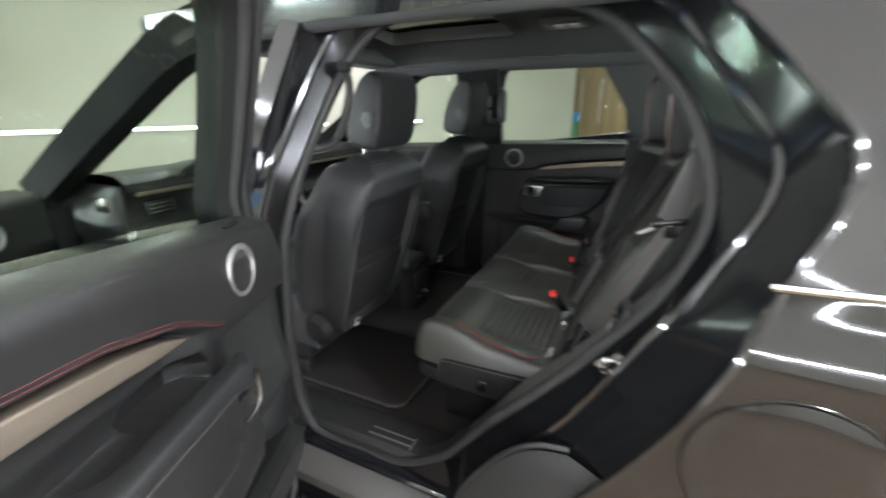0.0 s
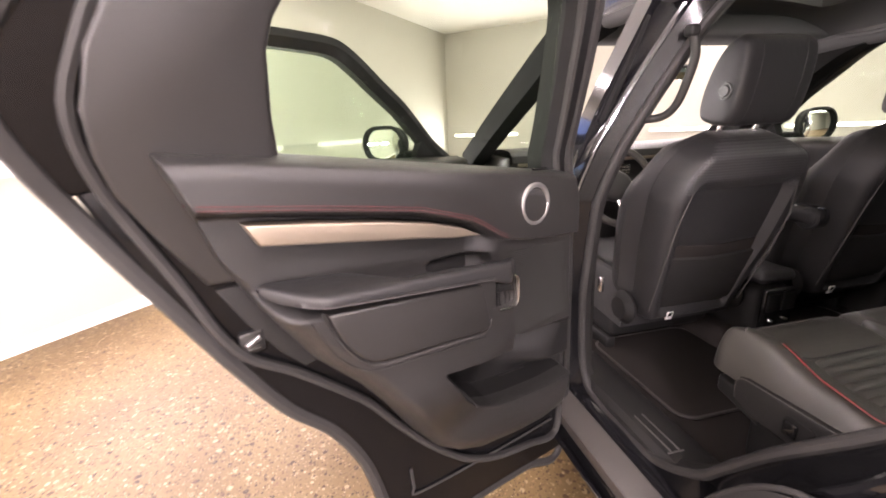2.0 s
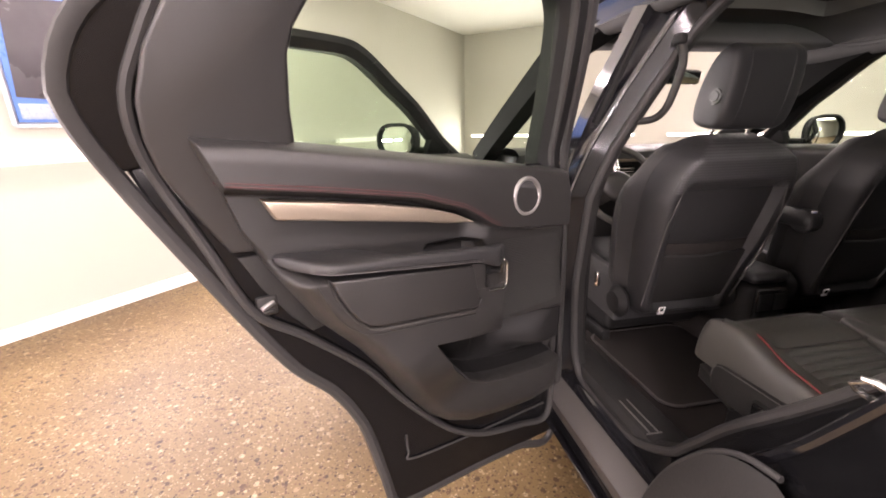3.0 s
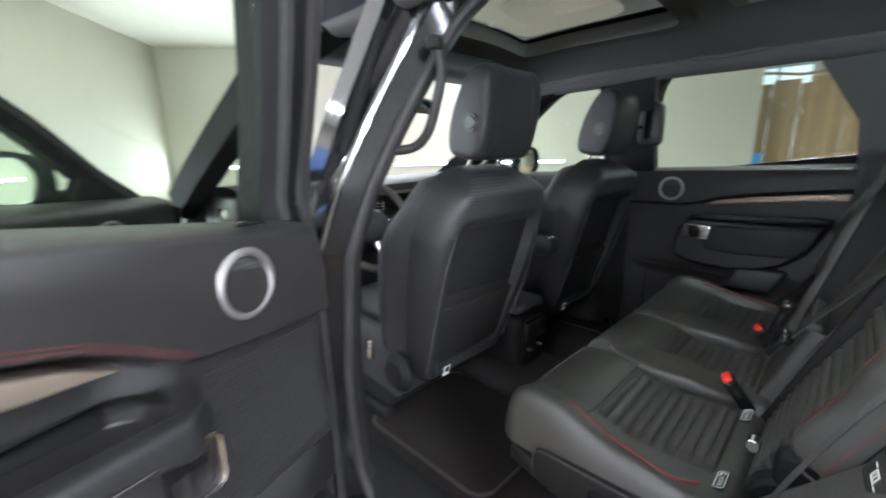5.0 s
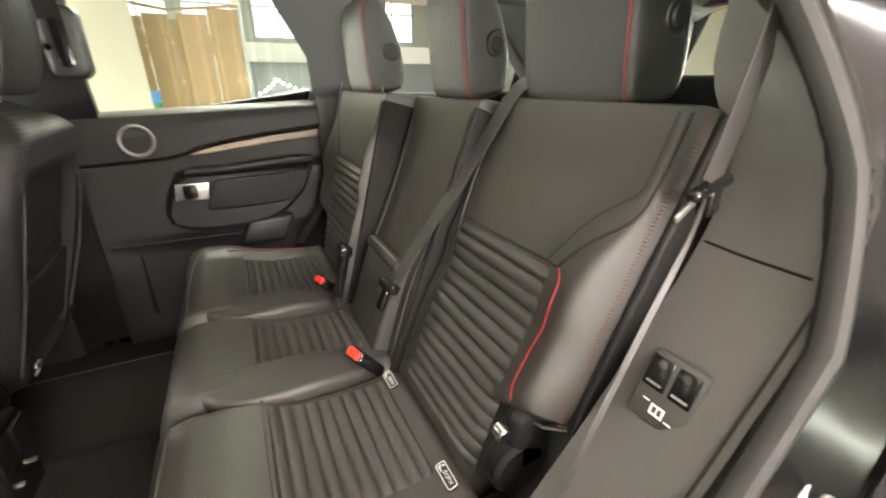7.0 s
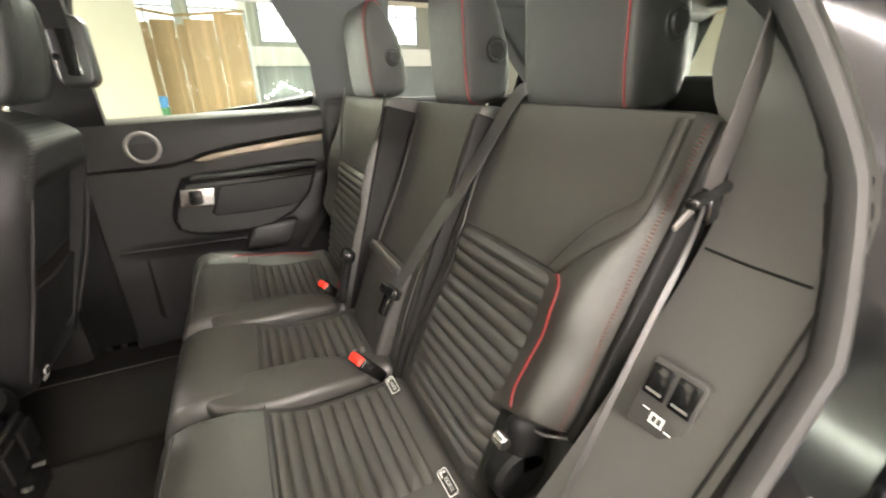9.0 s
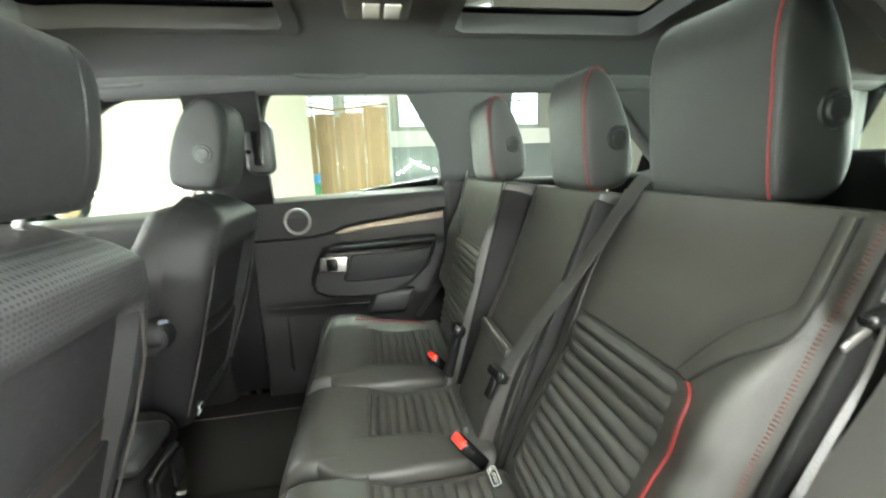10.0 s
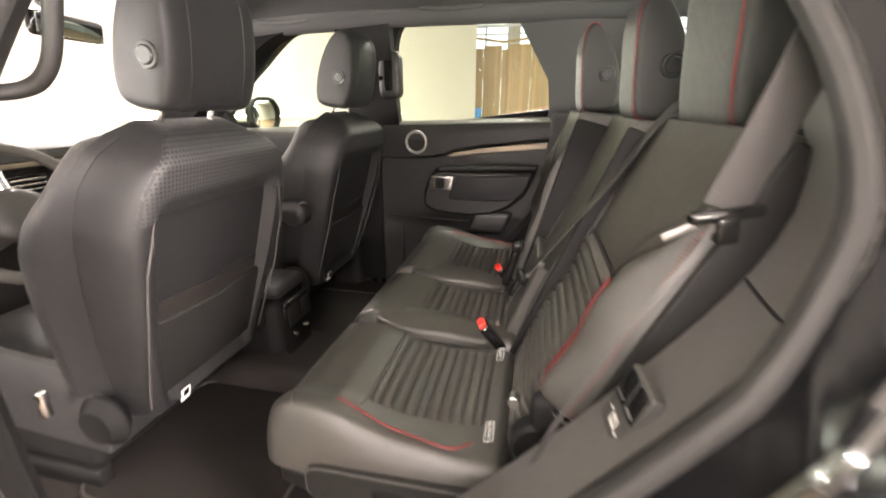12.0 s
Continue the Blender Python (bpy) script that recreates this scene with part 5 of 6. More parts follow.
    part("mirror_rim", moved(sweep([(x, y, 0.012) for x, y in rounded(-0.114, 0.114, -0.081, 0.081, 0.079, 9)], ring(0.009, 0.016, 10), True, (0, 0, 1)), M), FRAME, mi)
    part("mirror_glass", moved(plate(rounded(-0.111, 0.111, -0.078, 0.078, 0.076, 9), -0.004, 0.009, 0.001), M), MIRROR, mi, "mirror glass")
    part("mirror_arm", moved(rbox(0.30, 0.42, 1.235, 1.275, -0.12, 0.02, 0.012), lambda a, b, h: P(a, h, b)), FRAME, mi)
    return t


front_door(near_front, "open black front door with dark card and mirror", [(1.10, 1.702), (1.175, 1.692), (1.208, 1.63), (1.203, 1.54), (1.168, 1.43), (1.128, 1.28)], [(1.12, 1.265), (1.165, 1.43), (1.20, 1.54), (1.195, 1.68)], 1.0)
front_door(far_front, "closed far front door with dark card and mirror", [(1.06, 1.735), (1.10, 1.60), (1.13, 1.28)], [(1.10, 1.275), (1.08, 1.55), (1.04, 1.71)], 0.72)


# ---- seats ----
def frame_of(o, a, b, h):
    """Maps (a, b, h) to the world from an origin and three directions."""
    o, a, b, h = Vector(o), Vector(a).normalized(), Vector(b).normalized(), Vector(h).normalized()
    return lambda x, y, z: tuple(o + a * x + b * y + h * z)


def pad(w, l, height, r, F, n=40, m=40, taper=None, r0=None, r1=None):
    """A padded block over 0..w by 0..l; height(a, b) gives its face, r its edge rounding; taper(b) narrows it."""
    def face(i, j):
        # denser near the edges
        i2, j2 = 0.5 - 0.5 * math.cos(math.pi * i), 0.5 - 0.5 * math.cos(math.pi * j)
        a, b = w * i2, l * j2
        e = edge_round(a, r0(b) if r0 else r) * edge_round(w - a, r1(b) if r1 else r) * edge_round(min(b, l - b), r)
        lo, hi = taper(b) if taper else (0, w)
        return (lo + (hi - lo) * i2, b, height(a, b) * e)
    g = grid(face, n, m)
    k = n * m
    back = [(i * m) for i in range(n)] + [((n - 1) * m + j) for j in range(1, m)] + [(i * m + m - 1) for i in range(n - 2, -1, -1)] + [j for j in range(m - 2, 0, -1)]
    return moved((g[0], g[1] + [tuple(back)]), F)


def ribs(a0, a1, b0, b1, count, height, F, along="a", amp=0.006, lift=0.003):
    """A panel of rounded ribs laid on a padded face. along: the axis along which each rib runs."""
    def face(i, j):
        a, b = a0 + (a1 - a0) * i, b0 + (b1 - b0) * j
        t = (j if along == "a" else i) * count
        k = abs(math.sin(math.pi * t)) ** 0.55
        e = min(i, 1 - i, j, 1 - j)
        return (a, b, height(a, b) + (lift + amp * k) * min(1, e * 25) - 0.004 * (1 - min(1, e * 25)))
    return moved(grid(face, (count * 8 + 1) if along == "b" else 14, (count * 8 + 1) if along == "a" else 14), F)


def line_on(pts, height, F, r, lift=0.0, n=40, up=(0, 0, 1)):
    c = resample(spline([(a, b, 0) for a, b in pts], 8), n)
    return tube([F(p.x, p.y, height(p.x, p.y) + lift) for p in c], r, 6, up=up)


def headrest(c, w, h, d, tiltdeg, label, piping=True, group=""):
    """A padded headrest: its side outline swept across, with piping, side buttons and two posts. c: middle; faces -x."""
    t = thing("headrest", c, label, "headrest", group)
    tl = Matrix.Rotation(radians(tiltdeg), 3, "Y")
    side = [(-0.44, -0.48), (-0.1, -0.52), (0.30, -0.50), (0.47, -0.38), (0.50, -0.12), (0.40, 0.16), (0.22, 0.40), (0.0, 0.53), (-0.22, 0.50), (-0.37, 0.32), (-0.44, 0.0), (-0.49, -0.3)] if piping else [(-0.40, -0.50), (0.10, -0.52), (0.36, -0.46), (0.47, -0.2), (0.46, 0.2), (0.36, 0.46), (0.16, 0.55), (-0.06, 0.52), (-0.28, 0.36), (-0.46, 0.05), (-0.52, -0.3)]
    ol = resample(spline([(x * d, 0, z * h) for x, z in side], 8, True), 56, True)
    half = [(math.sin(math.pi / 2 * q / 11), 0.84 + 0.16 * edge_round(1 - math.sin(math.pi / 2 * q / 11), 0.22)) for q in range(12)] + [(1.012, 0.78), (1.022, 0.66), (1.032, 0.45), (1.038, 0.22), (1.04, 0.0)]
    rings = [(-a, k) for a, k in reversed(half[1:])] + half
    N = len(rings)

    def f(u, v):
        i = v * len(ol)
        p = ol[int(i) % len(ol)]
        s, k = rings[round(u * (N - 1))]
        bulge = 1 + 0.05 * (1 - min(s * s, 1))
        q = tl @ Vector((p.x * k * bulge, 0, p.z * k))
        return (c[0] + q.x, c[1] + s * w / 2, c[2] + q.z)
    part("cushion", grid(f, N, 56, False, True), HEADREST_DIM if piping else LEATHER_DIM, t, "black leather padded cushion")
    for s in (-1, 1):
        yy = c[1] + s * (w / 2 * 0.94)
        if piping and s < 0:
            arc = [p for p in ol[30:] + ol[:3]]
            k = (0.84 + 0.16 * edge_round(0.08, 0.22)) * 1.012
            yy = c[1] + s * w / 2 * 0.92
            part("piping", sweep([(c[0] + (tl @ (p * k)).x, yy, c[2] + (tl @ (p * k)).z) for p in arc], ring(0.0016, 0.0016, 6), False, (0, 1, 0)), RED, t, "red piped seam")
        if not piping:
            part("seam", sweep([(c[0] + (tl @ (p * 1.03)).x, c[1] + s * w * 0.30, c[2] + (tl @ (p * 1.004)).z) for p in ol[2:30]], ring(0.0013, 0.0013, 6), False, (0, 1, 0)), BLK, t, "sewn seam down the back")
        b = tl @ Vector((0.02, 0, -0.02))
        part("button", merge(cyl((c[0] + b.x, c[1] + s * (w / 2 - 0.004), c[2] + b.z), (c[0] + b.x, c[1] + s * (w / 2 + 0.011), c[2] + b.z), 0.017, 24), torus((c[0] + b.x, c[1] + s * (w / 2 + 0.003), c[2] + b.z), (0, 1, 0), 0.020, 0.005, 24, 6)), BLK, t, "round black side button")
    for s in (-1, 1):
        p0 = tl @ Vector((0.0, 0, -0.5 * h))
        part("post", cyl((c[0] + p0.x - (0 if piping else 0.012), c[1] + s * 0.07, c[2] + p0.z + 0.01), (c[0] + p0.x - (0.008 if piping else 0.045), c[1] + s * 0.07, c[2] + p0.z - 0.07), 0.007, 12), CHROME, t, "chrome post")
    return t


# rear bench: seat face planes
CREASE = (-0.044, 0.0, 0.775)
BACK_A = radians(24.0)
BUP = Vector((math.sin(BACK_A), 0, math.cos(BACK_A)))
BOUT = Vector((-math.cos(BACK_A), 0, math.sin(BACK_A)))


def backrest_height(w, side, flat=False):
    """Face of a backrest w wide; side: -1 raised bolster at a = 0, 1 at a = w."""
    def h(a, b):
        d = a if side < 0 else w - a
        bol = 0.034 * step(0.15, 0.015, d) * step(0.57, 0.42, b) * step(0.19, 0.27, b)
        if side > 0:
            bol += 0.026 * step(0.06, 0.01, a) * step(0.60, 0.45, b)
        up = 0.018 * step(0.34, 0.40, b)
        lum = 0.012 * math.exp(-((b - 0.22) / 0.14) ** 2)
        return 0.10 + (0 if flat else bol + up * 0.6) + lum
    return h


def resample_xz(pts, n):
    return [(p.x, p.z) for p in resample(spline([(a, 0, b) for a, b in pts], 6), n)]


def rear_seat(y0, y1, side, label, kind, recline):
    """One backrest and cushion of the rear row, from y0 to y1. side: where the outer bolster is."""
    w = y1 - y0
    A = radians(recline)
    BUP, BOUT = Vector((math.sin(A), 0, math.cos(A))), Vector((-math.cos(A), 0, math.sin(A)))
    t = thing("passenger_seat", (-0.2, (y0 + y1) / 2, 0.47), label, "car seat", "rear seats")
    Fb = frame_of(Vector((CREASE[0], y0, CREASE[2] - 0.05)) - BOUT * 0.10, (0, 1, 0), BUP, BOUT)
    hb = backrest_height(w, side, kind == "middle")
    L = 0.692 if recline > 22 else 0.672 if recline > 18 else 0.655
    def taper(b):
        k = 0.095 * step(0.245, 0.205, b) if kind == "outer" else 0.0
        return (k, w) if side < 0 else (0, w - k)
    roll = lambda b: 0.018 + 0.034 * step(0.56, 0.42, b)
    tight = lambda b: 0.010
    R0, R1 = (roll, tight) if side < 0 else (tight, roll) if side > 0 else (tight, tight)

    def hr(a, b):
        return hb(a, b) * edge_round(a, R0(b)) * edge_round(w - a, R1(b))
    back = part("backrest", pad(w, L, hb, 0.018, Fb, 64, 72, taper, R0, R1), LEATHER, t, "smooth black leather backrest")
    if kind == "outer":
        if side < 0:
            a0, a1 = 0.108, w - 0.04
        else:
            a0, a1 = 0.04, w - 0.108
        part("ribbed_panel", ribs(a0, a1, 0.075, 0.432, 14, hb, Fb, "a", 0.0075), LEATHER, back, "horizontal ribbed leather panel")
        m = (lambda a: a) if side < 0 else (lambda a: w - a)
        if side < 0:
            part("red_seam", line_on([(m(0.098), 0.435), (m(0.080), 0.420), (m(0.075), 0.376), (m(0.080), 0.318), (m(0.082), 0.258), (m(0.076), 0.232)], hr, Fb, 0.0026, 0.002, up=BOUT), RED, back, "red stitched seam")
        # cross stitches along the outer edge
        row = resample(spline([(m(0.008), 0.668, 0), (m(0.009), 0.56, 0), (m(0.012), 0.45, 0), (m(0.012), 0.25, 0), (m(0.014), 0.238, 0)], 8), 170)
        if side < 0:
            part("edge_stitch", merge(*[tube([Fb(q.x + d, q.y, hr(q.x + d, q.y) + 0.0022) for q, d in ((row[k], -0.0006), (row[k], 0.0008))], 0.0008, 4, up=BOUT) for k in range(0, 168, 2)]), STITCHRED, back, "row of red edge stitches")
        part("notch_piping", tube([Fb(m(a), b, k * hb(m(max(a, 0.02)), b)) for a, b, k in ((0.098, 0.10, 0.72), (0.098, 0.17, 0.78), (0.095, 0.200, 0.82), (0.072, 0.215, 0.85), (0.045, 0.223, 0.85), (0.025, 0.230, 0.8), (0.006, 0.240, 0.6))], 0.0022, 6, up=BOUT), SEAM, back, "grey piping round the notch of the bolster")
        V1 = resample(spline([(m(0.128), 0.440, 0), (m(0.109), 0.473, 0), (m(0.075), 0.525, 0), (m(0.038), 0.562, 0), (m(0.033), 0.585, 0), (m(0.033), 0.61, 0), (m(0.034), 0.668, 0)], 8), 50)
        V2 = resample(spline([(m(0.102), 0.436, 0), (m(0.060), 0.490, 0), (m(0.032), 0.520, 0), (m(0.020), 0.540, 0), (m(0.018), 0.57, 0), (m(0.018), 0.61, 0), (m(0.019), 0.668, 0)], 8), 50)

        def band(i, j):
            p = V1[round(i * 49)].lerp(V2[round(i * 49)], j)
            return Fb(p.x, p.y, hr(p.x, p.y) + 0.004 * math.sin(math.pi * (0.08 + 0.84 * j)) ** 0.5)
        part("shoulder_band", grid(band, 50, 9), LEATHER, back, "perforated leather shoulder band")
        for V in (V1, V2):
            part("yoke_seam", tube([Fb(p.x, p.y, hr(p.x, p.y) + 0.0005) for p in V], 0.003, 6, up=BOUT), BLK, back, "dark sunken seam")
        part("yoke_seam", line_on([(a0, 0.436), ((a0 + a1) / 2, 0.436), (a1, 0.436)], hb, Fb, 0.0022, 0.001, up=BOUT), BLK, back)
        part("yoke_seam", line_on([(m(w - 0.032), 0.10), (m(w - 0.036), 0.40), (m(w - 0.03), 0.45), (m(w - 0.022), 0.52), (m(w - 0.03), 0.66)], hb, Fb, 0.0022, 0.001, up=BOUT), BLK, back)
    else:
        part("armrest_tab", moved(plate([(0.06, 0.05), (w - 0.06, 0.05), (w - 0.06, 0.27), (0.06, 0.27)], 0.10, 0.140, 0.014), Fb), LEATHER, back, "fold-down armrest with a pull tab")
        part("pull_strap", moved(rbox(0.065, w - 0.065, 0.258, 0.284, 0.118, 0.146, 0.008), Fb), LEATHER, back, "rounded leather pull strap")
        # thin pale tube: light on the strap's top edge, painted in
        part("strap_highlight", tube([Fb(a, 0.2845, 0.1435) for a in (0.075, w / 2, w - 0.075)], 0.0022, 6), EDGE_LIGHT, back, "painted highlight along the pull strap's edge")
        for a in (0.03, w - 0.03):
            part("seam", line_on([(a, 0.04), (a, 0.3), (a, 0.63)], hb, Fb, 0.002, 0.001, up=BOUT), SEAM, back)
    if kind == "middle":
        # dark plate over the leather side, its colour standing for shade between seats
        part("inner_side_shade", moved(rbox(-0.0025, 0.012, 0.03, L - 0.030, -0.04, 0.112, 0.007), Fb), CLAD, t, "dark plate painting shade on the backrest's inner side")
    part("back_shell", merge(moved(rbox(0.005, w - 0.005, 0.0, L - 0.02, -0.05, 0.02, 0.02), Fb)), HARD, t, "hard black rear shell")
    if kind == "outer":
        s0, s1 = (-0.005, 0.008) if side < 0 else (w - 0.008, w + 0.005)
        if side > 0:
            # same dark plate here: shade on the far seat's inner side, as colour
            part("inner_side_shade", moved(rbox(-0.005, 0.012, 0.03, L - 0.030, -0.04, 0.117, 0.008), Fb), CLAD, t, "dark plate painting shade on the backrest's inner side")
        part("side_shell", moved(rbox(s0, s1, 0.238, L - 0.012, -0.05, 0.083, 0.005), Fb), CLAD, t, "matt black side of the backrest")
    # cushion: a across, b forward from the crease
    c0 = 0.02 if side < 0 and kind == "outer" else 0.0
    w -= c0
    Fc = frame_of((CREASE[0] + 0.035, y0 + c0, 0.722), (0, 1, 0), (-1, 0, 0.02), (0.0, 0, 1))

    def hc(a, b):
        d = a if side < 0 else w - a
        bol = 0.020 * step(0.12, 0.04, d) * step(0.05, 0.2, b) if kind == "outer" else 0.0
        return 0.078 + 0.028 * step(0.20, 0.36, b) + bol - 0.010 * math.exp(-((b - 0.16) / 0.12) ** 2) - 0.02 * step(0.40, 0.47, b)
    def corner(b):
        k = 0.055 - math.sqrt(max(0.0, 0.055 ** 2 - max(0.0, b - 0.42) ** 2)) if kind == "outer" else 0.0
        return (k, w) if side < 0 else (0, w - k)
    cu = part("cushion", pad(w, 0.475, hc, 0.036, Fc, 56, 56, corner), LEATHER, t, "black leather seat cushion")
    if kind == "outer":
        a0, a1 = (0.105, w - 0.035) if side < 0 else (0.035, w - 0.105)
    else:
        a0, a1 = 0.086, w - 0.05
    part("ribbed_panel", ribs(a0, a1, 0.055, 0.29, 10, hc, Fc, "a", 0.006), LEATHER, cu, "cross-ribbed leather panel")
    part("cross_seam", line_on([(a0 - 0.02, 0.292), ((a0 + a1) / 2, 0.292), (a1 + 0.02, 0.292)], hc, Fc, 0.0022, 0.002), SEAM, cu)
    if kind == "outer":
        m = (lambda a: a) if side < 0 else (lambda a: w - a)
        part("red_seam", line_on([(m(0.076), 0.335), (m(0.062), 0.28), (m(0.050), 0.22), (m(0.042), 0.15), (m(0.044), 0.105), (m(0.068), 0.073)], lambda a, b: hc(a, b) * edge_round(min(a, w - a), 0.036), Fc, 0.0022, 0.0015), RED, cu, "red stitched seam")
        part("front_seam", line_on([(m(0.03), 0.40), (m(0.10), 0.435), (w / 2, 0.445), (m(w - 0.03), 0.44)], lambda a, b: hc(a, b) * edge_round(0.475 - b, 0.036) * edge_round(min(a, w - a), 0.036), Fc, 0.0024, 0.001), SEAM, cu)
    # leaf-shaped raised pad between the places
    if y0 < 0.1:
        o = w
        leaf = spline([(o - 0.005, 0.10, 0), (o - 0.03, 0.24, 0), (o - 0.01, 0.36, 0), (o + 0.05, 0.40, 0), (o + 0.09, 0.33, 0), (o + 0.095, 0.20, 0), (o + 0.08, 0.09, 0), (o + 0.03, 0.07, 0)], 5, True)
        lf = [(p.x, p.y) for p in leaf]
        part("side_pad", moved(plate(lf, 0.068, 0.101, 0.014, seg=4), lambda a, b, h: Fc(a, b, h - 0.02 * step(0.2, 0.08, b))), LEATHER, cu, "raised leather pad between places")
    base = part("base", rbox(-0.385, -0.02, y0 + (0.085 if side < 0 else 0.05), y1 - 0.02, 0.48, 0.730, 0.02), FRAME, t, "dark plastic seat base")
    if side < 0 and kind == "outer":
        sc = [(0.03, 0.660), (-0.31, 0.662), (-0.355, 0.668), (-0.374, 0.682), (-0.381, 0.702), (-0.380, 0.732), (-0.371, 0.750), (-0.35, 0.757), (0.03, 0.764)]
        part("side_cover", moved(plate(sc, 0.0, 0.075, 0.010, seg=4), lambda a, b, h: (a, y0 + 0.085 - h, b)), CLAD, base, "dark plastic side cover with a rounded front")
        part("cover_rim", tube([(a, y0 + 0.0115, b) for a, b in resample_xz([(-0.374, 0.69), (-0.377, 0.732), (-0.366, 0.749), (-0.345, 0.754), (-0.18, 0.757), (0.02, 0.761)], 30)], 0.0016, 6), SEAM, base, "fine pale edge of the side cover")
        part("lever_recess", moved(plate(rounded(-0.252, -0.178, 0.676, 0.734, 0.018), 0.0, 0.012, 0.003), lambda a, b, h: (a, y0 + 0.021 - h, b)), FRAME, base, "dark finger recess")
        part("lever", rbox(-0.246, -0.215, y0 + 0.003, y0 + 0.014, 0.684, 0.722, 0.008), GLOSS, base, "gloss black lever")
        part("hinge_bracket", moved(rbox(-0.47, -0.34, y0 + 0.06, y0 + 0.10, 0.625, 0.672, 0.008), lambda x, y, z: (x, y, z - 0.25 * (x + 0.40))), BLK, base, "black steel hinge bracket")
    return t


rear_seat(-0.625, -0.200, -1, "black leather rear seat with ribbed panels and red seams", "outer", 24)
rear_seat(-0.197, 0.140, 0, "narrow black leather middle rear seat with fold-down armrest", "middle", 20.5)
rear_seat(0.146, 0.645, 1, "black leather far rear seat with ribbed panels and red seams", "outer", 14.5)
headrest((0.278, -0.377, 1.472), 0.240, 0.265, 0.125, -9, "black leather rear headrest with red piping", group="rear headrests")
headrest((0.222, -0.050, 1.462), 0.178, 0.235, 0.11, -9, "small black leather middle headrest with red piping", group="rear headrests")
headrest((0.158, 0.43, 1.472), 0.25, 0.245, 0.115, -9, "black leather rear headrest with red piping", group="rear headrests")


def lettering(body, size, m):
    """The words as a flat mesh, placed by the matrix."""
    cu = bpy.data.curves.new("lettering", "FONT")
    cu.body, cu.size, cu.extrude, cu.align_x, cu.align_y = body, size, 0.0002, "LEFT", "CENTER"
    ob = bpy.data.objects.new("lettering", cu)
    me = bpy.data.meshes.new_from_object(ob)
    bpy.data.objects.remove(ob)
    return placed(([tuple(v.co) for v in me.vertices], [tuple(p.vertices) for p in me.polygons]), m)


def isofix_tag(x, y):
    t = thing("isofix_tag", (x, y, 0.79), "small dark child-seat anchor tag outlined in white in the seat crease", "tag", "anchor tags")
    M = Matrix.Translation((x, y, 0.8005)) @ Matrix(((0, math.cos(0.35), 0, 0), (-1, 0, 0, 0), (0, math.sin(0.35), 1, 0), (0, 0, 0, 1)))
    o = rounded(-0.026, 0.026, -0.0095, 0.0095, 0.0045)
    part("flap", placed(plate(o, -0.012, 0.001, 0.0006), M), BLK, t, "black fabric flap")
    part("outline", placed(tube([(a, b, 0.0012) for a, b in rounded(-0.0245, 0.0245, -0.008, 0.008, 0.004)], 0.0009, 5, True, (0, 0, 1)), M), WHITE, t, "white printed outline")
    part("symbol", placed(merge(cyl((-0.018, 0.0035, 0.0009), (-0.018, 0.0035, 0.0014), 0.0022, 12), plate([(-0.0215, -0.005), (-0.010, -0.005), (-0.010, -0.003), (-0.017, -0.002), (-0.020, 0.0015), (-0.0215, 0.001)], 0.0009, 0.0014, 0.0001)), M), WHITE, t, "white printed seat symbol")
    part("lettering", lettering("ISOFIX", 0.0092, M @ Matrix.Translation((-0.0085, 0, 0.0014))), WHITE, t, "white printed word", smooth=False)


isofix_tag(-0.057, -0.252)
isofix_tag(-0.055, -0.507)


def buckle(x, y, z, tilt):
    t = thing("seatbelt_buckle", (x, y, z), "black seat belt buckle with red release button", "buckle", "belt buckles")
    M = pose(x, y, z, 0, tilt, 18)
    part("housing", placed(rbox(-0.014, 0.014, -0.024, 0.024, -0.075, 0.012, 0.008), M), GLOSS, t, "black plastic housing")
    part("button", placed(rbox(-0.0105, 0.0105, -0.0195, 0.0195, 0.004, 0.020, 0.005), M), REDPL, t, "red release button")
    part("strap", placed(rbox(-0.006, 0.006, -0.022, 0.022, -0.16, -0.07, 0.004), M), BELT, t)


buckle(-0.105, -0.186, 0.833, -38)
buckle(-0.10, 0.215, 0.830, -38)


def webbing(path, width, normals, parent, label=""):
    """A flat belt along a path; normals: the face's direction, one or one a point."""
    return part("webbing", sweep(resample(spline(path, 8), 60), [(-width / 2, -0.0008), (width / 2, -0.0008), (width / 2, 0.0008), (-width / 2, 0.0008)], up=normals), BELT, parent, label)


b1 = thing("seat_belt", (0.2, -0.66, 1.3), "grey seat belt hanging beside the rear seat with tongue and stop", "seat belt", "seat belts")
webbing([(0.26, -0.655, 1.60), (0.222, -0.667, 1.425), (0.179, -0.668, 1.275)], 0.046, (-0.2, 0.98, 0.0), b1)
webbing([(0.179, -0.668, 1.275), (0.15, -0.674, 1.21), (0.081, -0.681, 1.09), (0.012, -0.675, 0.90), (-0.01, -0.66, 0.74)], 0.007, lambda p: Vector((-0.2, 0.98, 0.0)).lerp(Vector((0.62, 0.75, -0.2)), step(1.27, 1.15, p.z)), b1)
BT = pose(0.182, -0.666, 1.268, 0, -10, 6)
part("tongue", placed(merge(rbox(-0.036, 0.036, -0.008, 0.008, -0.006, 0.008, 0.006), rbox(-0.011, 0.011, -0.009, 0.009, -0.030, 0.0, 0.005)), BT), GLOSS, b1, "black plastic tongue grip")
part("tongue_plate", placed(rbox(-0.034, 0.0, -0.0015, 0.0015, -0.004, 0.004, 0.001), BT @ pose(-0.028, 0, -0.006, 0, -18, 0)), PLATE, b1, "bright steel tongue")
b2 = thing("seat_belt", (0.1, -0.05, 1.2), "grey middle seat belt lying across the backrest", "seat belt", "seat belts")
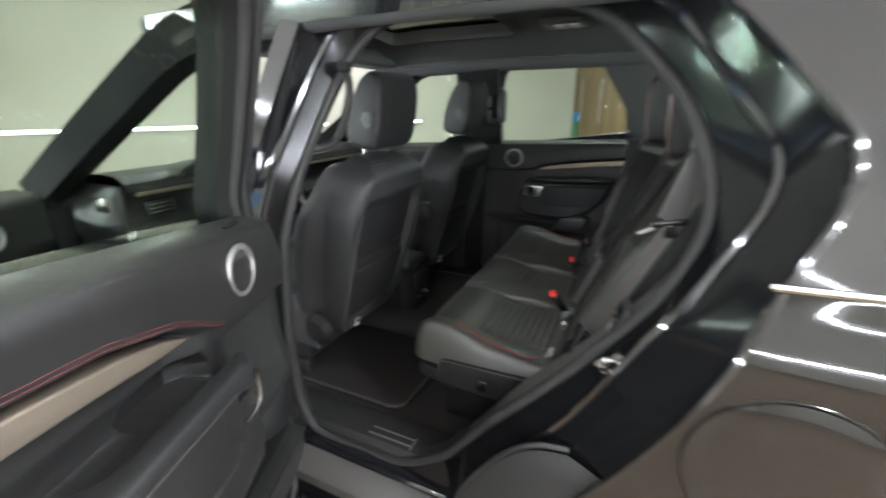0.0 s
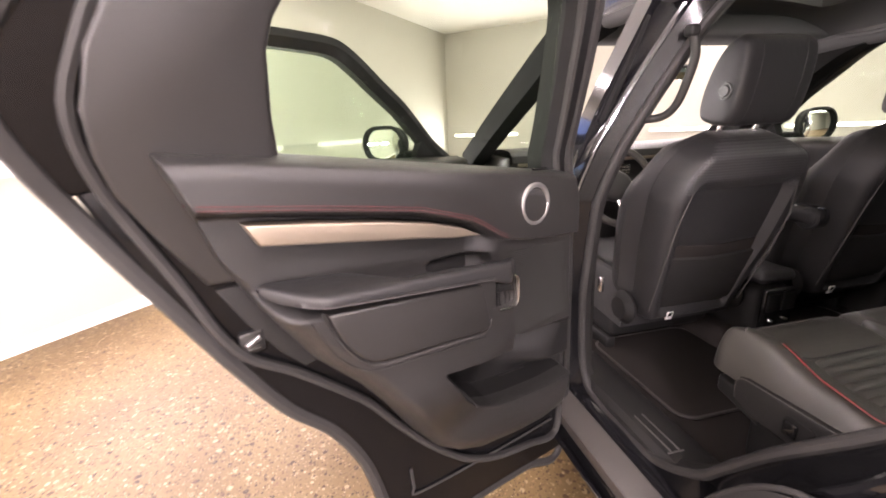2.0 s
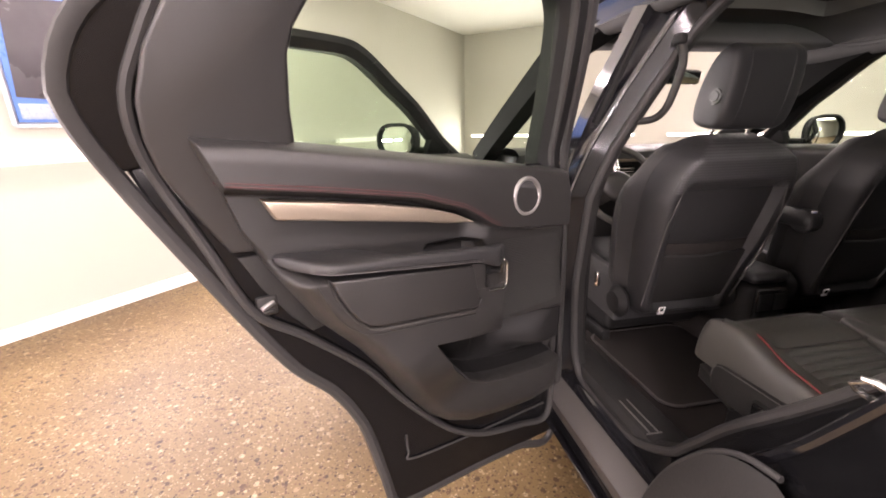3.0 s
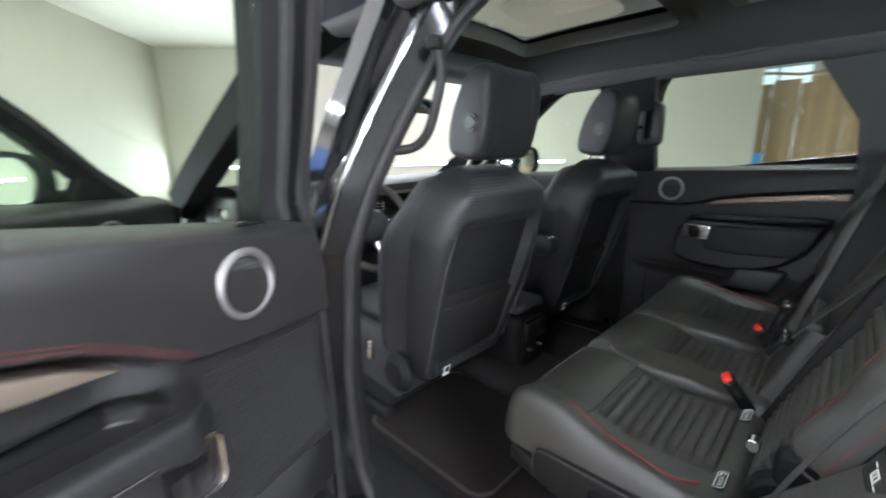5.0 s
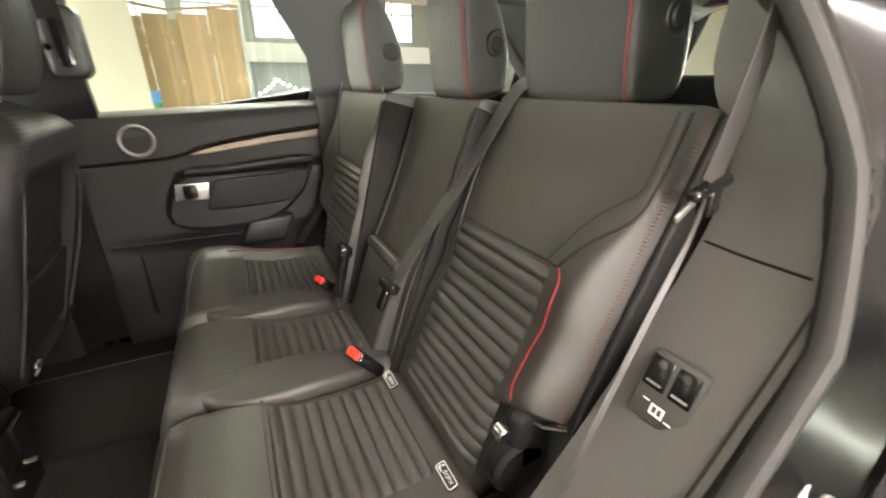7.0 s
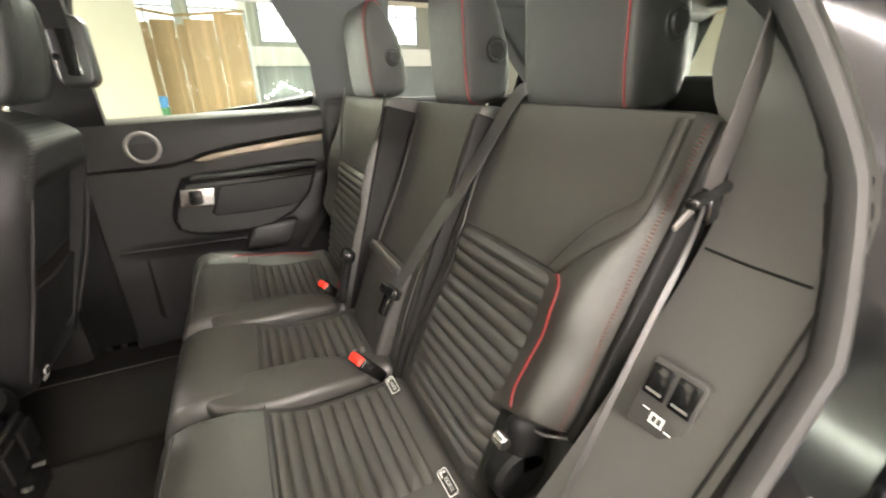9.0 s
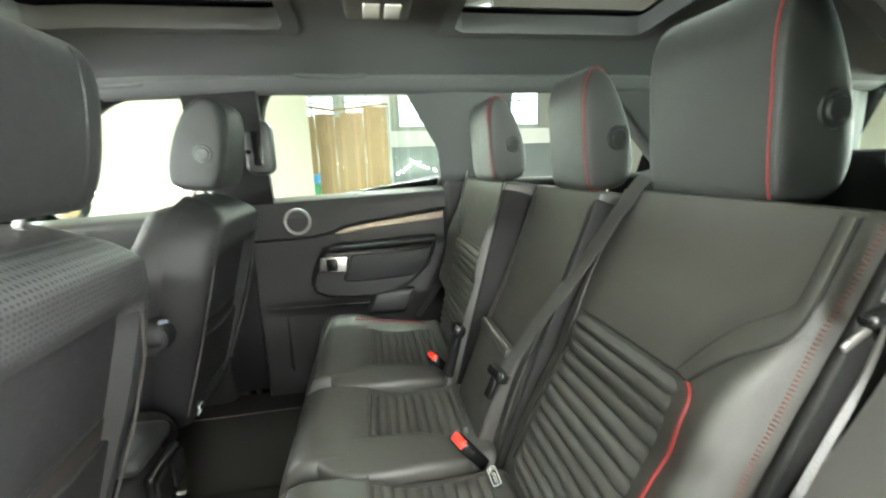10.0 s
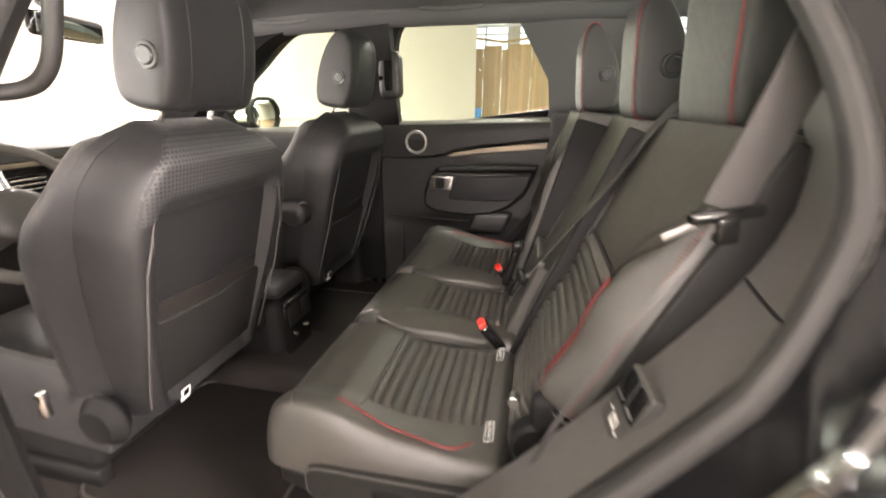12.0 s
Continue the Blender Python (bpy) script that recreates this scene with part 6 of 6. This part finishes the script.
webbing([(0.27, -0.262, 1.350), (0.245, -0.256, 1.372), (0.215, -0.245, 1.345), (0.132, -0.215, 1.20), (0.045, -0.19, 1.07), (-0.026, -0.175, 0.955), (-0.055, -0.165, 0.88)], 0.042, tuple(BOUT), b2)
part("belt_outlet", rbox(0.245, 0.30, -0.295, -0.225, 1.32, 1.378, 0.010), HARD, b2, "black plastic belt outlet")
part("tongue", placed(merge(rbox(-0.012, 0.012, -0.030, 0.030, -0.012, 0.012, 0.007), rbox(-0.006, 0.006, -0.012, 0.012, -0.055, -0.005, 0.004)), pose(-0.022, -0.172, 0.975, 0, 28, 10)), GLOSS, b2, "black plastic tongue")
b4 = thing("belt_stalk", (-0.05, 0.12, 0.9), "black plastic belt stalk standing between the far seats", "belt stalk")
part("sleeve", placed(merge(rbox(-0.013, 0.013, -0.020, 0.020, -0.09, 0.05, 0.009), rbox(-0.018, 0.018, -0.026, 0.026, 0.03, 0.065, 0.012)), pose(-0.055, 0.128, 0.905, 0, 14, 0)), GLOSS, b4, "black plastic sleeve")
part("strap", placed(rbox(-0.003, 0.003, -0.016, 0.016, -0.16, -0.08, 0.002), pose(-0.055, 0.128, 0.905, 0, 14, 0)), BELT, b4)
b3 = thing("seat_belt", (0.2, 0.63, 1.2), "grey far seat belt beside the rear seat", "seat belt", "seat belts")
webbing([(0.15, 0.70, 1.36), (0.12, 0.68, 1.25), (0.04, 0.675, 1.0), (-0.10, 0.66, 0.80)], 0.046, (-0.7, 0.6, 0.1), b3)

rc = thing("recliner_cover", (0.0, -0.645, 0.80), "dark round recliner cover low beside the backrest", "seat part")
part("shell", merge(cyl((0.030, -0.585, 0.850), (0.030, -0.545, 0.850), 0.046, 24), rbox(0.012, 0.08, -0.585, -0.55, 0.84, 0.95, 0.02)), FRAME, rc, "round black hinge housing")
part("bolt", cyl((-0.014, -0.598, 0.945), (-0.014, -0.578, 0.945), 0.010, 12), CHROME, rc, "bright steel bolt")

# seat-folding switches in the near pillar trim
sw = thing("seat_switches", (0.05, -0.73, 1.08), "black switch panel with two rocker switches and a white symbol", "switch panel")
SB = frame_of((0.112, -0.714, 1.058), Vector((0.10, -0.99, -0.08)), Vector((0.38, 0.0, 0.925)), Vector((-0.92, -0.08, 0.38)))


def SF(a, b, h):
    return SB(0.77 * a, 0.81 * b, 0.77 * h)


part("panel", moved(plate(rounded(-0.04, 0.04, -0.05, 0.05, 0.008), -0.01, 0.006, 0.003), SF), HARD, sw, "satin black switch surround")
for s in (-0.019, 0.019):
    part("rocker", moved(rbox(s - 0.016, s + 0.016, -0.004, 0.042, 0.004, 0.0085, 0.003), SF), GLOSS, sw, "gloss black rocker")
    part("mark", moved(rbox(s - 0.011, s + 0.011, 0.002, 0.0055, 0.0087, 0.0095, 0), SF), SATIN, sw, "pale mark", smooth=False)
part("symbol", moved(merge(rbox(-0.010, 0.010, -0.036, -0.033, 0.0062, 0.0072, 0), rbox(-0.010, 0.010, -0.024, -0.021, 0.0062, 0.0072, 0), rbox(-0.010, -0.007, -0.036, -0.021, 0.0062, 0.0072, 0), rbox(0.007, 0.010, -0.036, -0.021, 0.0062, 0.0072, 0), rbox(-0.001, 0.001, -0.036, -0.021, 0.0062, 0.0072, 0), rbox(-0.024, -0.014, -0.022, -0.020, 0.0062, 0.0072, 0), rbox(0.014, 0.024, -0.036, -0.034, 0.0062, 0.0072, 0)), SF), WHITE, sw, "white seat symbol", smooth=False)


# ---- front seats ----
def front_seat(cy, label, armrest_side):
    t = thing("front_seat", (-0.95, cy, 0.47), label, "car seat", "front seats")
    A = radians(15)
    up, out = Vector((math.sin(A), 0, math.cos(A))), Vector((math.cos(A), 0, -math.sin(A)))
    w, L = 0.54, 0.70
    F = frame_of(Vector((-0.955, cy - w / 2, 0.665)), (0, 1, 0), up, out)

    def taper(b):
        k = lerp_table(((0.0, 0.085), (0.12, 0.055), (0.35, 0.015), (0.52, 0.0), (0.60, 0.02), (0.65, 0.055), (0.68, 0.10), (0.70, 0.16)), b)
        return k, w - k

    def hb(a, b):
        d = min(a, w - a)
        return 0.118 - 0.030 * step(0.065, 0.095, d) * step(0.60, 0.54, b) * step(0.04, 0.08, b) + 0.012 * step(0.1, 0.4, b)
    # dimmed leather: the front seats' shade is put into its colour
    back = part("backrest", pad(w, L, hb, 0.05, F, 56, 56, taper), LEATHER_DIM, t, "dark leather seat back seen from behind")
    part("front_bolster", pad(w, L - 0.02, lambda a, b: 0.085 + 0.045 * step(0.14, 0.05, min(a, w - a)) * step(0.6, 0.4, b), 0.05, lambda a, b, h: F(w / 2 + (a - w / 2) * (1 + 0.17 * step(0.0, 0.06, h) * step(0.66, 0.45, b)), b, -h + 0.03), 40, 40, taper), LEATHER_DIM, t, "leather front face of the backrest")
    def band(i, j):
        q, b = 0.06 + 0.88 * i, 0.545 + 0.148 * j
        a, (lo, hi) = w * q, taper(b)
        e = edge_round(a, 0.05) * edge_round(w - a, 0.05) * edge_round(L - b, 0.05)
        return F(lo + (hi - lo) * q, b, hb(a, b) * e + 0.0035 * min(1, 12 * min(i, 1 - i, j, 1 - j)))
    part("shoulder_band", grid(band, 40, 24), PERF, back, "perforated leather shoulder band")
    part("back_panel", moved(plate([(0.12, 0.07), (w - 0.12, 0.07), (w - 0.075, 0.42), (w - 0.085, 0.535), (0.085, 0.535), (0.075, 0.42)], 0.075, 0.099, 0.008), F), SOFT, back, "dark seat back panel set into the rim")
    pk = [(0.115, 0.09), (w - 0.115, 0.09), (w - 0.085, 0.30), (w / 2, 0.285), (0.085, 0.30)]
    part("map_pocket", moved(plate(pk, 0.085, 0.110, 0.007), F), SOFT, back, "dark soft map pocket")
    part("pocket_mouth", moved(plate([(0.088, 0.285), (w - 0.088, 0.285), (w - 0.088, 0.345), (w / 2, 0.33), (0.088, 0.345)], 0.085, 0.1005, 0.001), F), CARPET, back, "dark open mouth of the map pocket")
    part("panel_groove", tube([F(0.098, b, 0.1005) for b in (0.36, 0.43, 0.51)], 0.0025, 6), SEAM, back)
    part("seam", tube([F(a, b, hb(a, b) + 0.004) for a, b in ((0.075, 0.08), (0.055, 0.30), (0.052, 0.45), (0.075, 0.56))], 0.003, 6), SEAM, back)
    part("seam", tube([F(w - a, b, hb(a, b) + 0.004) for a, b in ((0.075, 0.08), (0.055, 0.30), (0.052, 0.45), (0.075, 0.56))], 0.003, 6), SEAM, back)
    for s in (-1, 1):
        part("hinge_cover", cyl((-0.90, cy + s * 0.215, 0.705), (-0.90, cy + s * 0.266, 0.705), 0.064, 28, cap=0.35), FRAME, t, "round plastic recliner cover")
    cu = part("cushion", pad(0.50, 0.54, lambda a, b: 0.15 + 0.03 * step(0.12, 0.04, min(a, 0.50 - a)) + 0.02 * step(0.3, 0.5, b), 0.05, frame_of((-0.90, cy - 0.25, 0.62), (0, 1, 0), (-1, 0, 0.08), (0, 0, 1)), 30, 30), LEATHER_DIM, t, "black leather seat cushion")
    part("base", rbox(-1.42, -0.97, cy - 0.235, cy + 0.235, 0.53, 0.66, 0.03), FRAME, t, "dark plastic seat base on rails")
    for q in (-0.22, 0.22):
        part("rail", rbox(-1.40, -0.985, cy + q - 0.02, cy + q + 0.02, 0.47, 0.53, 0.008), FRAME, t, "dark seat rail")
    sgn = -1 if cy < 0 else 1
    part("belt_anchor", merge(rbox(-1.0, -0.975, cy + sgn * 0.285 - 0.008, cy + sgn * 0.285 + 0.008, 0.74, 0.80, 0.004)), CHROME, t, "bright steel belt anchor")
    tag = part("airbag_tag", moved(rbox(0.162, 0.190, 0.015, 0.05, 0.112, 0.116, 0.001), lambda a, b, h: F(a, b + 0.01, h)), WHITE, t, "small white printed tag")
    part("tag_symbol", moved(rbox(0.168, 0.184, 0.03, 0.048, 0.1162, 0.1168, 0), lambda a, b, h: F(a, b + 0.01, h)), GLOSS, tag, smooth=False)
    # fold-down armrest on the inner side
    s = armrest_side
    yy = cy + s * 0.285
    part("armrest", merge(rbox(-1.16, -0.785, yy - 0.038, yy + 0.038, 0.97, 1.045, 0.03), cyl((-0.83, yy - 0.03, 1.0), (-0.83, yy + 0.03, 1.0), 0.045, 20)), LEATHER_DIM, t, "padded leather armrest")
    part("armrest_button", cyl((-0.80, yy - 0.02, 1.04), (-0.775, yy - 0.02, 1.045), 0.008, 10), CHROME, t)
    return t


front_seat(-0.318, "black leather front seat seen from behind, with map pocket", 1)
front_seat(0.458, "black leather front passenger seat with map pocket", -1)
headrest((-0.715, -0.314, 1.477), 0.252, 0.230, 0.130, 10, "large dark leather front headrest with a round side button", group="front headrests", piping=False)
headrest((-0.715, 0.440, 1.479), 0.235, 0.240, 0.135, 10, "large dark leather front headrest", group="front headrests", piping=False)


# ---- front cabin ----
def dashboard():
    t = thing("dashboard", (-1.75, 0, 0.9), "dark leather dashboard with satin metal trim lines", "dashboard")
    prof = [(-2.08, 1.13), (-1.95, 1.215), (-1.80, 1.255), (-1.66, 1.255), (-1.60, 1.235), (-1.585, 1.20), (-1.62, 1.15), (-1.63, 1.08), (-1.60, 1.03), (-1.62, 0.97), (-1.70, 0.85), (-1.75, 0.65), (-2.05, 0.60)]
    ol = resample(spline([(x, 0, z) for x, z in prof], 6, True), 64, True)
    part("top_pad", grid(lambda u, v: (ol[int(v * 64) % 64].x + 0.05 * (2 * u - 1) ** 2 * 0, -0.73 + 1.46 * u, ol[int(v * 64) % 64].z), 24, 64, False, True), SOFT, t, "soft black dashboard top")
    for k, (z, x) in enumerate(((1.185, -1.588), (1.035, -1.598))):
        part("trim_line", sweep([(x - 0.002, y, z) for y in (-0.70, -0.35, 0.0, 0.35, 0.70)], ring(0.006, 0.009, 8), up=(0, 0, 1)), CHROME if k else ALU, t, "satin metal trim line")
    for y in (-0.62, -0.12, 0.12, 0.62):
        v = part("air_vent", rbox(-1.615, -1.585, y - 0.055, y + 0.055, 1.095, 1.155, 0.006), GLOSS, t, "black air vent")
        for j in range(3):
            part("slat", rbox(-1.59, -1.580, y - 0.05, y + 0.05, 1.105 + 0.016 * j, 1.111 + 0.016 * j, 0.001, 1), CHROME, v, smooth=False)
    part("vent_surround", rbox(-1.80, -1.70, -0.745, -0.725, 1.11, 1.17, 0.004), CHROME, t, "satin metal end vent")
    part("end_panel", rbox(-2.0, -1.63, -0.74, -0.715, 0.75, 1.22, 0.03), SOFT, t)
    part("touch_screen", rbox(-1.60, -1.582, -0.125, 0.125, 0.93, 1.06, 0.006), GLOSS, t, "dark glossy touch screen")
    part("cluster_hood", grid(lambda u, v: (-1.70 + 0.16 * u, -0.55 + 0.36 * v, 1.24 + 0.06 * math.sin(math.pi * v) ** 0.6 * (0.6 + 0.4 * u)), 8, 20), SOFT, t, "curved instrument hood")
    part("instrument_screen", rbox(-1.60, -1.59, -0.50, -0.24, 1.11, 1.24, 0.01), GLOSS, t, "dark instrument screen")
    return t


dashboard()
part("windscreen", grid(lambda u, v: (-2.06 + 0.72 * v + 0.06 * (2 * u - 1) ** 2, (-0.78 + 1.56 * u) * (1 - 0.12 * v), 1.15 + 0.60 * v), 12, 8), WSCREEN, car, "clear windscreen")
part("bonnet", grid(lambda u, v: (-3.05 + 1.0 * v, -0.86 + 1.72 * u, 1.05 + 0.10 * v ** 0.7 - 0.10 * abs(2 * u - 1) ** 3), 14, 14), PAINT, car, "gloss black bonnet")
part("front_wing_near", grid(lambda u, v: (-2.95 + 1.05 * u, -(yo(0.35 + 0.72 * v) - 0.03), 0.35 + 0.72 * v), 8, 10), PAINT, car)


def steering_wheel():
    c = Vector((-1.33, -0.315, 1.095))
    ax = Vector((0.88, 0, 0.42)).normalized()
    t = thing("steering_wheel", c, "black leather steering wheel with satin metal spokes", "steering wheel")
    part("rim", torus(c, ax, 0.185, 0.016, 56, 12), LEATHER, t, "leather rim")
    m = ax.to_track_quat("Z", "Y").to_matrix()
    part("hub", grid(lambda u, v: c - ax * 0.02 + m @ Vector((0.085 * (1 - abs(2 * u - 1) ** 4) ** 0.25 * math.cos(math.tau * v) * math.sin(math.pi * u) ** 0.4, 0.075 * math.sin(math.tau * v) * math.sin(math.pi * u) ** 0.4, -0.03 * math.cos(math.pi * u))), 12, 30, False, True), SOFT, t, "airbag hub")
    for a in (0, 180, 270):
        d = m @ Vector((math.cos(radians(a + 90)), math.sin(radians(a + 90)), 0))
        part("spoke", cyl(c + d * 0.07 - ax * 0.015, c + d * 0.178, 0.017, 12, 0.012), CHROME if a != 270 else GLOSS, t, "satin metal spoke")
    part("column", cyl(c - ax * 0.03, c - ax * 0.30, 0.045, 20), HARD, t, "steering column shroud")
    part("stalk", merge(cyl(c - ax * 0.07, c - ax * 0.07 + Vector((0.02, -0.17, 0.02)), 0.008, 10), cyl(c - ax * 0.07, c - ax * 0.07 + Vector((0.02, 0.17, 0.02)), 0.008, 10)), GLOSS, t)


steering_wheel()


def console():
    t = thing("centre_console", (-1.1, 0.03, 0.5), "dark centre console between the front seats", "console")
    part("body", rbox(-1.65, -0.80, -0.06, 0.12, 0.48, 0.76, 0.05), FRAME, t)
    part("lid", rbox(-1.15, -0.79, -0.055, 0.115, 0.76, 0.81, 0.025), LEATHER_DIM, t, "leather lid")
    part("rear_panel", rbox(-0.80, -0.775, -0.04, 0.10, 0.53, 0.75, 0.012), GLOSS, t, "gloss black rear panel")
    for y in (-0.005, 0.065):
        part("vent", rbox(-0.777, -0.768, y - 0.03, y + 0.03, 0.66, 0.73, 0.004), FRAME, t)
        part("knob", cyl((-0.776, y, 0.62), (-0.764, y, 0.62), 0.006, 10), CHROME, t, "small bright knob")
    part("trim", rbox(-1.6, -1.15, -0.064, 0.124, 0.757, 0.765, 0.004), CHROME, t)


console()


def floor_mat(x0, x1, y0, y1, z):
    o = rounded(x0, x1, y0, y1, 0.06)
    t = thing("floor_mat", ((x0 + x1) / 2, (y0 + y1) / 2, z), "black carpet floor mat with bound edge", "floor mat", "floor mats")
    part("mat", plate(o, z, z + 0.012, 0.004), CARPET, t)
    part("edging", sweep([(a, b, z + 0.010) for a, b in o], ring(0.006, 0.005, 6), True, (0, 0, 1)), SILL, t, "grey bound edging")


floor_mat(-1.05, -0.535, -0.588, -0.14, 0.471)
floor_mat(-1.05, -0.535, 0.16, 0.62, 0.471)


def rear_view_mirror():
    t = thing("rear_view_mirror", (-1.45, 0.02, 1.58), "frameless rear view mirror on the windscreen", "mirror")
    M = pose(-1.42, 0.0, 1.585, 0, 8, 12)
    part("housing", placed(rbox(-0.016, 0.016, -0.125, 0.125, -0.034, 0.034, 0.014), M), GLOSS, t)
    part("mirror_glass", placed(rbox(0.0165, 0.019, -0.118, 0.118, -0.028, 0.028, 0.001), M), MIRROR, t, "mirror glass")
    part("stem", cyl((-1.43, 0.0, 1.60), (-1.52, 0.0, 1.68), 0.014, 12), GLOSS, t)


rear_view_mirror()


def grab_handle(pts, label):
    P = spline(pts, 8)
    t = thing("grab_handle", pts[0], label, "grab handle", "grab handles")
    part("grip", tube(P, 0.011 if pts[0][1] < 0 else 0.009, 12, up=(0.2, 1, 0.1)), SOFT if pts[0][1] < 0 else LINER, t)
    for p in (P[0], P[-1]):
        part("mount", rbox(p.x - 0.016, p.x + 0.016, p.y - 0.014, p.y + 0.014, p.z - 0.014, p.z + 0.014, 0.008), FRAME, t)


grab_handle([(-0.602, -0.668, 1.592), (-0.608, -0.645, 1.54), (-0.632, -0.640, 1.475), (-0.662, -0.640, 1.418), (-0.70, -0.652, 1.390), (-0.75, -0.695, 1.384)], "dark upright grab handle on the middle pillar")
grab_handle([(-0.50, 0.61, 1.725), (-0.46, 0.592, 1.71), (-0.36, 0.59, 1.705), (-0.26, 0.592, 1.71), (-0.22, 0.61, 1.725)], "dark roof grab handle over the far window")
grab_handle([(-1.20, 0.61, 1.70), (-1.16, 0.592, 1.685), (-1.06, 0.59, 1.68), (-0.96, 0.592, 1.685), (-0.92, 0.61, 1.70)], "dark roof grab handle over the far window")

dl = thing("dome_lamp", (-0.21, 0.15, 1.775), "roof reading lamp console with two bright lenses", "lamp")
part("housing", rbox(-0.29, -0.13, 0.08, 0.23, 1.768, 1.792, 0.012), HARD, dl)
for x in (-0.225, -0.175):
    part("lens", rbox(x - 0.02, x + 0.02, 0.11, 0.20, 1.764, 1.772, 0.004), material("clear lamp lens", (0.75, 0.74, 0.72), 0.2), dl, "clear lens")


def wheel(x, y):
    t = thing("wheel", (x, y, 0.37), "rear wheel with black tyre and dark alloy rim", "wheel")
    part("tyre", torus((x, y, 0.37), (0, 1, 0), 0.285, 0.09, 56, 16, 1.25), TYRE, t, "black rubber tyre")
    r = part("rim", merge(*[cyl((x, y - 0.06, 0.37), (x + 0.25 * math.cos(k * math.tau / 5), y - 0.05, 0.37 + 0.25 * math.sin(k * math.tau / 5)), 0.035, 8, 0.025) for k in range(5)], torus((x, y, 0.37), (0, 1, 0), 0.245, 0.02, 40, 8, 4)), GLOSS, t, "dark alloy rim")


wheel(0.40, -0.80)
for y in (0.80,):
    wheel(0.40, y)
wheel(-2.52, -0.80)
wheel(-2.52, 0.80)


# ---- outer skin that closes the car ----
def side_strip(s, x0, x1, zlist, name, mat=PAINT, label=""):
    n = len(zlist)
    return part(name, grid(lambda u, v: (x0 + (x1 - x0) * u, s * yo(zlist[round(v * (n - 1))]), zlist[round(v * (n - 1))]), 12, n), mat, car, label)


for s in (-1, 1):
    part("roof_edge", grid(lambda u, v: (-1.28 + 3.26 * u, s * (0.72 - 0.015 * v), 1.755 - 0.06 * v - 0.02 * max(0, -1.28 + 3.26 * u - 0.6)), 20, 4), PAINT, car, "gloss black roof edge")
side_strip(1, 1.0, 2.05, [1.30, 1.34, 1.40, 1.46, 1.52, 1.58, 1.64, 1.70], "far_rear_corner")
part("far_front_wing", grid(lambda u, v: (-2.95 + 1.05 * u, yo(0.35 + 0.72 * v) - 0.03, 0.35 + 0.72 * v), 8, 10), PAINT, car)


def across(x, bulge, z0, z1, half, name, mat, label=""):
    """A panel across the car at x, bowed outwards by bulge."""
    return part(name, grid(lambda u, v: (x + bulge * (1 - (2 * u - 1) ** 4) + 0.25 * bulge * math.sin(math.pi * v), half(z0 + (z1 - z0) * v) * (2 * u - 1), z0 + (z1 - z0) * v), 24, 10), mat, car, label)


across(2.03, 0.07, 0.62, 1.40, lambda z: yo(z) - 0.005, "tailgate_skin", PAINT, "gloss black tailgate")
across(2.05, 0.10, 0.32, 0.64, lambda z: yo(z) + 0.0, "rear_bumper", PAINT, "gloss black rear bumper")
for s in (-1, 1):
    part("tail_lamp", grid(lambda u, v: (2.00 + 0.07 * u, s * (yo(1.0 + 0.36 * v) - 0.02 - 0.10 * u * u), 1.0 + 0.36 * v), 6, 8), REDPL, car, "red tail lamp")
    part("tailgate_post", grid(lambda u, v: (1.98 + 0.05 * (1 - v), s * (yo(1.40 + 0.34 * v) - 0.13 * u), 1.40 + 0.34 * v), 4, 8), PAINT, car)
part("tail_spoiler", grid(lambda u, v: (1.90 + 0.20 * v, -0.70 + 1.40 * u, 1.775 - 0.03 * v - 0.06 * (2 * u - 1) ** 4), 20, 4), PAINT, car, "gloss black roof spoiler")
across(-3.05, -0.10, 0.30, 0.62, lambda z: 0.86, "front_bumper", PAINT, "gloss black front bumper")
gr = across(-3.04, -0.06, 0.64, 1.02, lambda z: 0.86, "grille_panel", GLOSS, "gloss black front panel")
for k in range(3):
    part("grille_bar", sweep([(-3.105 + 0.02 * abs(y) ** 2, y, 0.76 + 0.07 * k) for y in (-0.42, -0.2, 0.0, 0.2, 0.42)], ring(0.008, 0.012, 8), up=(0, 0, 1)), CHROME, gr)
for s in (-1, 1):
    part("headlamp", grid(lambda u, v: (-3.10 + 0.22 * u * u, s * (0.48 + 0.37 * u), 0.80 + 0.15 * v - 0.02 * u), 8, 5), GLASS, gr, "clear headlamp")
part("underbody", rbox(-2.9, 1.98, -0.72, 0.72, 0.26, 0.30, 0.01), CLAD, car)
part("front_bulkhead", rbox(-2.12, -2.08, -0.80, 0.80, 0.32, 1.14, 0.01), CLAD, car)
